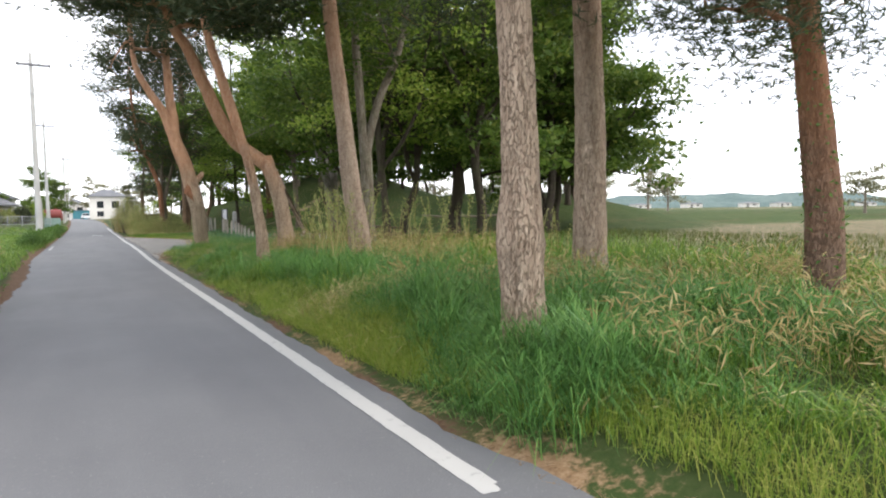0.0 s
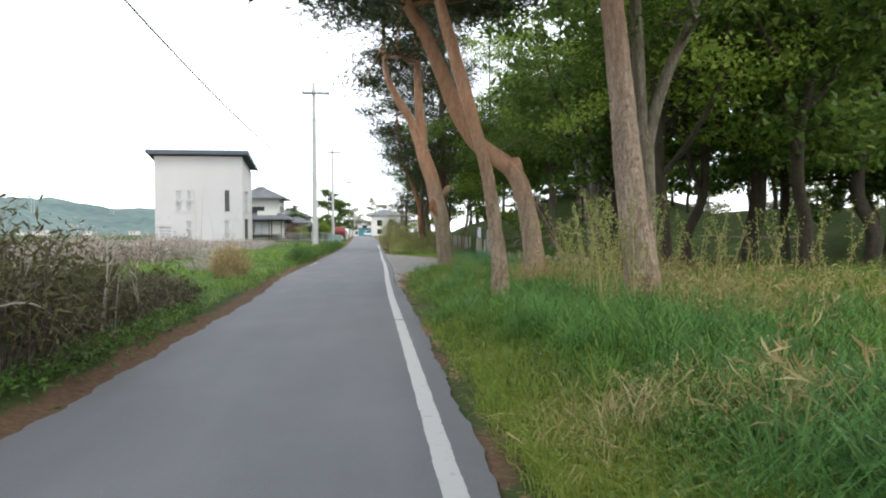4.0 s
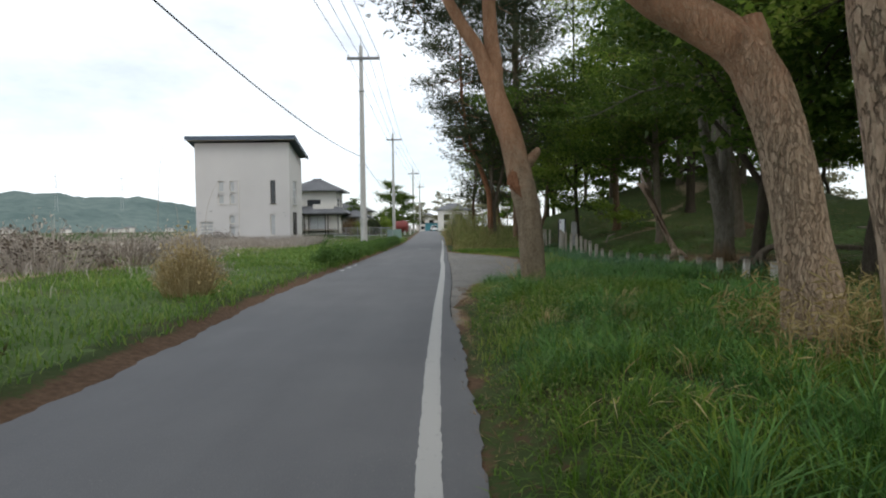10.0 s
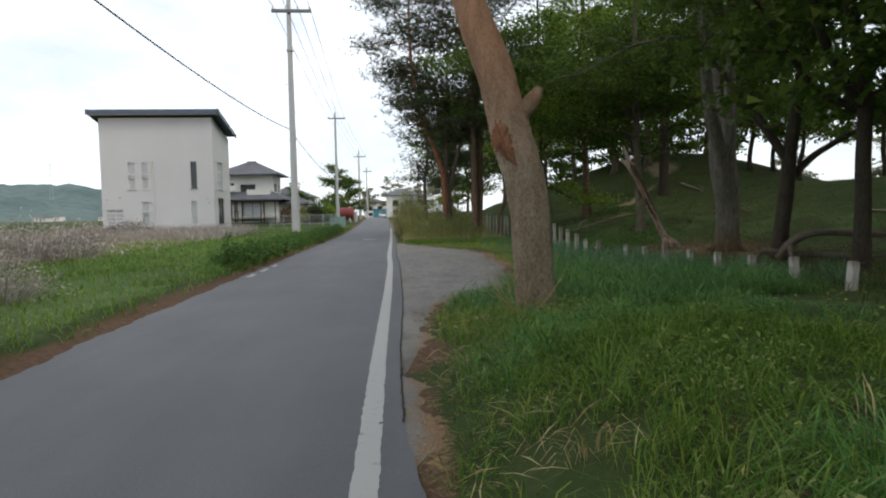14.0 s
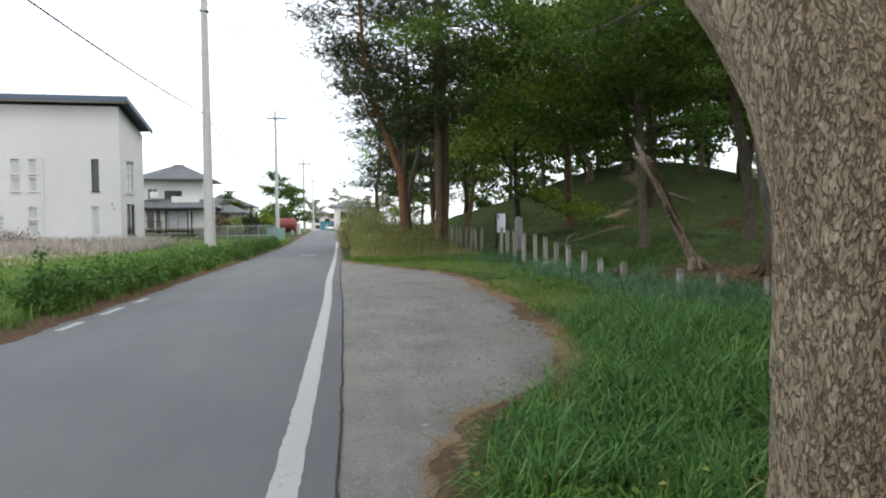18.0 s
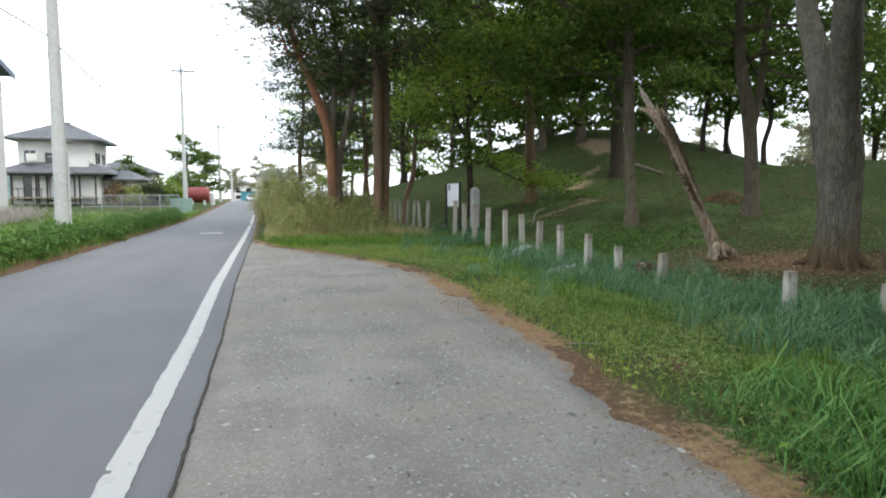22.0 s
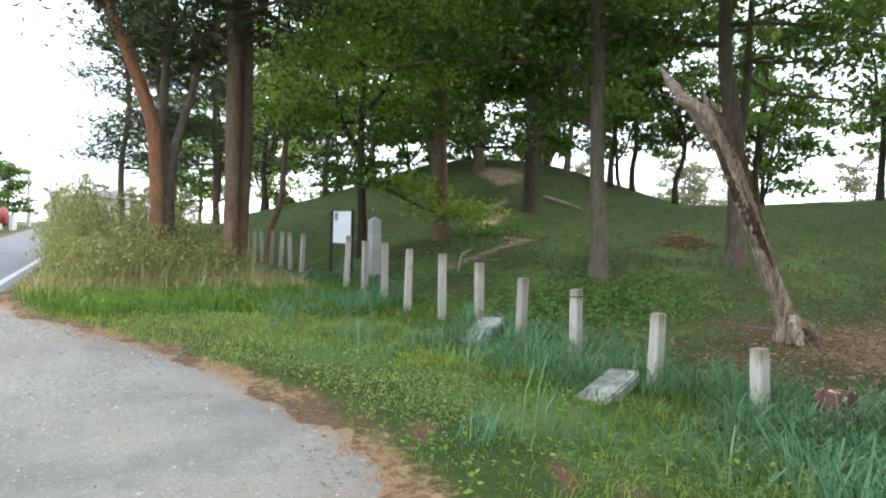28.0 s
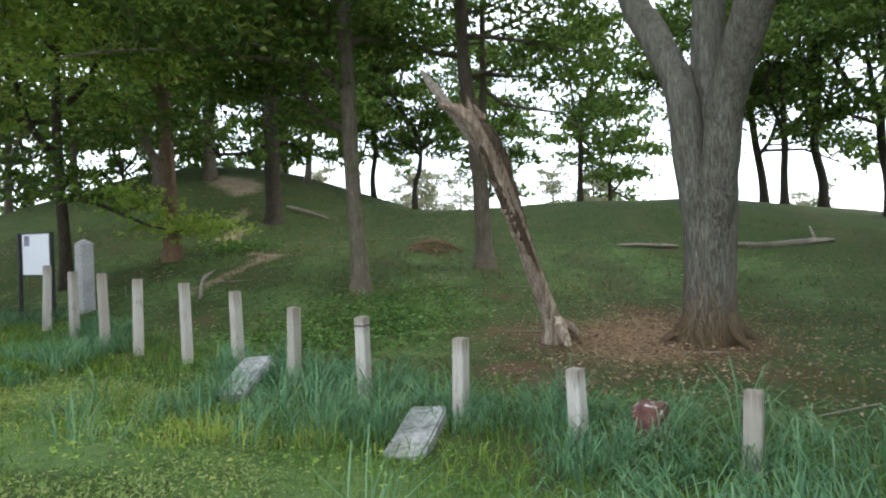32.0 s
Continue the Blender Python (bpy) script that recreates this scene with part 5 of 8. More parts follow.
grove([(28, 31.8, 0.26), (27.5, 28.3, 0.24), (33, 35.8, 0.24), (38, 40.8, 0.22), (20.6, 23.4, 0.26), (24.6, 24.4, 0.22), (29.5, 30.8, 0.24)], "oak far back in the grove", M["oak_leaf"], M["dark_bark"], 26, low=2.4, reach=4.8, n=8500, size=.27)
grove([(9.4, 58, .16), (8.2, 62, .18), (6.4, 60, .16), (4.6, 63, .16), (7.4, 67, .18)], "pine behind the shrubs with a flat dark crown", M["needles"], M["brown_bark"], 27, low=3.4, reach=2.6, n=2400, size=.24, pine=True, name="pine_tree", tall=10)
grove([(9.6, 19.4, 0.18), (10.2, 22.8, 0.17)], "young oak with a thin dark trunk in the grove", M["young_leaf"], M["dark_bark"], 28, low=3.4, reach=4.0, n=9000, size=.16, tall=12)
grove([(11.2, 53.0, .17)], "young oak with bright leaves behind the board", M["young_leaf"], M["dark_bark"], 29, low=2.0, reach=5.0, n=23000, size=.17, tall=18)

grove([(16, 88, .2), (21, 84, .2), (26, 82, .2), (31, 79, .2), (35, 74, .2), (38, 68, .2), (12, 96, .2), (43, 60, .2), (46, 52, .2)], "oak behind the mound in new leaf", M["oak_leaf"], M["dark_bark"], 30, low=1.8, reach=4.4, n=4200, size=.4)

# broken snag leaning over the leaf litter
f = (12.98, 40.0)
snag = thing("dead_tree", put(*f), "broken leaning dead tree, barkless, with a splintered top", "dead tree")
rows = rel(f, [(13.0, 40.0, -.1, .2), (12.92, 40.04, .28, .13), (12.64, 40.14, .9, .112), (12.43, 40.21, 1.4, .108), (12.21, 40.29, 1.9, .115), (12.0, 40.37, 2.4, .122), (11.84, 40.44, 2.8, .132), (11.72, 40.52, 3.08, .125), (11.62, 40.64, 3.28, .11), (11.54, 40.8, 3.42, .085), (11.49, 40.94, 3.49, .06), (11.46, 41.04, 3.5, .04)])
bulk("trunk", *tube(rows, .07, 28, .13, 5, .1, .085), M["dead_wood"], snag, True)
bulk("bark", *tube([(x + .024, y - .03, z, r * k) for (x, y, z, r), k in zip(rows[2:9], (.3, .9, .98, 1.0, 1.02, .95, .5))], .05, 24, .3, 15, 0, .12), M["snag_bark"], snag, True, "remains of dark brown bark down one side")
bulk("splinter", *tube(rel(f, [(11.9, 40.46, 2.6, .05), (11.86, 40.62, 2.9, .085), (11.82, 40.92, 3.3, .08), (11.81, 41.22, 3.68, .06), (11.8, 41.46, 3.98, .045), (11.79, 41.62, 4.2, .012)]), .06, 16, .35, 6, 0, .2), M["grey_wood"], snag, False, "grey bare splinter of the broken top")
for k, (dx, dy, h) in enumerate(((.0, .0, .34), (.08, -.06, .22), (-.06, .1, .26), (.14, -.1, .15))):
    q = (11.68 + dx, 40.6 + dy, 3.28)
    bulk("splinter", *tube(rel(f, [(*q, .05), (q[0] - .02, q[1] + .03, q[2] + h * .6, .03), (q[0] - .05, q[1] + .06, q[2] + h, .006)]), .04, 8, .4, 7 + k, 0, .2), M["dead_wood"], snag)
bulk("root", *tube(rel(f, [(13.0, 40.05, .25, .12), (13.28, 39.98, .12, .1), (13.5, 39.85, -.08, .04)]), .1, 10, .3, 8, 0, .12), M["dead_wood"], snag)
bulk("root", *tube(rel(f, [(12.9, 39.95, .25, .1), (12.72, 39.75, .06, .08), (12.6, 39.6, -.08, .03)]), .1, 10, .3, 9, 0, .12), M["dead_wood"], snag)


def fallen(name, pts, label, seed, material, forks=()):
    """A log or branch on the ground along (x, y, lift, r) rows."""
    t = thing(name, put(pts[0][0], pts[0][1]), label, "fallen wood")
    f = (pts[0][0], pts[0][1])
    bulk("stem", *tube(rel(f, [(x, y, float(land(x, y)) + h, r) for x, y, h, r in pts]), .12, 12, .3, seed, 0, .14), material, t, True)
    for k, fk in enumerate(forks):
        bulk("fork", *tube(rel(f, [(x, y, float(land(x, y)) + h, r) for x, y, h, r in fk]), .15, 7, .25, seed + 9 + k), material, t, True)
    return t


fallen("fallen_log", [(24.9, 41.2, .07, .035), (25.4, 40.7, .07, .06), (26.0, 40.0, .09, .075), (26.5, 39.2, .07, .085), (27.1, 38.4, .07, .09), (27.6, 37.7, .06, .085), (27.9, 37.3, .05, .05)], "long grey weathered log lying on the grass", 31, M["grey_wood"], [[(26.0, 40.0, .12, .06), (26.0, 40.6, .28, .03)], [(27.6, 37.8, .1, .06), (28.2, 38.0, .35, .02)]])
fallen("fallen_log", [(23.7, 43.1, .06, .025), (23.85, 42.8, .07, .045), (24.05, 42.4, .09, .055), (24.25, 42.0, .08, .06), (24.45, 41.6, .09, .055), (24.6, 41.3, .08, .03)], "short grey weathered log lying on the grass", 32, M["grey_wood"])
fallen("fallen_branch", [(22.1, 57.5, .1, .05), (22.2, 56.4, .14, .07), (22.5, 55.2, .08, .03)], "pale fallen branch on the mound's slope", 33, M["grey_wood"])
fallen("fallen_bough", [(13.5, 33.6, .05, .17), (13.55, 33.4, .35, .16), (13.75, 33.15, .7, .12), (14.2, 32.8, .86, .1), (15.0, 32.3, .84, .085), (15.9, 31.7, .74, .07), (17.0, 31.0, .6, .03)], "dark grey bough with a torn foot propped on grass", 34, M["oak_bark"], [[(13.55, 33.5, .2, .1), (14.2, 32.9, .22, .09), (15.1, 32.4, .2, .07), (15.9, 32.0, .25, .02)], [(13.5, 33.6, .2, .13), (13.2, 33.9, .3, .1), (13.1, 34.1, .1, .05)], [(13.6, 33.3, .45, .09), (13.4, 33.0, .3, .07), (13.3, 32.8, .05, .04)]])
fallen("fallen_branch", [(11.8, 47.9, .02, .04), (12.0, 48.1, .35, .035), (12.5, 48.4, .4, .03)], "crooked bare branch sticking out of the turf", 35, M["grey_wood"])
pile = thing("brush_pile", put(20.0, 47.7), "heap of cut brown branches on the grass", "brush pile")
rng = np.random.default_rng(8)
for k in range(26):
    a, b = rng.random() * 6.28, rng.random() * 6.28
    c = np.array([np.cos(a), np.sin(a)]) * rng.random() * .7
    d = np.array([np.cos(b), np.sin(b)]) * (.4 + .5 * rng.random())
    z0 = .05 + .3 * rng.random() * max(0, 1 - np.hypot(*c))
    g = lambda q: float(land(20 + q[0], 47.7 + q[1]) - land(20, 47.7))
    bulk("stick", *tube([(*(c - d), g(c - d) + .02, .025), (*c, g(c) + z0 + .05, .022), (*(c + d), g(c + d) + z0 * .6, .01)], .3, 5, .2, k), M["brown_bark"], pile)


# ---- posts, board and stones along the mound ----
def post_bm(h):
    b = box((.125, .125, h), (0, 0, h / 2), .007, .95)
    return b


POSTS = [(8.91, 36.54, .43), (8.93, 37.82, .45), (8.96, 39.04, .61), (9.02, 40.33, .74), (9.03, 41.5, .79), (9.11, 42.7, .94), (9.16, 44.0, 1.02), (9.1, 45.3, 1.06), (9.02, 46.2, 1.15), (9.09, 47.5, 1.16), (9.2, 49.0, 1.26),
         (8.87, 33.9, .44), (8.95, 32.7, .44), (8.9, 31.4, .46), (8.88, 30.1, .5), (8.86, 28.8, .52), (8.84, 27.5, .55), (8.82, 26.2, .6), (8.8, 24.9, .62), (8.78, 23.6, .64)]
POSTS += [(9.3 - .012 * k * k * .3, 53.2 + 1.25 * k, 1.25 + .02 * k) for k in range(14)]
rng = np.random.default_rng(12)
for k, (x, y, top) in enumerate(POSTS):
    z = float(land(x, y)) - .12
    p = thing("fence_post", (x, y, z), "square whitewashed concrete post, stained grey, in long grass" if k != 1 else "short square grey post with a dark stained head in grass", "post", "row of boundary posts", turn=rng.normal() * 6)
    p.matrix_basis = pose(x, y, z, rng.normal() * 1.6, rng.normal() * 2.4, rng.normal() * 6)
    part("shaft", post_bm(max(.5, top - z)), M["post"], p)
    if k == 3:
        part("band", box((.127, .127, .018), (0, 0, top - z - .09)), M["dark_frame"], p, "dark band below the head")

bz = float(land(9.75, 50.7))
board = thing("information_board", (9.72, 50.75, bz - .2), "white information board on two black steel posts", "sign board", turn=98.0)
for s in (-1, 1):
    part("leg", box((.07, .07, 2.05), (s * .62, .04, 1.02), .006), M["black_steel"], board)
part("panel", box((1.12, .035, .9), (0, 0, 1.58), .008), M["board"], board, "white enamelled panel")
part("panel_edge", joined(box((.03, .045, .94), (-.575, 0, 1.58)), box((.03, .045, .94), (.575, 0, 1.58)), box((1.18, .045, .03), (0, 0, 2.04)), box((1.18, .045, .03), (0, 0, 1.12))), M["black_steel"], board)
part("photograph", box((.2, .006, .22), (.36, .021, 1.88)), M["print"], board, "small faded dark picture")
part("photograph", box((.2, .006, .22), (-.36, -.021, 1.88)), M["print"], board, "small faded dark picture")

st = thing("stone_marker", put(10.25, 49.75, -.15), "tall pale granite marker stone with a blunt pyramid head", "stone marker", turn=8)
b = box((.3, .26, 1.62), (0, 0, .81), .02, .95)
h = bmesh.new()
bmesh.ops.create_cone(h, cap_ends=True, segments=4, radius1=.2, radius2=.03, depth=.1)
bmesh.ops.rotate(h, matrix=Matrix.Rotation(radians(45), 3, "Z"), verts=h.verts)
bmesh.ops.translate(h, vec=(0, 0, 1.665), verts=h.verts)
part("shaft", joined(b, h), M["stone"], st)


def slab(at, size, turn, tilt, seed, label):
    t = thing("stone_slab", at, label, "stone slab")
    bm = box(size, (0, 0, 0), .02)
    bmesh.ops.subdivide_edges(bm, edges=bm.edges[:], cuts=4, use_grid_fill=True)
    for v in bm.verts:
        v.co += Vector(noise.noise_vector(v.co * 3 + Vector((seed, 0, 0)))) * .01
    part("block", bm, M["slab"], t)
    t.matrix_basis = pose(*at, tilt[0], tilt[1], turn)
    return t


slab((8.3, 39.04, float(land(8.3, 39.04)) + .05), (.36, 1.05, .12), -66, (7, -5), 1, "pale lichened stone slab lying in the grass")
slab((8.55, 41.8, float(land(8.55, 41.8)) + .14), (.36, 1.15, .12), -55, (11, -3), 2, "pale narrow stone slab lying in the grass")
sb = thing("broken_stone", put(9.12, 37.3, .1), "flaking maroon stone stub patched with white", "stone")
bm = box((.27, .22, .44), (0, 0, .02), .012, .97)
bmesh.ops.subdivide_edges(bm, edges=bm.edges[:], cuts=4, use_grid_fill=True)
for v in bm.verts:
    v.co += Vector(noise.noise_vector(v.co * 9)) * .018
part("block", bm, M["stump"], sb)


# ---- buildings ----
def wall_with_holes(w, h, t, holes):
    """A wall in the xz plane from (0, 0), front at y=0, with openings (x0, x1, z0, z1) cut right through."""
    xs = sorted({0, w, *[a for q in holes for a in q[:2]]})
    zs = sorted({0, h, *[a for q in holes for a in q[2:]]})
    bm = bmesh.new()
    for i in range(len(xs) - 1):
        for j in range(len(zs) - 1):
            cx, cz = (xs[i] + xs[i + 1]) / 2, (zs[j] + zs[j + 1]) / 2
            if any(a < cx < b and c < cz < d for a, b, c, d in holes):
                continue
            r = bmesh.ops.create_cube(bm, size=1)
            bmesh.ops.scale(bm, vec=(xs[i + 1] - xs[i], t, zs[j + 1] - zs[j]), verts=r["verts"])
            bmesh.ops.translate(bm, vec=(cx, t / 2, cz), verts=r["verts"])
    bmesh.ops.remove_doubles(bm, verts=bm.verts, dist=1e-4)
    # drop the inner faces where two blocks meet
    seen = {}
    for f_ in bm.faces:
        c = f_.calc_center_median()
        seen.setdefault((round(c.x, 3), round(c.y, 3), round(c.z, 3)), []).append(f_)
    gone = [f_ for fs in seen.values() if len(fs) > 1 for f_ in fs]
    bmesh.ops.delete(bm, geom=gone, context="FACES_ONLY")
    return bm


def window(parent, m, w, h, glass, frame_m, bars=(0, 0), depth=.1):
    """A window unit: frame, sill and panes, in the plane of m (x right, z up), set back by depth."""
    wd = new("window")
    wd.parent = parent
    wd.matrix_basis = m
    fr = .05
    part("window_frame", joined(box((fr, .06, h), (fr / 2, depth, h / 2)), box((fr, .06, h), (w - fr / 2, depth, h / 2)), box((w - 2 * fr, .06, fr), (w / 2, depth, fr / 2)), box((w - 2 * fr, .06, fr), (w / 2, depth, h - fr / 2)),
         *[box((.035, .05, h - 2 * fr), (w * (i + 1) / (bars[0] + 1), depth, h / 2)) for i in range(bars[0])], *[box((w - 2 * fr, .05, .07), (w / 2, depth + .002, h * (i + 1) / (bars[1] + 1))) for i in range(bars[1])]), frame_m, wd)
    part("pane", box((w - .06, .012, h - .06), (w / 2, depth + .02, h / 2)), glass, wd)
    part("window_sill", box((w + .08, .12, .04), (w / 2, -.02, -.02), .005), frame_m, wd)
    return wd


# white building with a single-pitch roof
hx, hy, hz, hw, hd = -18.78, 62.4, float(land(-15, 63)) - .1, 7.9, 4.1
house = thing("house", (hx, hy, hz), "tall white stucco house with a single-pitch slate-blue roof", "house")
g0 = .35
up = lambda z: z - hz
holes = [(1.9, 2.38, up(4.68), up(5.58)), (1.9, 2.38, up(3.65), up(4.45)), (2.86, 3.28, up(4.68), up(5.58)), (2.86, 3.28, up(3.65), up(4.45)), (6.28, 6.71, up(3.66), up(5.6)), (2.8, 3.27, up(2.0), up(2.74)), (2.8, 3.27, up(.95), up(1.8)), (6.23, 6.67, up(1.0), up(2.76)), (.3, 1.45, up(1.1), up(2.2))]
ht = up(8.75)
part("wall", wall_with_holes(hw, ht, .18, holes), M["stucco"], house)
for k, (a, b, c, d) in enumerate(holes):
    window(house, pose(a, 0, c), b - a, d - c, M["frost"] if k not in (4,) else M["glass"], M["stucco_white"] if k != 4 else M["dark_frame"], (0, 0) if k != 8 else (1, 3))
# side wall toward the lane, its top following the roof's slope
sw = wall_with_holes(hd, ht, .18, [(.9, 2.3, up(3.62), up(5.65)), (.8, 2.4, up(1.0), up(2.95))])
for v in sw.verts:
    if v.co.z > ht - .1:
        v.co.z -= v.co.x * .24
side = part("wall", sw, M["stucco"], house)
side.matrix_basis = pose(hw, .18, 0, 0, 0, 90)
window(house, pose(hw, .18 + .9, up(3.62), 0, 0, 90), 1.4, 2.03, M["frost"], M["alu"], (1, 2))
window(house, pose(hw, .18 + .8, up(1.0), 0, 0, 90), 1.6, 1.95, M["glass"], M["dark_frame"], (1, 0))
bw = box((.18, hd, ht - .5), (.09, .18 + hd / 2, (ht - .5) / 2))
part("wall", bw, M["stucco"], house)
part("wall", box((hw, .18, ht - 1.05), (hw / 2, .18 + hd + .09, (ht - 1.05) / 2)), M["stucco"], house)
rf = box((hw + 1.1, hd + 1.2, .1), (0, 0, 0), .01)
rfo = part("roof", rf, M["roof_metal"], house)
rfo.matrix_basis = pose(hw / 2, hd / 2 + .06, ht - .24 * hd / 2 + .36, -13.5, 0, 0)
part("fascia", box((hw + 1.16, .05, .34), (hw / 2, -.58, ht + .34), .004), M["roof_metal"], house, "slate-blue metal roof edge")
sf = part("fascia", box((.05, hd + 1.2, .3), (0, 0, 0)), M["roof_metal"], house)
sf.matrix_basis = pose(hw + .58, hd / 2 + .06, ht - .24 * hd / 2 + .3, -13.5, 0, 0)
sf = part("fascia", box((.05, hd + 1.2, .3), (0, 0, 0)), M["roof_metal"], house)
sf.matrix_basis = pose(-.58, hd / 2 + .06, ht - .24 * hd / 2 + .3, -13.5, 0, 0)
part("soffit", box((hw + 1.1, .6, .03), (hw / 2, -.28, ht + .2)), M["stucco_white"], house)
part("downpipe", joined(rod(.04, .04, up(5.6), (3.62, -.06, up(5.6) / 2)), rod(.05, .05, .1, (3.62, -.06, up(5.6)))), M["stucco_white"], house)
for vx, vz in ((.35, 3.2), (1.25, 3.35), (7.4, 3.2), (7.5, 2.9)):
    part("vent_cap", rod(.06, .05, .06, (vx, -.03, up(vz) - .3), "y"), M["steel"], house)
part("plinth", box((hw + .04, .22, .4), (hw / 2, .09, .2)), M["concrete"], house)

# tiled two-storey house behind it
vx, vy = -16.6, 84.0
vz = float(land(vx, vy)) + .2
villa = thing("house", (vx, vy, vz), "two-storey white house with grey tiled hipped roofs", "house")
u2 = lambda z: z - vz


def hip(w, d, h, over, thick=.14):
    """A hipped roof over w x d with rows of tiles."""
    bm = bmesh.new()
    W, D = w / 2 + over, d / 2 + over
    r = max(.2, W - D) if W > D else .2
    low = [bm.verts.new(c) for c in ((-W, -D, 0), (W, -D, 0), (W, D, 0), (-W, D, 0))]
    top = [bm.verts.new((-r, 0, h)), bm.verts.new((r, 0, h))]
    for f_ in ((low[0], low[1], top[1], top[0]), (low[1], low[2], top[1]), (low[2], low[3], top[0], top[1]), (low[3], low[0], top[0])):
        bm.faces.new(f_)
    bm.faces.new(low[::-1])
    bmesh.ops.translate(bm, vec=(0, 0, thick), verts=bm.verts)
    eave = box((2 * W, 2 * D, thick), (0, 0, thick / 2))
    return joined(bm, eave)


def courses(roof, w, d, h, over, thick=.14):
    """Tile courses and the ridge of a hipped roof, as parts of it."""
    W, D = w / 2 + over, d / 2 + over
    r = max(.2, W - D) if W > D else .2
    part("ridge", box((2 * r + .3, .18, .16), (0, 0, h + thick), .03), M["roof_tile"], roof)
    n_ = int(h / .16)
    for k in range(1, n_):
        t = k / n_
        a, b = W + (r - W) * t, D * (1 - t)
        part("tile_course", box((2 * a, .04, .035), (0, -b, thick + h * t + .01), .008), M["roof_tile"], roof)
        part("tile_course", box((.04, 2 * b, .035), (a, 0, thick + h * t + .01), .008), M["roof_tile"], roof)
    return roof


def at(ob, *p):
    ob.matrix_basis = pose(*p)
    return ob


fw, fd = 6.4, 6.0
part("wall", wall_with_holes(fw, u2(3.35), .16, [(2.7, 4.6, u2(1.15), u2(3.15)), (.9, 1.5, u2(1.2), u2(3.1))]), M["stucco_white"], villa)
at(part("wall", wall_with_holes(fd, u2(3.35), .16, [(1.0, 3.0, u2(1.4), u2(3.0))]), M["stucco_white"], villa), fw, .16, 0, 0, 0, 90)
window(villa, pose(2.7, 0, u2(1.15)), 1.9, 2.0, M["frost"], M["dark_frame"], (1, 0), .04)
window(villa, pose(.9, 0, u2(1.2)), .6, 1.9, M["glass"], M["dark_frame"], (0, 0), .04)
window(villa, pose(fw, 1.16, u2(1.4), 0, 0, 90), 2.0, 1.6, M["glass"], M["dark_frame"], (1, 0), .04)
for c in (0.0, 1.75, 2.5, 4.8):
    part("pillar", box((.12, .08, u2(3.35)), (c + .08, -.05, u2(3.35) / 2)), M["dark_frame"], villa)
courses(at(part("roof", hip(fw, fd, 1.75, 1.0), M["roof_tile"], villa), fw / 2, fd / 2, u2(3.3)), fw, fd, 1.75, 1.0)
at(part("wall", wall_with_holes(5.4, u2(6.1) - u2(3.5), .16, [(1.9, 3.5, .8, 1.55)]), M["stucco_white"], villa), .35, .9, u2(3.5))
at(part("wall", wall_with_holes(4.4, u2(6.1) - u2(3.5), .16, [(.5, 2.2, .7, 1.7), (2.7, 4.0, .7, 1.7)]), M["stucco_white"], villa), 5.75, 1.06, u2(3.5), 0, 0, 90)
window(villa, pose(2.25, .9, u2(3.5) + .8), 1.6, .75, M["glass"], M["dark_frame"], (1, 0), .04)
window(villa, pose(5.75, 1.56, u2(3.5) + .7, 0, 0, 90), 1.7, 1.0, M["glass"], M["alu"], (1, 0), .04)
window(villa, pose(5.75, 3.76, u2(3.5) + .7, 0, 0, 90), 1.3, 1.0, M["glass"], M["alu"], (1, 0), .04)
courses(at(part("roof", hip(5.4, 4.6, 1.5, .85), M["roof_tile"], villa), 3.05, 3.2, u2(6.05)), 5.4, 4.6, 1.5, .85)
part("balcony", joined(box((2.4, .1, .62), (4.3, .1, u2(4.15)), .01), box((.1, .8, .62), (5.5, .5, u2(4.15)), .01)), M["stucco_white"], villa, "white balcony parapet over the lower roof")
part("veranda_rail", joined(*[box((.05, .05, .9), (.3 + .4 * k, -.55, .75)) for k in range(6)], box((2.2, .06, .06), (1.3, -.55, 1.2))), M["dark_frame"], villa, "dark veranda rail")
part("veranda_floor", box((fw - .4, .8, .12), (fw / 2, -.42, .5)), M["grey_wood"], villa)
for c in (.35, 2.2, 4.7, 6.2):
    part("veranda_post", box((.11, .11, u2(3.3)), (c, -.72, u2(3.3) / 2)), M["dark_frame"], villa)
part("beam", box((fw + .3, .12, .18), (fw / 2, -.72, u2(3.22))), M["dark_frame"], villa)
part("wing_wall", box((2.6, 3.6, u2(2.9)), (fw + 1.3, 3.0, u2(2.9) / 2)), M["stucco_white"], villa)
for k in range(7):
    part("wing_slat", box((.06, .05, u2(2.5)), (fw + .35 + .33 * k, 1.16, u2(2.5) / 2)), M["dark_frame"], villa)
courses(at(part("roof", hip(2.6, 3.6, .8, .6), M["roof_tile"], villa), fw + 1.3, 3.0, u2(2.85)), 2.6, 3.6, .8, .6)
window(villa, pose(.75, .9, u2(3.5) + .75), .9, 1.0, M["glass"], M["alu"], (1, 0), -.03)
part("air_conditioner", joined(box((.8, .3, .6), (1.6, .1, u2(4.6)), .02), rod(.22, .22, .02, (1.5, -.06, u2(4.6)), "y")), M["stucco_white"], villa, "white air conditioner unit on the lower roof")
part("wall", box((.16, fd, u2(3.3)), (.08, fd / 2, u2(3.3) / 2)), M["stucco_white"], villa)

# low tiled shed further along
sh = thing("shed", put(-11.5, 100), "low shed with a grey tiled roof behind shrubs", "shed")
part("wall", box((6, 5, 3.0), (0, 0, 1.5)), M["stucco_white"], sh)
courses(at(part("roof", hip(6, 5, 1.3, .6), M["roof_tile"], sh), 0, 0, 3.0), 6, 5, 1.3, .6)

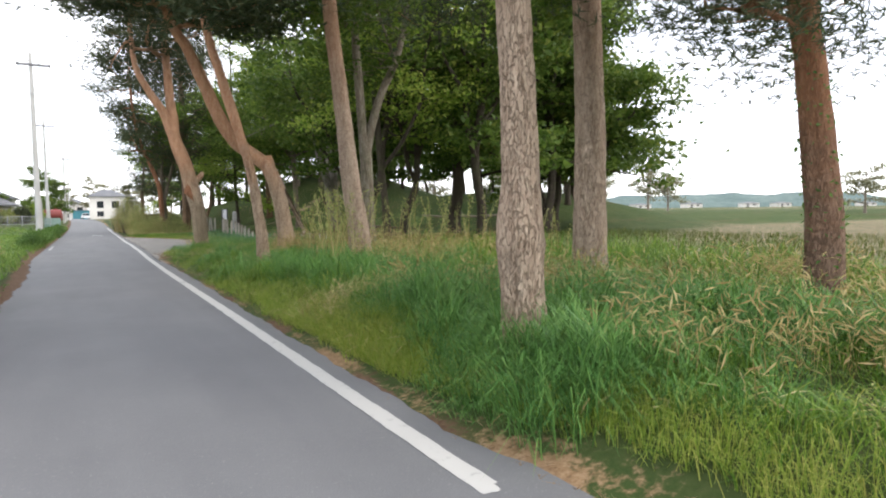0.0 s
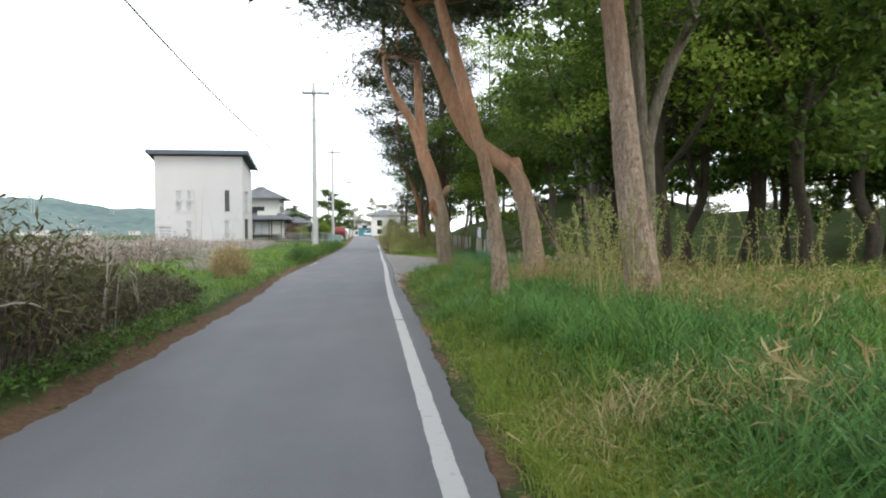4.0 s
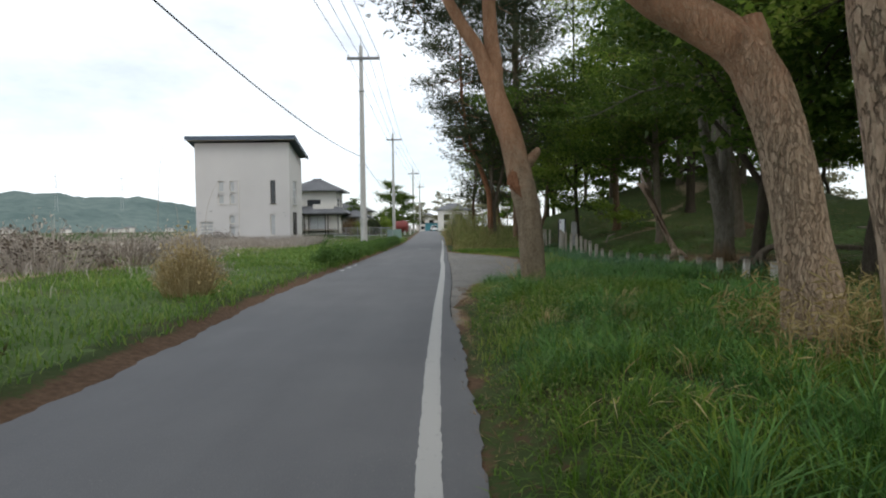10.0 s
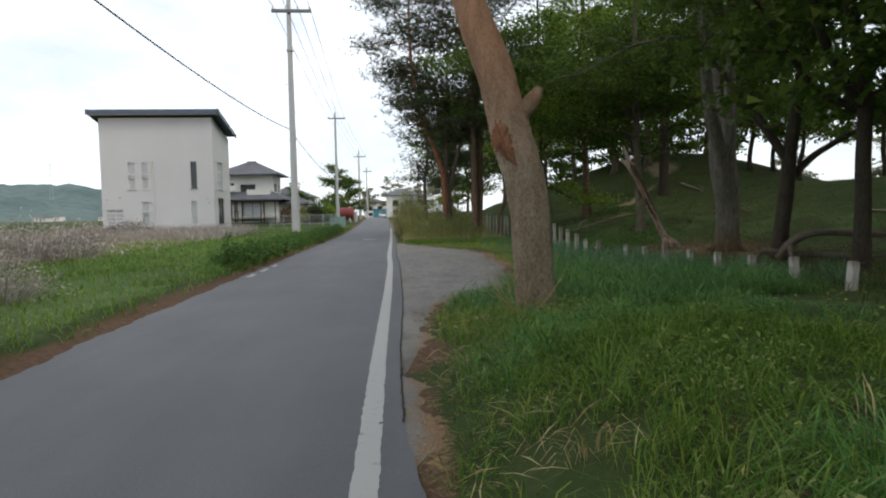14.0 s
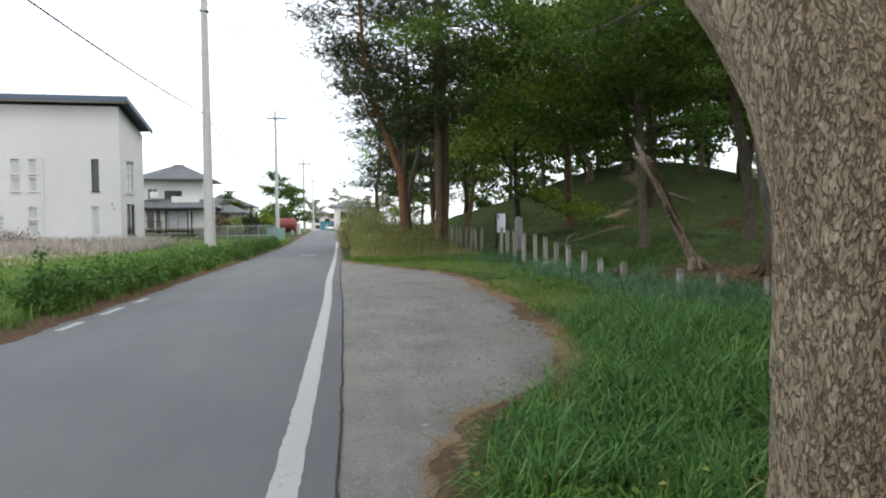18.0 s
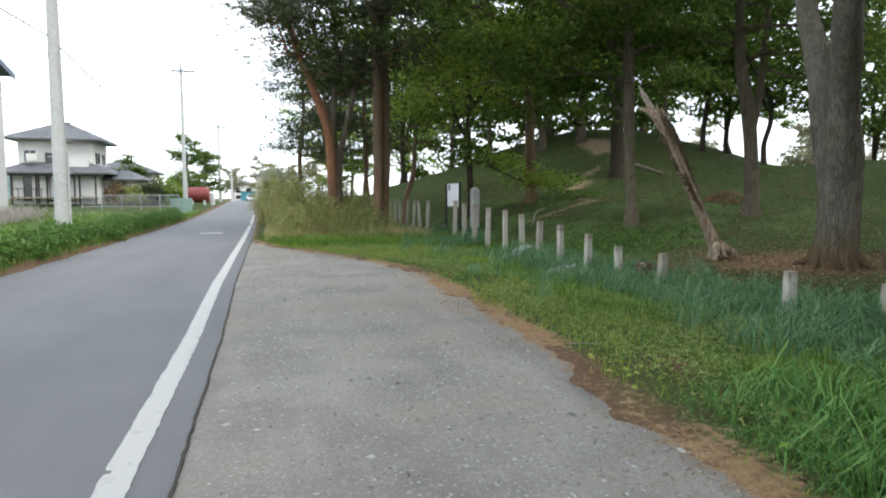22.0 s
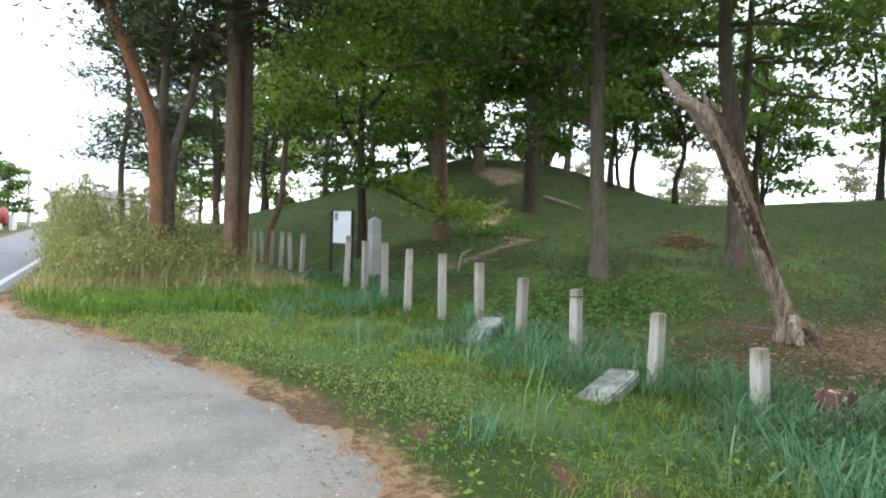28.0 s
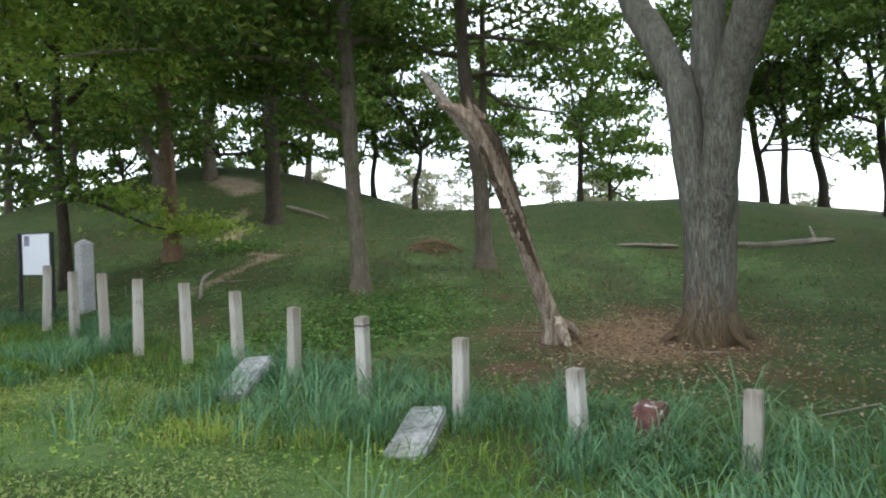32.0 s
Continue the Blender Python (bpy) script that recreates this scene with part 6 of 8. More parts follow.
# mesh fence in front of the garden
fence = thing("mesh_fence", put(-9.6, 76.0), "low grey wire mesh fence along the garden", "fence")
for k in range(6):
    part("fence_post", rod(.03, .03, 1.1, (k * 1.25, 0, .5), sides=8), M["steel"], fence)
for z in (.15, .95):
    part("rail", rod(.02, .02, 6.25, (3.1, 0, z), "x", 8), M["steel"], fence)
part("mesh", joined(*[box((.012, .008, .8), (.08 + .125 * k, 0, .55)) for k in range(49)], *[box((6.2, .008, .01), (3.1, 0, .2 + .1 * k)) for k in range(8)]), M["steel"], fence)
gp = thing("garden_screen", put(-3.2, 76.2), "green sheet panel at the end of the garden fence", "screen")
part("sheet", box((1.5, .04, 1.1), (0, 0, .55), .005), grained("pale_green_sheet", (.2, .3, .27), (.28, .38, .34), 5, 1), gp)

# red tank lying by the lane
tk = thing("storage_tank", put(-3.95, 97, 0), "faded red cylindrical tank lying on a low cradle", "tank")
bm = rod(.8, .8, 1.7, (0, 0, 1.1), "x", 32)
for s in (-1, 1):
    d = bmesh.new()
    bmesh.ops.create_uvsphere(d, u_segments=32, v_segments=12, radius=.8)
    bmesh.ops.scale(d, vec=(.35, 1, 1), verts=d.verts)
    bmesh.ops.translate(d, vec=(s * .85, 0, 1.1), verts=d.verts)
    bm = joined(bm, d)
part("vessel", bm, M["red"], tk)
for s in (-.6, .6):
    part("cradle", box((.25, 1.3, .55), (s, 0, .27), .02), M["concrete"], tk)
part("hatch", rod(.18, .18, .14, (.3, 0, 1.95)), M["red"], tk)
part("end_valve", rod(.09, .07, .12, (1.12, 0, 1.4), "x"), M["insulator"], tk)
wl = thing("garden_wall", put(-2.7, 98.5), "low pale block wall end beside a tank", "wall")
part("block", box((.25, 3.0, 1.4), (0, 0, .6), .01), M["concrete"], wl)


# ---- utility poles and wires ----
def utility_pole(x, y, top, arms=True, small=False):
    z = float(land(x, y)) - .3
    t = thing("utility_pole", (x, y, z), "tapered grey concrete utility pole with steel crossarms", "utility pole", "poles along the lane")
    H = top - z
    part("shaft", rod(.19, .1, H, (0, 0, H / 2), sides=20), M["concrete"], t)
    if arms:
        part("crossarm", box((1.9, .12, .14), (.15, -.12, H - .75), .006), M["dark_steel"], t)
        for s in (-.72, -.1, .45, 1.02):
            part("insulator", joined(rod(.045, .04, .16, (s, -.12, H - .62)), rod(.06, .06, .03, (s, -.12, H - .6))), M["insulator"], t)
        part("tip", rod(.03, .015, .7, (0, 0, H + .3), sides=8), M["steel"], t)
        part("bracket", box((.3, .3, .06), (0, 0, H - 2.6), .005), M["steel"], t)
        part("bracket", box((.26, .26, .06), (0, 0, 5.4), .005), M["steel"], t)
    for k in range(14):
        part("step_bolt", rod(.012, .012, .18, ((-1) ** k * .2, 0, 2.2 + k * .45), "x", 6), M["steel"], t)
    part("ground_wire_cover", rod(.03, .03, 2.4, (.2, -.02, 1.5), sides=8), M["concrete"], t)
    return t


utility_pole(-2.75, 47.0, 12.1)
utility_pole(-4.0, 85.8, 13.0)
utility_pole(-2.9, 114.0, 11.4)
utility_pole(-3.1, 150.0, 11.6)
utility_pole(-3.6, -14.0, 12.1)


def wire(name, a, b, sag, r, label):
    pts = [(*(np.array(a) + (np.array(b) - a) * t - np.array([0, 0, 4 * sag * t * (1 - t)])), r) for t in np.linspace(0, 1, 15)]
    t = thing(name, a, label, "cable")
    v, q, tr = tube(rel0(a, pts), 1.5, 6, 0, 0)
    bulk("line", v, q, tr, M["cable"], t, True)


def rel0(a, rows):
    return [(x - a[0], y - a[1], z - a[2], r) for x, y, z, r in rows]


for (xa, ya, za), (xb, yb, zb) in (((-3.6, -14, 12.1), (-2.75, 47, 12.1)), ((-2.75, 47, 12.1), (-4.0, 85.8, 13.0)), ((-4.0, 85.8, 13.0), (-2.9, 114, 11.4)), ((-2.9, 114, 11.4), (-3.1, 150, 11.6))):
    span = yb - ya
    for s in (-.72, -.1, .45, 1.02):
        wire("power_line", (xa + s, ya - .12, za - .53), (xb + s, yb - .12, zb - .53), .0055 * span, .013, "thin black power line between the poles")
    wire("telephone_cable", (xa - .12, ya, 10.2 if ya < 0 else 5.7), (xb - .12, yb, 5.7), .0343 * span if ya < 0 else .012 * span, .017, "thick black telephone cable between the poles")


# ---- the far end of the lane and the horizon ----
def far_house(x, y, w, d, h, label, roof=True, turn=0.0):
    t = thing("house", put(x, y, -.1), label, "house", "far houses", turn=turn)
    bm = wall_with_holes(w, h, .2, [(w * .2, w * .38, h * .5, h * .8), (w * .6, w * .8, h * .5, h * .8), (w * .2, w * .38, h * .12, h * .35)])
    bmesh.ops.translate(bm, vec=(-w / 2, -d / 2, 0), verts=bm.verts)
    part("wall", bm, M["stucco_white"], t)
    for s_ in (-1, 1):
        part("wall", box((.2, d, h), (s_ * (w / 2 - .1), .2, h / 2)), M["stucco_white"], t)
    part("wall", box((w, .2, h), (0, d / 2 + .3, h / 2)), M["stucco_white"], t)
    part("pane", box((w * .7, .05, h * .75), (0, -d / 2 + .3, h * .45)), M["glass"], t)
    at(part("roof", hip(w, d, h * .32, .5), M["roof_tile"], t), 0, 0, h)


far_house(5.2, 196, 9, 7, 6.2, "far pale house beyond the end of the lane")
far_house(-3.5, 238, 8, 7, 5, "far white house at the lane's end")
far_house(10.5, 205, 5, 5, 5.2, "far white outbuilding beyond the lane")
gt = thing("teal_shed", put(-1.2, 215), "teal sheet-metal shed at the lane's end", "shed")
part("wall", box((5, 3, 2.6), (0, 0, 1.3), .02), M["teal"], gt)
part("roof", box((5.3, 3.3, .15), (0, 0, 2.68), .01), M["roof_metal"], gt)
rng = np.random.default_rng(77)
for k in range(13):
    far_house(-165 - 26 * k - 24 * rng.random() ** 2 * 3, 430 + 260 * rng.random() + 4 * k, 6 + 8 * rng.random() ** 2, 7, 2.6 + 2.4 * rng.random(), "tiny white house far across the fields", turn=rng.random() * 40 - 20)
for k in range(7):
    far_house(285 + 40 * k, 255 + 14 * k * rng.random() - 18 * k, 10, 8, 2.0 + rng.random(), "low pale house far across the fields", turn=-45 + rng.random() * 30)


def car(x, y, turn, label):
    t = thing("car", put(x, y, .1), label, "car", turn=turn)
    body = box((1.6, 3.6, .6), (0, 0, .6), .12)
    part("body", body, M["car_white"], t)
    part("cabin", box((1.45, 2.2, .62), (0, -.1, 1.15), .1, .82), M["glass"], t)
    part("roof", box((1.15, 1.7, .06), (0, -.1, 1.48), .02), M["car_white"], t)
    for sx in (-.72, .72):
        for sy in (-1.15, 1.15):
            w = part("wheel", rod(.29, .29, .18, (sx, sy, .29), "x", 20), M["rubber"], t)
            part("rim", rod(.17, .17, .19, (sx, sy, .29), "x", 12), M["alu"], w)
    for sx in (-.55, .55):
        part("headlight", box((.3, .06, .16), (sx, -1.8, .72), .02), M["frost"], t)


car(-.3, 176, 8, "small white car far down the lane")

# wooded hills along the horizon; their haze is only the pale bluish base colour
hr = np.random.default_rng(5)
def hills(name, bearing0, bearing1, dist, height, seed, label):
    b = np.radians(np.linspace(bearing0, bearing1, 160))
    t = np.linspace(0, 1, 160)
    prof = sum(np.sin(t * f_ * 6.28 + seed * f_) / f_ ** .8 for f_ in (1.3, 2.7, 5.1, 9.7, 23, 51)) 
    prof = (prof - prof.min()) / (prof.max() - prof.min())
    fade = np.sin(np.clip(t, 0, 1) * np.pi) ** .4
    rows = []
    for k in range(9):
        u = k / 8
        d = dist + 500 * u
        z = height * (.45 + .55 * prof) * fade * np.sin(u * np.pi / 2) + hr.normal(size=160) * height * .012
        rows.append(np.stack((np.sin(b) * d, np.cos(b) * d, z - 3), -1))
    v = np.array(rows)
    i = np.arange(9 * 160).reshape(9, 160)
    q = np.stack((i[:-1, :-1], i[:-1, 1:], i[1:, 1:], i[1:, :-1]), -1).reshape(-1, 4)
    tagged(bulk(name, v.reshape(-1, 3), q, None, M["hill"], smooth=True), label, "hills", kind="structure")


hills("backdrop_hills", -75, -8, 1100, 112, 2.0, "low wooded hills beyond the fields, haze put into their colour")
hills("backdrop_hills", 38, 80, 1900, 70, 4.0, "low hills beyond the fields, haze put into their colour")
for k, (bx, by) in enumerate(((-620, 1000), (-540, 1050), (-440, 1100))):
    py = thing("pylon", put(bx, by, 35), "distant steel lattice pylon on the hills", "pylon")
    part("lattice", joined(box((.35, .35, 60), (-1.6, 0, 30), 0, 1, Matrix.Rotation(radians(1.6), 4, "Y")), box((.35, .35, 60), (1.6, 0, 30), 0, 1, Matrix.Rotation(radians(-1.6), 4, "Y")), box((9, .3, .3), (0, 0, 56)), box((8, .3, .3), (0, 0, 48)), box((6, .3, .3), (0, 0, 38))), M["steel"], py)


def far_tree(x, y, h, w, leaf, seed, label, n=2600, size=.5):
    tree("far_tree", (x, y), [(0, 0, 0, .2), (0, 0, h * .4, .16), (.2, 0, h, .04)], (h * .22, h, w), leaf, M["grey_wood"], label, seed=seed, sides=7, leaf_n=n, leaf_size=size, boughs=12, group="far trees")


PALE = "pale spring tree with thin new leaves, far off"
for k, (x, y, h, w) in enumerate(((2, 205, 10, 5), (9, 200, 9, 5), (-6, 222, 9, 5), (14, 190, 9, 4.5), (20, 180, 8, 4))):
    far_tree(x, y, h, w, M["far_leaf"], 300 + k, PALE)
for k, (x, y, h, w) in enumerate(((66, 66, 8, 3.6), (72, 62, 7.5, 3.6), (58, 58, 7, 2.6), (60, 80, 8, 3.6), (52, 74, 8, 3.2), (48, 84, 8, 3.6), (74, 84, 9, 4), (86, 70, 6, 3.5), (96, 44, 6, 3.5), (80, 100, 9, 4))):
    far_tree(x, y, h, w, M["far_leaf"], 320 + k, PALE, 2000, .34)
# garden trees by the second house
for k, (x, y, h, w, lf) in enumerate(((-6.3, 108, 7.6, 3.0, "oak_leaf"), (-4.6, 112, 6.6, 2.6, "oak_leaf"), (-10.5, 96, 4.0, 2.0, "oak_leaf"))):
    tree("garden_tree", (x, y), [(0, 0, 0, .14), (.1, 0, h * .5, .1), (.1, 0, h, .02)], (h * .06, h, w), M[lf], M["dark_bark"], "clipped garden tree with dense dark foliage", seed=340 + k, sides=8, leaf_n=5200, leaf_size=.24, boughs=16, group="garden trees")


# ---- grass, reeds, brush ----
def scatter(n, x0, x1, y0, y1, rng, keep):
    """About n points in a rectangle where keep(x, y) (0 to 1) lets them stand."""
    x, y = x0 + (x1 - x0) * rng.random(n), y0 + (y1 - y0) * rng.random(n)
    k = rng.random(n) < keep(x, y)
    x, y = x[k], y[k]
    return np.stack((x, y, land(x, y) - .02), -1)


def stuff(name, mesh, material, label, category):
    return tagged(bulk(name, *mesh, material), label, category, kind="stuff")


def patch(x, y, s, seed):
    """Slow drifting share between 0 and 1."""
    return np.clip(.5 + .7 * np.sin(x * s + seed + 1.7 * np.sin(y * s * .7 + seed)) * np.sin(y * s * .9 + seed * 2.3 + np.sin(x * s * 1.3)), 0, 1)


def tussocks(centres, per, height, width, g, spread=.07, lean=.9):
    """Tufts of arching blades that fan out from their middle, the outer ones shorter: each blade of two quads and a tip."""
    n = len(centres) * per
    away = g.normal(size=(n, 2)) * spread
    base = np.repeat(centres, per, 0)
    base[:, :2] += away
    base[:, 2] = land(base[:, 0], base[:, 1]) - .02
    tilt = np.repeat(g.normal(size=(len(centres), 2)) * spread * .8, per, 0)
    az = np.arctan2(away[:, 1] + tilt[:, 1], away[:, 0] + tilt[:, 0]) + g.normal(size=n) * .55
    out = np.stack((np.cos(az), np.sin(az), np.zeros(n)), -1)
    side = np.stack((-np.sin(az), np.cos(az), np.zeros(n)), -1)
    far = np.hypot(away[:, 0], away[:, 1]) / spread
    H = (np.repeat(np.broadcast_to(height, len(centres)), per) * (.6 + .55 * g.random(n)) * (1.15 - .22 * np.minimum(far, 2.2)) * np.repeat(.65 + .7 * g.random(len(centres)), per))[:, None]
    w = (width * (.6 + .7 * g.random(n)))[:, None]
    k = (lean * (.25 + .55 * g.random(n) + .25 * np.minimum(far, 2)))[:, None]
    z = np.array([[0, 0, 1.0]])
    p1 = base + z * H * .5 + out * H * .14 * k
    p2 = base + z * H * (.88 - .12 * k) + out * H * .44 * k
    p3 = base + z * H * np.maximum(.2, .98 - .42 * k) + out * H * .85 * k
    v = np.stack((base - side * w * .7, base + side * w * .7, p1 + side * w, p1 - side * w, p2 + side * w * .7, p2 - side * w * .7, p3), 1)
    i = np.arange(n)[:, None] * 7
    return v.reshape(-1, 3), np.vstack((i + np.array([[0, 1, 2, 3]]), i + np.array([[3, 2, 4, 5]]))), i + np.array([[5, 4, 6]])


rng = np.random.default_rng(42)
off = lambda x, y: x - lay_edge(y)
BARE = ((2.85, 19.1, 0.3, 0.34), (3.3, 17.5, 0.38, 0.3), (4.4, 19, 0.45, 0.4), (4, 16.8, 0.5, 0.45), (3.3, 15, 0.3, 0.3))
worn = lambda x, y: 1 - np.clip(sum(1.2 * np.exp(-((x - a) / c) ** 2 - ((y - b) / d) ** 2) for a, b, c, d in BARE) + np.exp(-(((x - 14.2) / 3.3) ** 2 + ((y - 38.8) / 2.2) ** 2)) * 1.2, 0, 1)
rag = lambda x, y: .14 * wobble(x, y, 1.7) + .1 * wobble(y, x, 4.3)
verge = lambda x, y: ((x > 2.22) | (y < 16)) * step01(-.02, .16, off(x, y) + (.45 + .55 * step01(24, 28, y)) * rag(x, y) - .1 * (1 - step01(8, 11, y)) - .34 * (1 - step01(1.0, 4.0, y))) * worn(x, y)

hump = lambda x, y: .5 + 1.0 * np.clip(.6 * patch(x, y, 2.6, 41) + .4 * patch(x, y, 5.5, 43), 0, 1)

# lush verge on the right
tall_from = lambda y: .22 + .5 * (1 - step01(8, 13, y))
lush = lambda x, y: step01(.36, .52, patch(x, y, .8, 4)) * step01(0, .4, off(x, y) - tall_from(y) + rag(x, y))
p = scatter(52000, 2.1, 6.0, -0.9, 27, rng, lambda x, y: verge(x, y) * (.35 + .65 * patch(x, y, 1.1, 1)) * (1 - .5 * lush(x, y)))
stuff("verge_grass", blades(p, (.07 + .22 * rng.random(len(p)) * step01(-.1, .9, off(p[:, 0], p[:, 1]) - .5 * tall_from(p[:, 1]))) * hump(p[:, 0], p[:, 1]), .0035 + .005 * rng.random(len(p)), rng, 1.5, (-.08, -.1)), M["grass"], "lush green verge grass", "grass")
p = scatter(2500, 2.4, 6.4, -0.9, 26, rng, lambda x, y: verge(x, y) * lush(x, y) * (.4 + .6 * step01(8, 3, off(x, y))))
stuff("coarse_grass", tussocks(p, 26, .4 * hump(p[:, 0], p[:, 1]) * (1 - .32 * step01(11, 16, p[:, 1])), .0043, rng, .085, 1.5), M["grass_blue"], "tall arching tufts of coarse blue-green grass", "grass")
p = scatter(1500, 2.3, 5.6, -0.9, 26, rng, lambda x, y: verge(x, y) * step01(-.1, .3, off(x, y) - tall_from(y) + rag(x, y)))
stuff("coarse_grass", tussocks(p, 22, .32 * hump(p[:, 0], p[:, 1]) * (1 - .3 * step01(11, 16, p[:, 1])), .0042, rng, .075, 1.6), M["grass"], "arching tufts of green grass", "grass")
p = scatter(52000, 2.1, 4.4, -0.9, 27, rng, lambda x, y: verge(x, y) * np.exp(-((off(x, y) - .6) / .5) ** 2) * step01(.3, .6, patch(x, y, .7, 7)))
stuff("young_grass", blades(p, (.07 + .15 * rng.random(len(p))) * hump(p[:, 0], p[:, 1]), .0025 + .0025 * rng.random(len(p)), rng, .6), M["grass_light"], "fine yellow-green young grass", "grass")

p = scatter(46000, 2.1, 3.6, -0.2, 12, rng, lambda x, y: verge(x, y) * np.exp(-((off(x, y) - .4) / .42) ** 2) * (.35 + .65 * step01(.3, .6, patch(x, y, 1.0, 21))))
stuff("young_grass", blades(p, .1 + .16 * rng.random(len(p)), .002 + .0025 * rng.random(len(p)), rng, 1.0), M["grass_light"], "soft yellow-green grass beside the lane", "grass")
p = scatter(9000, 2.3, 5.5, -0.2, 26, rng, lambda x, y: verge(x, y) * step01(.55, .8, patch(x, y, 1.6, 31)))
p[:, 2] += .05 + .1 * rng.random(len(p))
stuff("fallen_straw", leaves(p, .22, rng, .75, .05, .035), M["straw"], "bent dry straw lying in the green verge", "straw")

p = np.array([put(x + dx, y + dy, -.02) for x, y, dx, dy in ((3, 17.75, 0, 0), (3.02, 17.7, 0.07, 0.05), (3.76, 17.9, 0, 0), (3.7, 18, 0.12, 0.1), (3.85, 17.7, 0.05, 0), (4.3, 19, 0, 0), (2.9, 19.2, 0, 0), (4.2, 14.8, 0, 0), (4.6, 13.4, 0, 0), (3.6, 15.2, 0, 0))])
stuff("straw_tufts", tussocks(p, 26, .3, .0035, rng, .06, 1.7), M["straw"], "pale tufts of dead straw on bare spots of the verge", "straw")

p = scatter(34000, 2.3, 4.2, 3.4, 7.8, rng, lambda x, y: np.exp(-((x - 2.62 - .2 * wobble(y, x, 1.4)) / .42) ** 2 - ((y - 5.0) / 1.2) ** 2))
stuff("young_grass", blades(p, .1 + .2 * rng.random(len(p)), .003 + .003 * rng.random(len(p)), rng, .9), M["grass_light"], "bright yellow-green patch of soft grass in the verge", "grass")

p = scatter(1150, 2.4, 5.6, 1.6, 6.3, rng, lambda x, y: step01(-.1, .25, x - 2.5 - .34 * (y - 3.5) + .3 * rag(x, y)) * step01(6.3, 5.7, y + .5 * rag(x, y)) * worn(x, y))
stuff("coarse_grass", tussocks(p, 26, .42 * hump(p[:, 0], p[:, 1]), .0042, rng, .09, 1.4), M["grass_blue"], "dense clump of tall blue-green grass beside a pine", "grass")
p = scatter(800, 2.9, 6.8, 7.6, 12.6, rng, lambda x, y: step01(.5, .9, off(x, y)) * step01(.3, .55, patch(x, y, .9, 57)))
stuff("coarse_grass", tussocks(p, 24, .36 * hump(p[:, 0], p[:, 1]), .0042, rng, .09, 1.4), M["grass_blue"], "blue-green grass tufts before the grove", "grass")
p = scatter(110, 2.5, 4.1, 6.0, 7.6, rng, lambda x, y: np.exp(-((y - 6.6 - .9 * np.clip(2.8 - x, 0, 1)) / .3) ** 2))
stuff("straw_tufts", tussocks(p, 20, .36, .0034, rng, .09, 1.7), M["straw"], "row of bent dead straw tufts in the green verge", "straw")

# round the lay-by up to the posts
near_post = lambda x, y: np.exp(-((x - 8.6) / 1.5) ** 2)
p = scatter(50000, 2.3, 11, 26, 50, rng, lambda x, y: verge(x, y) * worn(x, y) * (.12 + .88 * step01(6.0, 8.2, x + .8 * wobble(x, y, .9))) * (1 - step01(9.6, 10.8, x + .4 * wobble(x, y))))
stuff("meadow_grass", blades(p, (.06 + .12 * rng.random(len(p))) * (1 + .6 * near_post(p[:, 0], p[:, 1])), .0035 + .0035 * rng.random(len(p)), rng, .8), M["grass"], "green meadow grass round the posts", "grass")
p = scatter(2600, 5.4, 10.4, 26, 51, rng, lambda x, y: 1.0 * near_post(x, y) * step01(.2, .55, patch(x, y, .8, 3)) * (1 - step01(9.6, 10.4, x)))
stuff("coarse_grass", tussocks(p, 24, .4 * hump(p[:, 0], p[:, 1]), .005, rng, .08, 1.3), M["grass_post"], "arching blue-green grass tufts between the posts", "grass")
p = scatter(1500, 2.9, 8.2, 24.6, 31, rng, lambda x, y: step01(.1, .4, off(x, y) + .6 * rag(x, y)) * (1 - .5 * step01(29, 31, y)))
stuff("coarse_grass", tussocks(p, 20, .33 * hump(p[:, 0], p[:, 1]), .0052, rng, .085, 1.5), M["grass_blue"], "lush arching grass at the near end of the gravel", "grass")
p = scatter(1500, 3.6, 7.2, 27, 36, rng, lambda x, y: step01(.6, 1.2, off(x, y)) * step01(.3, .6, patch(x, y, .9, 11)))
stuff("coarse_grass", tussocks(p, 11, .27, .004, rng, .06, 1.0), M["grass"], "green grass tufts beside the gravel", "grass")
p = scatter(80000, 2.3, 9.0, 27, 48, rng, lambda x, y: verge(x, y) * step01(.1, .4, patch(x, y, .55, 9)) * (1 - .85 * step01(7.0, 8.6, x)))
stuff("young_grass", blades(p, .03 + .09 * rng.random(len(p)), .003 + .003 * rng.random(len(p)), rng, .7), M["grass_light"], "short yellow-green grass beside the gravel", "grass")
p = scatter(9000, 2.6, 8.4, 1, 47, rng, lambda x, y: verge(x, y) * step01(.5, .8, patch(x, y, 1.4, 13)))
p[:, 2] += .05 + .12 * rng.random(len(p))
stuff("clover", leaves(p, .045, rng, .8, .1, .8), M["grass_light"], "low round-leaved clover in the grass", "ground plants")

p = scatter(40000, 3.0, 8.4, 27, 42, rng, lambda x, y: step01(.05, .3, off(x, y) + rag(x, y)) * (1 - .75 * step01(.55, .9, wobble(x, y, 3.1)) * (y > 30)))
stuff("short_turf", blades(p, .03 + .07 * rng.random(len(p)), .002 + .0025 * rng.random(len(p)), rng, 1.1), M["grass"], "short thin turf beside the gravel", "grass")
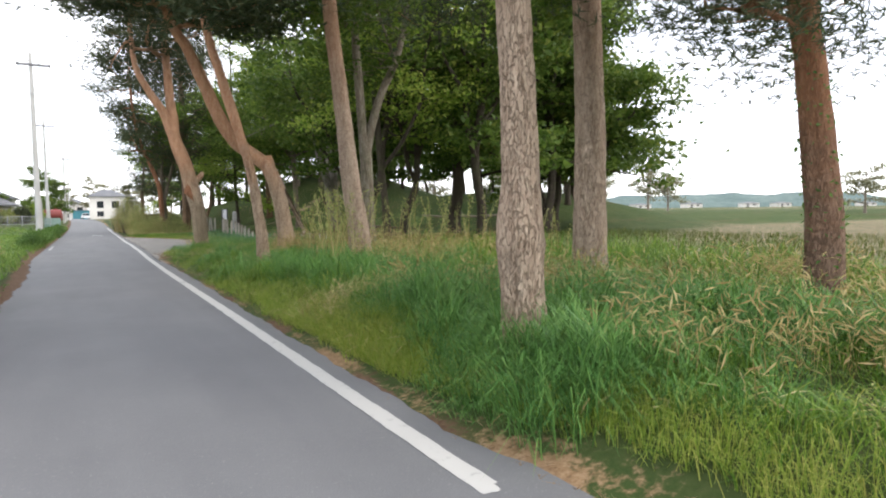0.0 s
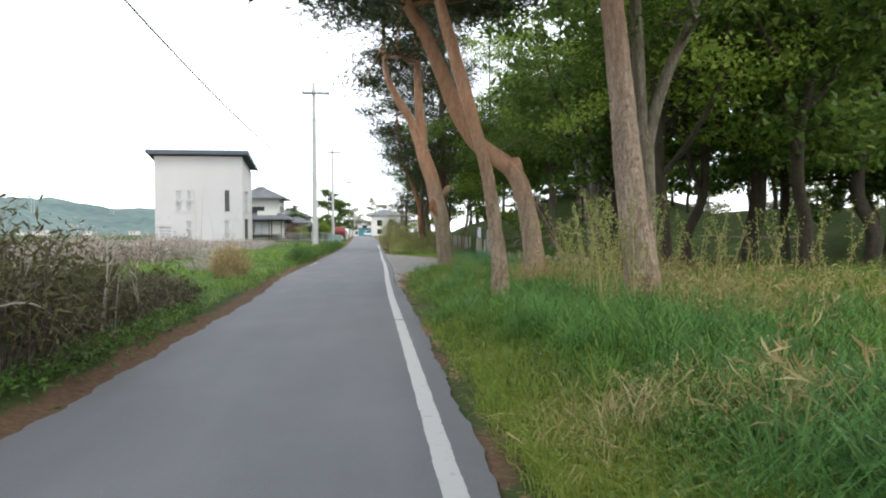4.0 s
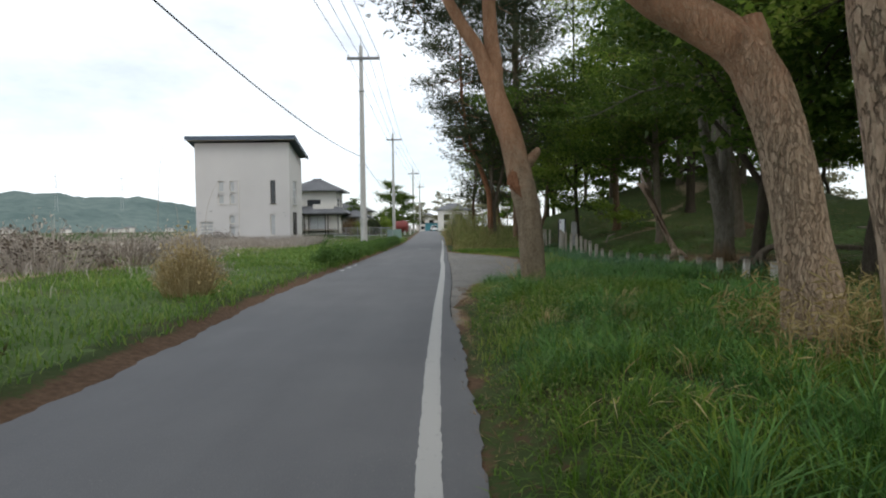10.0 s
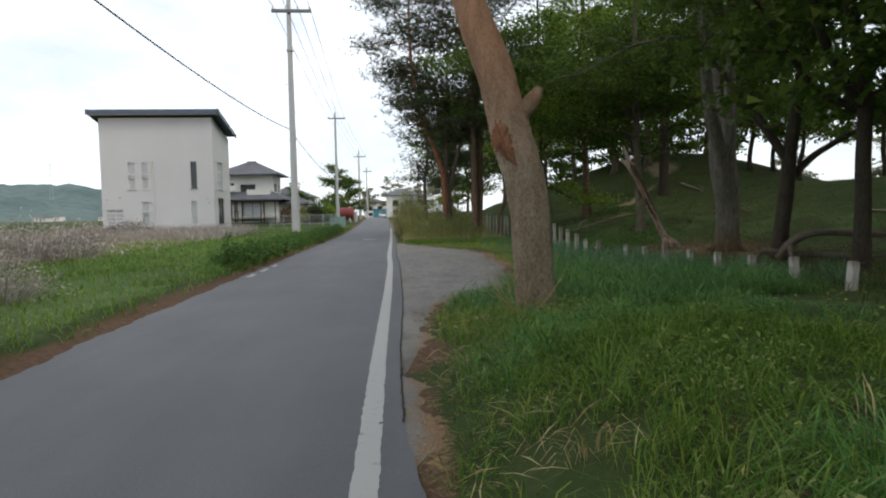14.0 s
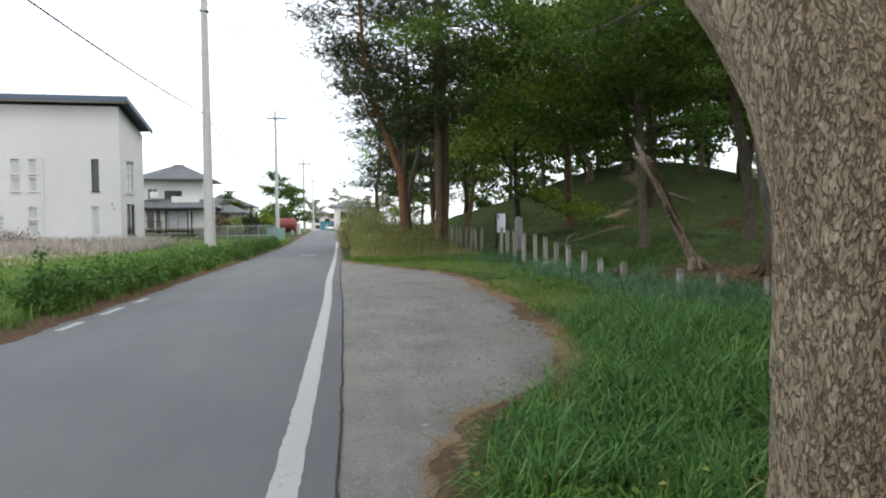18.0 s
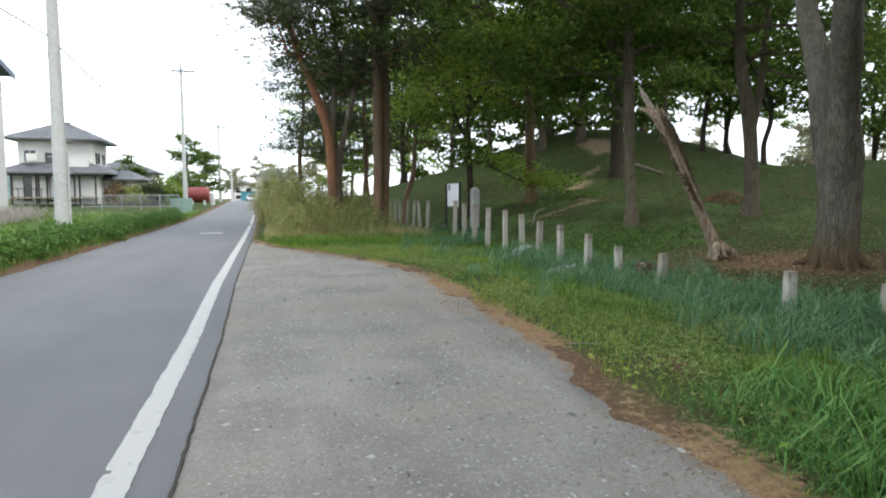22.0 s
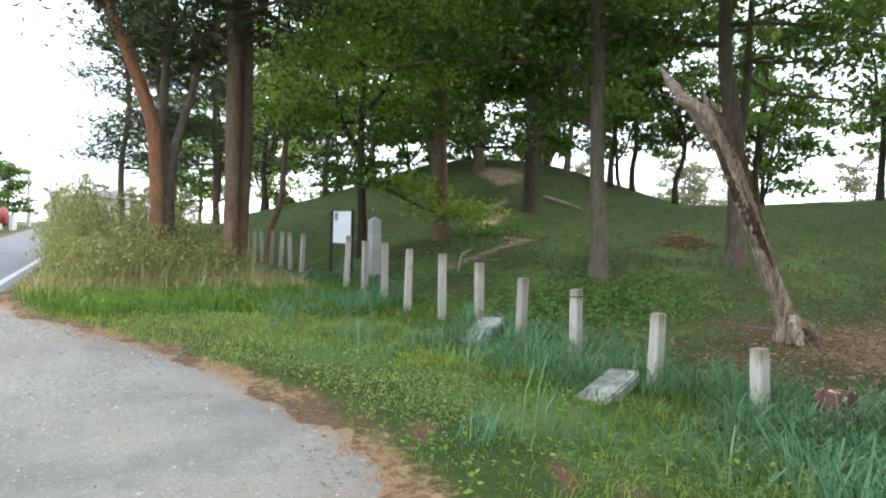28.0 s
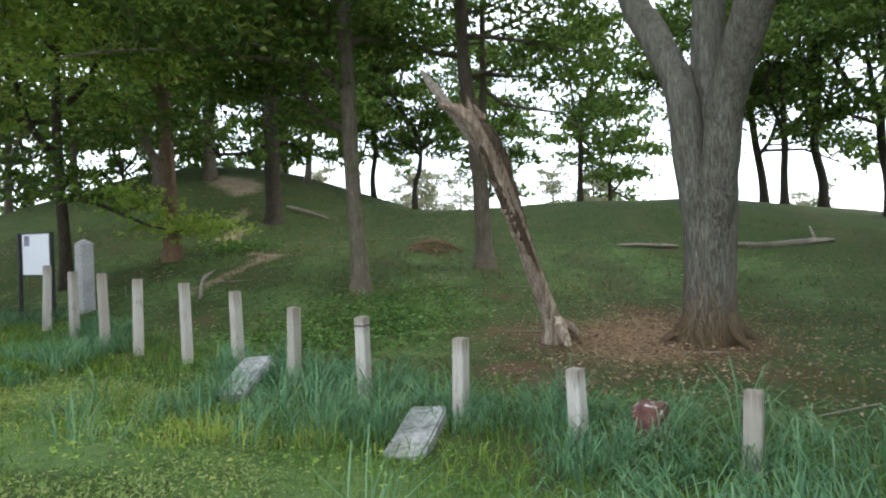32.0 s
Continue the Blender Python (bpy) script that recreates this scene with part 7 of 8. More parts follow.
# soft low herbs in rounded yellow-green cushions
p = scatter(110000, 3.2, 8.4, 27, 45, rng, lambda x, y: step01(.15, .5, off(x, y) + rag(x, y)) * (.12 + .88 * step01(.35, .65, patch(x, y, .9, 17))) * (1 - .8 * step01(7.4, 8.2, x)))
p[:, 2] += .02 + .24 * rng.random(len(p)) * step01(.2, .9, patch(p[:, 0], p[:, 1], .9, 17)) * (.6 + .4 * wobble(p[:, 0], p[:, 1], 4.0))
stuff("soft_herbs", leaves(p, .036, rng, .35, .2, .42), M["herb"], "soft low yellow-green herbs beside the gravel", "ground plants")
p = scatter(24000, 2.4, 4.6, -0.2, 25, rng, lambda x, y: verge(x, y) * step01(.5, .8, patch(x, y, 1.2, 23)) * step01(2.6, 1.2, off(x, y)))
p[:, 2] += .06 + .32 * rng.random(len(p)) * step01(.5, .9, patch(p[:, 0], p[:, 1], 1.2, 23))
stuff("soft_herbs", leaves(p, .034, rng, .35, .2, .4), M["herb"], "soft yellow-green herbs in the verge", "ground plants")

p = scatter(900, 2.4, 6.6, 26, 47, rng, lambda x, y: np.exp(-((off(x, y) - .22) / .2) ** 2) * step01(.5, .75, patch(x, y, 1.9, 71)))
stuff("edge_tufts", tussocks(p, 8, .11 * hump(p[:, 0], p[:, 1]), .003, rng, .06, 1.2), M["grass_light"], "small grass tufts creeping over the gravel's edge", "grass")
p = scatter(1700, 4.2, 8.2, 28, 45, rng, lambda x, y: step01(.6, 1.1, off(x, y)) * step01(.45, .7, patch(x, y, 1.3, 73)))
stuff("soft_tufts", tussocks(p, 10, .2 * hump(p[:, 0], p[:, 1]), .0034, rng, .09, 1.2), M["grass_light"], "soft bright green grass tufts before the posts", "grass")

# thin turf on the mound
p = scatter(32000, 9.5, 30, 30, 70, rng, lambda x, y: worn(x, y) * step01(9.5, 10.8, x) * (1 - .85 * cover(x, y)[1]) * np.clip(1.35 - np.hypot(x - 12, y - 45) / 40, .2, 1))
stuff("thin_turf", blades(p, .06 + .1 * rng.random(len(p)), .006 + .006 * rng.random(len(p)), rng, 1.0), M["grass_short"], "thin short turf on the mound", "grass")
p = scatter(1300, 5.2, 11, -.9, 14, rng, lambda x, y: .25 + .75 * patch(x, y, .7, 19))
stuff("coarse_grass", tussocks(p, 16, .42 * hump(p[:, 0], p[:, 1]), .0065, rng, .12, 1.4), M["grass"], "rough green grass tufts between the pines", "grass")
p = scatter(22000, 6, 22, 4, 30, rng, lambda x, y: step01(6.0, 8.0, x) * (.3 + .7 * patch(x, y, .5, 2)))
stuff("grove_grass", blades(p, .12 + .22 * rng.random(len(p)), .007 + .006 * rng.random(len(p)), rng, .7), M["grass_short"], "rough grass under the grove", "grass")

p = scatter(1500, 10, 26, 32, 62, rng, lambda x, y: worn(x, y) * (1 - cover(x, y)[1]) * step01(.6, .85, patch(x, y, 1.1, 51)))
stuff("grass_tufts", tussocks(p, 9, .2 * hump(p[:, 0], p[:, 1]), .006, rng, .1, 1.3), M["grass_short"], "scattered rough grass tufts on the mound", "grass")
p = scatter(16000, 9.5, 26, 31, 62, rng, lambda x, y: .25 + .75 * step01(.55, .8, patch(x, y, .9, 53)))
p[:, 2] += .04
stuff("leaf_litter", leaves(p, .06, rng, .8, .4), M["litter"], "brown fallen leaves strewn over the mound", "leaf litter")
g = np.random.default_rng(61)
p = scatter(90, 10, 22, 34, 56, g, lambda x, y: .5 + 0 * x)
for k, (x, y, z) in enumerate(p):
    a, r = g.random() * 6.28, .2 + .35 * g.random()
    ends = [(x + np.cos(a) * r * s, y + np.sin(a) * r * s) for s in (-1, .1, 1)]
    o = np.array([x, y, float(land(x, y))])
    twig = thing("fallen_twig", o, "thin grey fallen twig lying on the mound", "twig", "fallen twigs")
    bulk("stem", *tube([(u - x, w - y, float(land(u, w)) - o[2] + .03, .008 * (1.2 - .3 * i)) for i, (u, w) in enumerate(ends)], .12, 5, .2, k), M["grey_wood"], twig, True)

# broad-leaved ground plants below the ivy-grown oak
p = scatter(9000, 10, 15, 41.5, 46.5, rng, lambda x, y: np.exp(-(((x - 12.4) / 1.9) ** 2 + ((y - 43.6) / 1.5) ** 2)))
p[:, 2] += .06 + .12 * rng.random(len(p))
stuff("ground_ivy", leaves(p, .1, rng, .75), M["ivy"], "low broad-leaved green ground plants", "ground plants")
p = scatter(2600, 14, 17.5, 50.2, 53.5, rng, lambda x, y: np.exp(-(((x - 15.4) / .9) ** 2 + ((y - 51.6) / .8) ** 2)))
p[:, 2] += .08 + .22 * rng.random(len(p))
stuff("ground_ivy", leaves(p, .12, rng, .6), M["ivy"], "tuft of broad-leaved plants beside the footpath", "ground plants")
p = scatter(20000, 9, 20, 35, 43, rng, lambda x, y: np.exp(-(((x - 14.2) / 3.0) ** 2 + ((y - 38.8) / 1.9) ** 2)))
p[:, 2] += .03
stuff("leaf_litter", leaves(p, .06, rng, .8, .4), M["litter"], "brown fallen leaves under the dead tree", "leaf litter")
p = scatter(12000, 2.0, 6.5, -.2, 48, rng, lambda x, y: np.exp(-((off(x, y) - .1) / .22) ** 2))
p[:, 2] += .03
v, q, t = tufts(p, .07, rng, 4, .002)
stuff("needle_litter", (v, q, t), M["litter"], "rust-brown pine needles along the edge", "needle litter")

p = scatter(42000, 2.2, 5.6, 15, 48, rng, lambda x, y: np.exp(-((off(x, y) + .25) / .35) ** 2) * step01(.3, .7, patch(x, y, 1.7, 15)))
p[:, 2] = np.maximum(lay_z(p[:, 0], p[:, 1]), land(p[:, 0], p[:, 1])) + .006
stuff("needle_litter", tufts(p, .05, rng, 3, .0018), M["litter"], "pine needles drifted over the gravel", "needle litter")

# stones of the lay-by
oct_v = np.array([(1, 0, 0), (-1, 0, 0), (0, 1, 0), (0, -1, 0), (0, 0, 1), (0, 0, -1)], float)
oct_t = np.array([(0, 2, 4), (2, 1, 4), (1, 3, 4), (3, 0, 4), (2, 0, 5), (1, 2, 5), (3, 1, 5), (0, 3, 5)])
M["loose_stone"] = leafy("loose_stone", [(.1, (.12, .114, .104)), (.5, (.25, .24, .225)), (.9, (.42, .41, .39))], 0, .9)


def stones(n, lo, spread, power, keep, label):
    p = scatter(n, 2.3, 5.4, 19, 47, rng, keep)
    p[:, 2] = lay_z(p[:, 0], p[:, 1]) + .001
    sz = (lo + spread * rng.random(len(p)) ** power)[:, None, None] * (np.array([1, 1, .6]) * (.7 + .6 * rng.random((len(p), 1, 3))))
    sv = p[:, None, :] + oct_v[None] * sz * (1 + .25 * rng.normal(size=(len(p), 6, 1)))
    stuff("loose_stones", (sv.reshape(-1, 3), None, (np.arange(len(p))[:, None, None] * 6 + oct_t[None]).reshape(-1, 3)), M["loose_stone"], label, "stones")


stones(34000, .004, .010, 2, lambda x, y: (off(x, y) < -.2) * step01(.3, .75, patch(x, y, .8, 5)), "fine loose grey stones on the gravel")
stones(2600, .009, .02, 4, lambda x, y: (off(x, y) < -.1) * (.3 + .7 * patch(x, y, 1.3, 5)), "scattered larger grey stones on the gravel")
stones(5200, .007, .011, 2, lambda x, y: step01(-.15, -.5, off(x, y)) * np.exp(-((x - 3.6 - .35 * np.sin(y * .8)) / .55) ** 2) * step01(.25, .6, patch(x, y, 1.1, 77)), "band of coarser loose stones along the gravel")

# left verge and fields
p = scatter(56000, -9.5, -1.7, 8, 66, rng, lambda x, y: step01(.12, .34, (left_x(y) - x) + .1 * wobble(x, y, 2.3)) * (.4 + .6 * patch(x, y, .8, 6)) * (1 - .8 * step01(5.5, 7.5, (left_x(y) - x) + wobble(x, y, .6))) * (1 - .5 * step01(30, 60, y)))
stuff("verge_grass", blades(p, .08 + .16 * rng.random(len(p)), .009 + .009 * rng.random(len(p)), rng, .8), M["grass_field"], "green grass along the field side of the lane", "grass")
p = scatter(22000, -3.0, -1.75, 31, 78, rng, lambda x, y: np.exp(-(((left_x(y) - x) - .55) / .3) ** 2) * (.35 + .65 * patch(x, y, 1.6, 2)))
stuff("tall_verge_grass", blades(p, .14 + .2 * rng.random(len(p)), .007 + .006 * rng.random(len(p)), rng, .8), M["grass_field"], "dense knee-high grass along the lane", "grass")
p = scatter(26000, -24, -3.5, 24, 66, rng, lambda x, y: (.25 + .75 * patch(x, y, .4, 8)) * step01(2.2, 4, (left_x(y) - x)))
stuff("field_grass", blades(p, .1 + .16 * rng.random(len(p)), .012 + .01 * rng.random(len(p)), rng, .7), M["grass_field"], "patchy green grass in the fallow field", "grass")
p = scatter(36000, -60, -5, 8, 66, rng, lambda x, y: step01(3.5, 8, (left_x(y) - x) + 2 * wobble(x, y, .3)) * (.15 + .85 * patch(x, y, .35, 12)))
stuff("withered_weeds", blades(p, .15 + .45 * rng.random(len(p)) ** 2, .008 + .012 * rng.random(len(p)), rng, 1.0), M["weeds"], "withered grey-brown weeds over the fallow field", "weeds")
p = scatter(14000, -20, -8, 55, 63.5, rng, lambda x, y: .5 + .5 * patch(x, y, .8, 1))
stuff("dry_grass", blades(p, .3 + .55 * rng.random(len(p)), .008 + .008 * rng.random(len(p)), rng, .5), M["weeds"], "tall dry grass before the white house", "grass")


def clump(name, x, y, n, r, h, w, material, label, lean=.7, seed=0):
    g = np.random.default_rng(seed)
    a, d = g.random(n) * 6.28, r * np.sqrt(g.random(n)) 
    px, py = x + np.cos(a) * d, y + np.sin(a) * d
    pz = land(px, py) - .02
    return stuff(name, blades(np.stack((px, py, pz), -1), h * (.5 + .6 * g.random(n)), w * (.5 + g.random(n)), g, lean), material, label, "reeds")


clump("dry_reeds", -4.4, 14.4, 300, .9, .6, .005, M["weeds"], "low clump of dry weeds by the lane", .8, 2)


# dry bamboo grass and shrub shoots among the pines
def bamboo(region, n, seed, label):
    g = np.random.default_rng(seed)
    x0, x1, y0, y1 = region
    b = scatter(n, x0, x1, y0, y1, g, lambda x, y: np.exp(-((x - (x0 + x1) / 2) / (x1 - x0) * 2.2) ** 2 - ((y - (y0 + y1) / 2) / (y1 - y0) * 2.2) ** 2))
    h = .28 + .4 * g.random(len(b))
    stems = blades(b, h, np.full(len(b), .004), g, .3)
    k = np.repeat(np.arange(len(b)), 9)
    c = b[k] + np.stack((g.normal(size=len(k)) * .09, g.normal(size=len(k)) * .09, h[k] * (.25 + .8 * g.random(len(k)))), -1)
    stuff("dry_bamboo_grass", merge((stems, leaves(c, .12, g, .3, .1, .1))), M["bamboo_straw"], label, "bamboo grass")


bamboo((3.7, 5.6, 3.2, 5.6), 620, 1, "dry yellow bamboo grass at the pine's foot")
bamboo((5.0, 8.4, 1.2, 4), 420, 2, "dry yellow bamboo grass at the grove's edge")
bamboo((4.2, 6.6, 9.2, 11.8), 330, 3, "dry yellow bamboo grass between the pines")
bamboo((3.0, 3.9, 5.2, 6.4), 90, 4, "dry bent straw in the green verge")
bamboo((3.1, 4.3, 0.8, 2.4), 130, 7, "dry bent straw in the verge by the first pine")
bamboo((3.9, 5.2, -0.4, 1.4), 150, 8, "dry straw patch in the green verge")
bamboo((4.6, 6.2, 8.2, 10.2), 120, 9, "pale dry bamboo grass between the pines")
bamboo((4.7, 8.6, 12.2, 16.6), 420, 10, "yellow dry bamboo grass among the pines of the grove's edge")
bamboo((4.2, 6.0, 14, 16.6), 420, 5, "dry bamboo grass round the bent pine")
bamboo((6.2, 8.6, 8.2, 11.4), 300, 6, "dry bamboo grass behind the verge")


def shoots(region, n, h, seed, label, material=None):
    """Upright leafy shoots of a shrub."""
    g = np.random.default_rng(seed)
    x0, x1, y0, y1 = region
    pieces, cs = [], []
    for k in range(n):
        x, y = x0 + (x1 - x0) * g.random(), y0 + (y1 - y0) * g.random()
        z, H = float(land(x, y)), h * (.55 + .6 * g.random())
        lean = g.normal(size=2) * .2 * H
        rows = [(x, y, z - .05, .0075), (x + lean[0] * .4, y + lean[1] * .4, z + H * .5, .0055), (x + lean[0], y + lean[1], z + H, .002)]
        pieces.append(tube(rows, .3, 5, 0, k))
        c = resample(rows, .03)
        c = c[c[:, 2] > z + H * .35, :3]
        cs.append(np.repeat(c, 2, 0) + g.normal(size=(len(c) * 2, 3)) * .028)
    t = new("shrub")
    t.matrix_basis = pose((x0 + x1) / 2, (y0 + y1) / 2, float(land((x0 + x1) / 2, (y0 + y1) / 2)))
    tagged(t, label, "shrub", "shrubs of the verge")
    o = np.array([(x0 + x1) / 2, (y0 + y1) / 2, float(land((x0 + x1) / 2, (y0 + y1) / 2))])
    v, q, tr = merge(pieces)
    bulk("stem_tangle", v - o, q, tr, M["bamboo_straw"], t)
    v, q, tr = leaves(np.vstack(cs), .045, g, .3)
    bulk("foliage", v - o, q, tr, material or M["shrub_leaf"], t)


shoots((4.1, 4.9, 10.4, 11.7), 20, 1.6, 1, "thicket of yellow-green upright shoots before a pine")
shoots((5.6, 7.0, 11.8, 13.8), 18, 1.6, 2, "thicket of yellow-green upright shoots in dry grass")
shoots((6.8, 8.6, 10.8, 12.8), 16, 1.3, 3, "yellow-green shrub shoots behind a pine")
shoots((4.6, 6.0, 12.2, 14.2), 24, 1.5, 4, "yellow-green leafy shoots by the pines")
shoots((7.5, 9.2, 8.2, 9.8), 9, 1.0, 5, "yellow-green arching shoots in dry grass")


def bush(name, centre, radii, n_leaf, size, material, label, seed, twigs=60, twig_m=None, flat=.35, twig_r=.008, narrow=.55):
    """A rounded thicket: many thin arching stems and a loose uneven skin of leaves."""
    g = np.random.default_rng(seed)
    x, y = centre
    z = float(land(x, y))
    t = thing(name, (x, y, z), label, "bush")
    pieces, tips = [], []
    for k in range(twigs):
        a, rr = g.random() * 6.28, np.sqrt(g.random())
        el = g.random() ** .6
        s = np.array([np.cos(a) * radii[0] * rr * .6, np.sin(a) * radii[1] * rr * .6])
        s = np.append(s, float(land(x + s[0], y + s[1])) - z - .03)
        e = np.array([np.cos(a) * radii[0] * rr * (.8 + .4 * g.random()), np.sin(a) * radii[1] * rr * (.8 + .4 * g.random()), radii[2] * np.sqrt(max(.05, 1 - rr ** 2)) * (.55 + .6 * g.random())])
        m = (s + e) / 2 + np.array([0, 0, radii[2] * .25]) + g.normal(size=3) * .12
        pieces.append(tube([(*s, twig_r), (*m, twig_r * .7), (*e, twig_r * .25)], .6, 3, .1, k))
        c = resample([(*s, 0), (*m, 0), (*e, 0)], .1)[:, :3]
        tips.append(c[len(c) // 3:])
    bulk("stem_tangle", *merge(pieces), twig_m or M["twigs"], t)
    tp = np.vstack(tips)
    c = tp[g.integers(0, len(tp), n_leaf)] + g.normal(size=(n_leaf, 3)) * np.array([radii[0], radii[1], radii[2]]) * .07
    c[:, 2] = np.maximum(c[:, 2], land(c[:, 0] + x, c[:, 1] + y) - z + .02)
    bulk("foliage", *leaves(c, size, g, flat, .15, narrow), material, t)


for k, (x, y, rx, ry_, h, nl) in enumerate(((-2.9, 3.8, 1.5, 1.7, 1.5, 5200), (-2.7, 6.6, 1.45, 1.7, 1.65, 5600), (-2.55, 9.4, 1.3, 1.5, 1.6, 5000), (-5.2, 6.3, 1.8, 2.4, 1.5, 3000), (-4.9, 10.4, 1.8, 1.9, 1.3, 2400), (-2.6, 11.7, 1, 1.3, 1, 2400), (-2.5, 14.2, 0.75, 1.4, 0.65, 1000), (-3.1, 15.7, 1, 1.4, 0.6, 900))):
    bush("bramble_bush", (x, y), (rx, ry_, h), nl, .13, M["bramble_leaf"], "dark tangled bramble bush with narrow withered leaves beside the lane", 60 + k, 330, M["twigs"], .2, .007, .2)
p = scatter(12000, -2.5, -1.2, .8, 14, rng, lambda x, y: np.exp(-((x - left_x(y) + .5) / .22) ** 2) * (.3 + .7 * patch(x, y, 1.4, 3)))
p[:, 2] += .03 + .2 * rng.random(len(p))
stuff("bramble_undergrowth", leaves(p, .07, rng, .6), M["ivy"], "low dark green leaves under the brambles", "ground plants")
for k, (x, y, rx, ry_, h) in enumerate(((3.6, 49.6, .9, 1.2, .9), (4.7, 51.8, 1.8, 2.2, 1.9), (3.5, 53, 1.2, 2.4, 2.0), (3.4, 57, 1.3, 2.8, 2.5), (5.4, 56, 1.8, 2.4, 2.2), (5.9, 49.6, 1.1, .9, .8), (2.9, 62, 1.3, 3, 2.8), (6.6, 53, 1.2, 1.6, 1.3), (4.5, 49.9, 1.3, 1.2, 1.2))):
    bush("shrub_bush", (x, y), (rx, ry_, h * 1.2), 3000, .085, M["shrub_leaf"], "yellow-green shrub thicket at the end of the gravel", 80 + k, 300, M["twigs"] if k % 2 else M["straw"], .3, .008)
for k, (x, y, rx, ry_, h, lf) in enumerate(((-7.2, 92, 1.6, 1.6, 2.7, "oak_leaf"), (-9.2, 85.2, 1.3, 1.0, 2.2, "litter"), (-7.9, 84.6, 1.2, .9, 1.7, "shrub_leaf"), (-6.6, 85.2, 1.3, 1.0, 1.9, "needles"), (-5.4, 103, 1.6, 1.8, 3.6, "oak_leaf"), (-8.6, 88, 1.6, 1.3, 2.7, "bramble_leaf"), (-5.4, 88.5, 1.1, 1.1, 2.3, "young_leaf"))):
    bush("garden_bush", (x, y), (rx, ry_, h), 2200, .22, M[lf], "dense rounded garden bush by the tiled house", 140 + k, 70, M["twigs"], .4, .012)
HEAPS = np.random.default_rng(17)
for k in range(34):
    y = 21 + 42 * HEAPS.random()
    x = -8.5 - 3.0 * HEAPS.random() - (y - 10) * .75 * HEAPS.random()
    size = .7 + .6 * HEAPS.random()
    bush("weed_heap", (x, y), (2.0 * size, 1.4 * size, (1.0 + .55 * HEAPS.random()) * size), 520, .13, M["weeds"] if k % 3 else M["twigs"], "tangled heap of withered grey-brown weeds in the field", 100 + k, 110, M["weeds"] if k % 4 else M["grey_wood"], .4, .016)

HEDGE = np.random.default_rng(23)
for k in range(36):
    y = 32.5 + .95 * k
    bush("verge_weed_clump", (-2.25 - .2 * HEDGE.random(), y + .3 * HEDGE.random()), (.42 + .2 * HEDGE.random(), .7 + .25 * HEDGE.random(), .4 + .24 * HEDGE.random()), 950, .085, M["ivy"], "rounded clump of lush green weeds along the lane", 400 + k, 34, M["grass"], .3, .006)
bush("dry_shrub", (-3.2, 23.1), (.75, .6, 1.25), 900, .07, M["straw"], "rounded pale bush of fine dry stalks beside the lane", 171, 420, M["straw"], .1, .006)
bush("dry_shrub", (-4.6, 26.6), (1.3, .9, .8), 700, .07, M["weeds"], "low grey bush of dead stalks in the field", 172, 260, M["weeds"], .1, .007)

# long pale canes arching out of the brambles
g = np.random.default_rng(9)
for k in range(64):
    x, y = -2.6 + .45 * g.normal(), 2.3 + 9.5 * g.random()
    z = float(land(x, y))
    t_ = thing("bramble_cane", (x, y, z), "long pale arching bramble cane without leaves", "bramble", "bare bramble canes")
    d = np.array([.25 + .75 * g.random(), g.normal() * 1.0]) * (.6 + .6 * g.random())
    d[0] = min(d[0], -1.85 - x + .25) if x < -1.7 else .2
    h = .35 + 1.0 * g.random()
    bulk("cane", *tube([(0, 0, -.05, .011), (d[0] * .25, d[1] * .2, h * .75, .01), (d[0] * .6 + .06 * g.normal(), d[1] * .6, h, .008), (d[0], d[1], h * (.35 + .5 * g.random()), .003)], .12, 5, .14, k), M["grey_wood"] if k % 2 else M["weeds"], t_)

# reeds and tall dry grass through the thicket
p = scatter(3600, 2.5, 7.2, 47.6, 60, g, lambda x, y: step01(2.4, 3.2, x) * (.3 + .7 * patch(x, y, 1.2, 5)))
stuff("tall_reeds", blades(p, .6 + 1.5 * g.random(len(p)) * step01(47.4, 51, p[:, 1]), .005 + .007 * g.random(len(p)), g, .35), M["shrub_leaf"], "tall pale yellow-green reeds in the thicket", "reeds")
p = scatter(3000, 2.6, 8.0, 47.2, 51.5, g, lambda x, y: .4 + .6 * patch(x, y, 1.5, 8))
stuff("dry_grass", blades(p, .25 + .4 * g.random(len(p)), .004 + .005 * g.random(len(p)), g, .8), M["straw"], "dry straw round the foot of the thicket", "grass")
p = scatter(12000, 2.4, 8.4, 44.5, 48.8, g, lambda x, y: step01(.1, .5, off(x, y)))
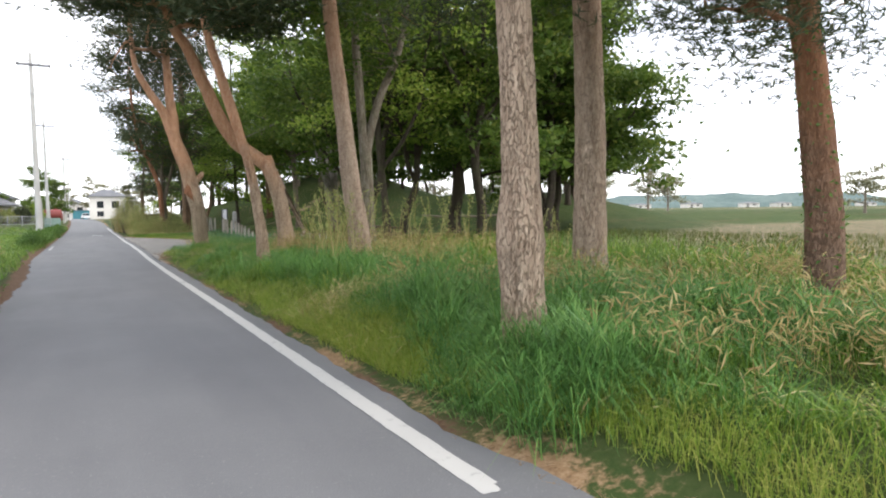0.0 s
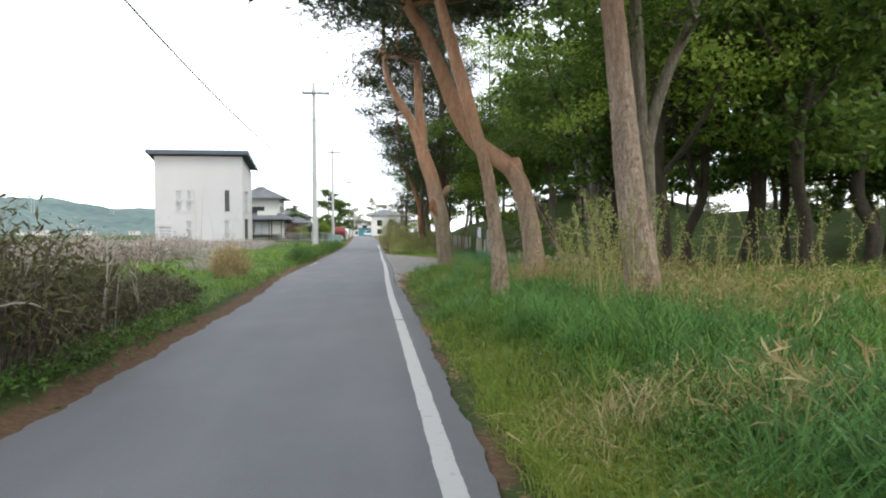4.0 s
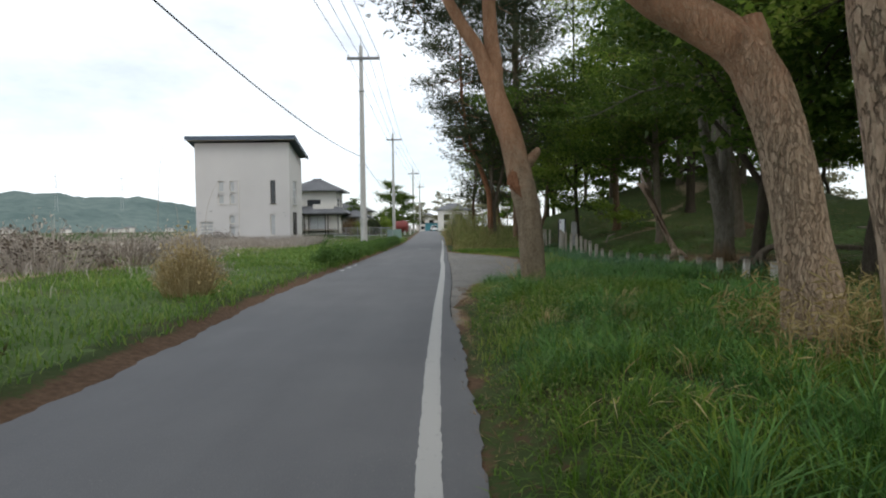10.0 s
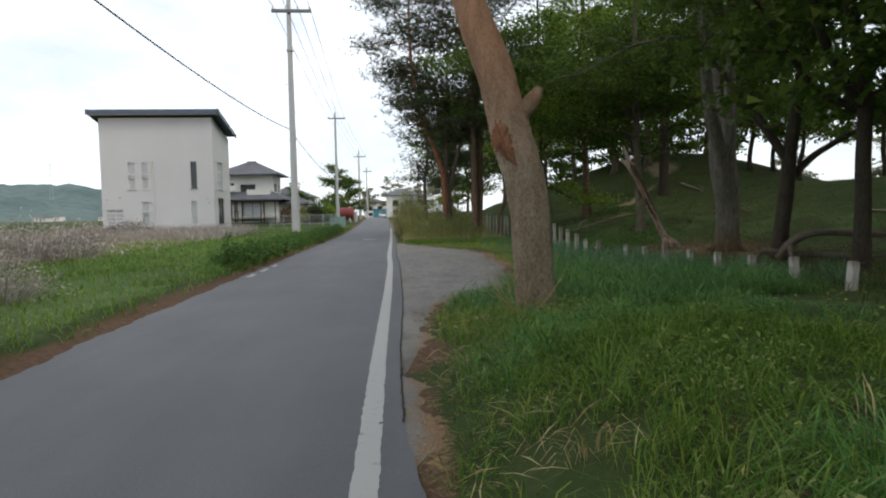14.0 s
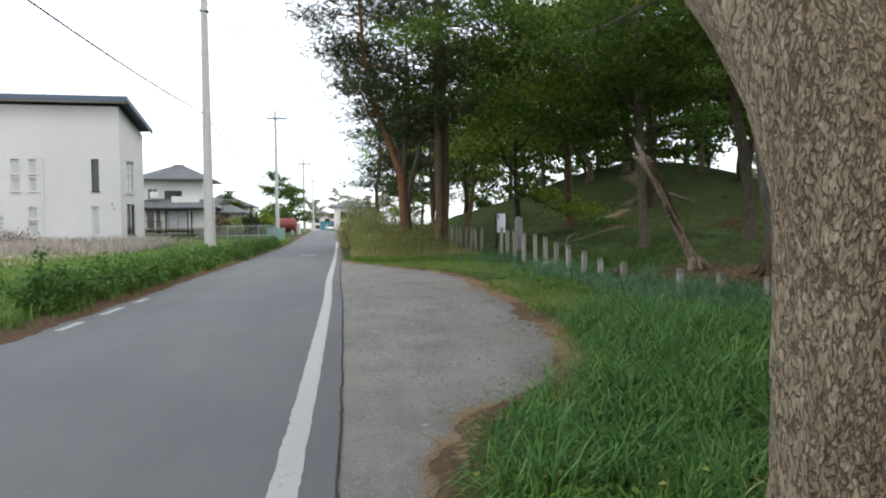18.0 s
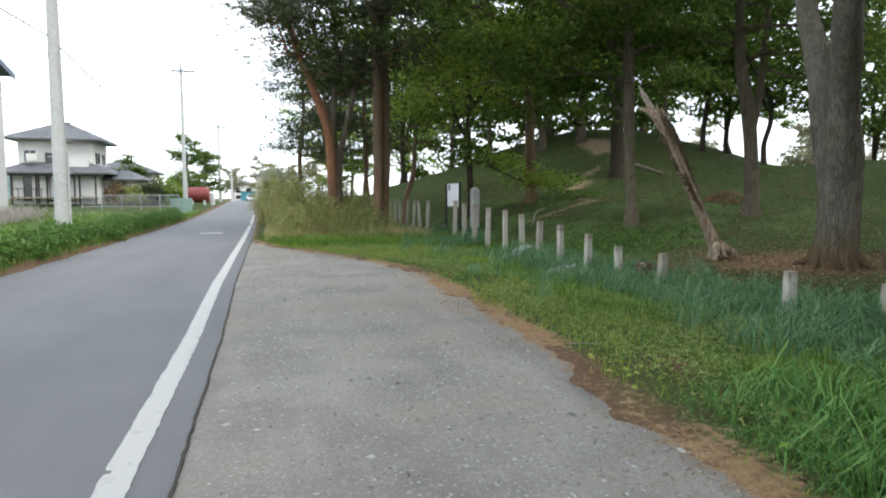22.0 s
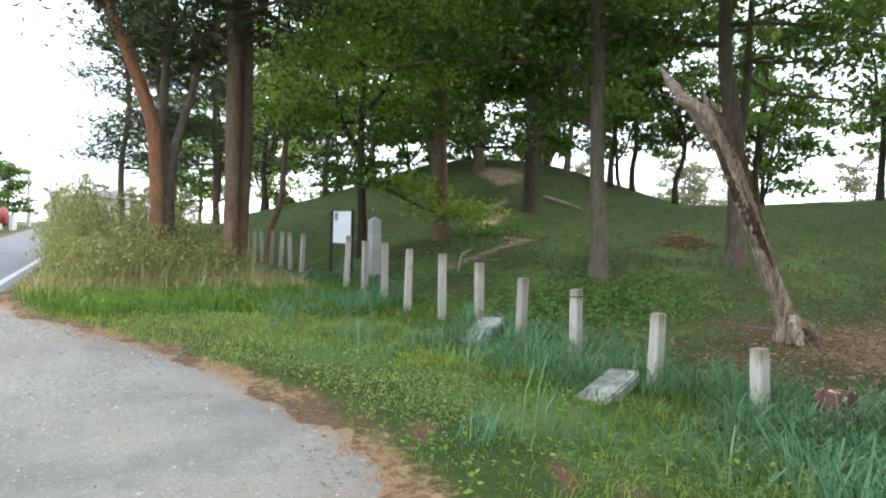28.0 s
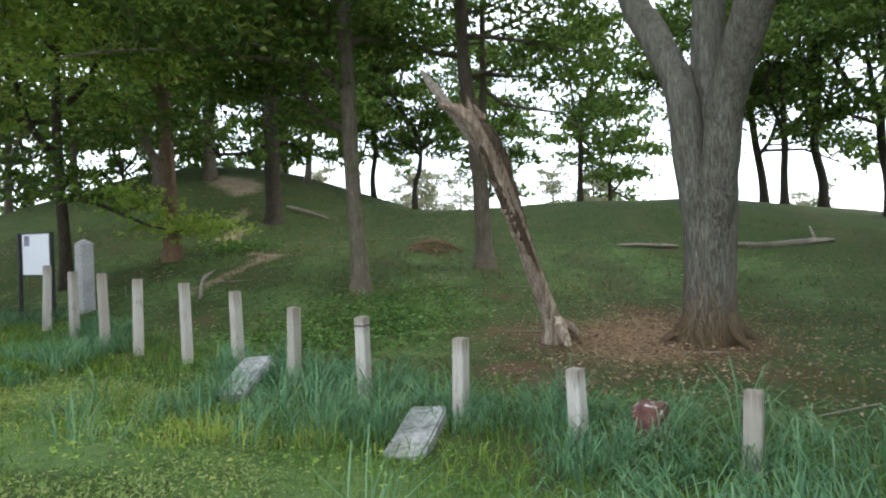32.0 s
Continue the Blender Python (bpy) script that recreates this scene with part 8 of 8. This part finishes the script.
stuff("tall_verge_grass", blades(p, .16 + .2 * g.random(len(p)), .005 + .004 * g.random(len(p)), g, .8), M["grass"], "fresh green grass before the thicket", "grass")

# bare pale stalks at the foot of the leaning pine
g = np.random.default_rng(3)
stk = thing("dry_stalks", put(3.52, 23.62), "pale dry branching stalks before the leaning pine", "dry plant")
for k in range(9):
    a = g.random() * 6.28
    e = np.array([np.cos(a) * .62, np.sin(a) * .35, .38 + .4 * g.random()])
    m = e * .5 + g.normal(size=3) * .04
    fork = [tube([(0, 0, -.05, .005), (*m, .004), (*e, .0015)], .08, 5, .1, k)]
    for u in (.45, .62, .78, .9):
        p = e * u + (m - e * .5) * (1 - abs(2 * u - 1))
        q = p + np.array([g.normal() * .14, g.normal() * .1, .04 + .16 * g.random()]) * (1.2 - .5 * u)
        fork.append(tube([(*p, .0025), (*((p + q) / 2 + g.normal(size=3) * .015), .002), (*q, .001)], .08, 4, .1, k))
    bulk("stalk", *merge(fork), M["straw"], stk)

# a pale stick on the gravel and tall dead weeds beside the lane
WEEDS = ((-4.5, 24.6, 3.2, 0.15, 0.1), (-3.6, 24.7, 2.5, 0.5, 0.1), (-4.1, 25, 2.2, -0.3, 0.2))
stick = thing("stick", put(5.32, 32.7, .02), "short pale bare stick lying at the gravel's edge", "stick")
bulk("stem", *tube([(-.14, .05, .01, .004), (-.02, .01, .02, .006), (.14, -.05, .012, .005)], .05, 6, .15, 3), M["grey_wood"], stick, True)
for k, (x, y, h, lx_, ly_) in enumerate(WEEDS):
    w_ = thing("dead_weed", put(x, y), "tall thin bare stem of a dead weed", "dry plant", "tall dead weeds")
    bulk("stem", *tube([(0, 0, -.05, .007), (lx_ * .2, ly_ * .2, h * .45, .006), (lx_ * .5, ly_ * .5, h * .8, .004), (lx_, ly_, h, .0015)], .15, 5, .1, k), M["weeds"], w_)
    for j in range(4):
        u = .4 + .14 * j
        p = np.array([lx_ * u * u, ly_ * u * u, h * u])
        bulk("side_twig", *spike(p, p + np.array([.22 * (-1) ** j, .1, .22]) * (1.1 - u), .003), M["weeds"], w_)
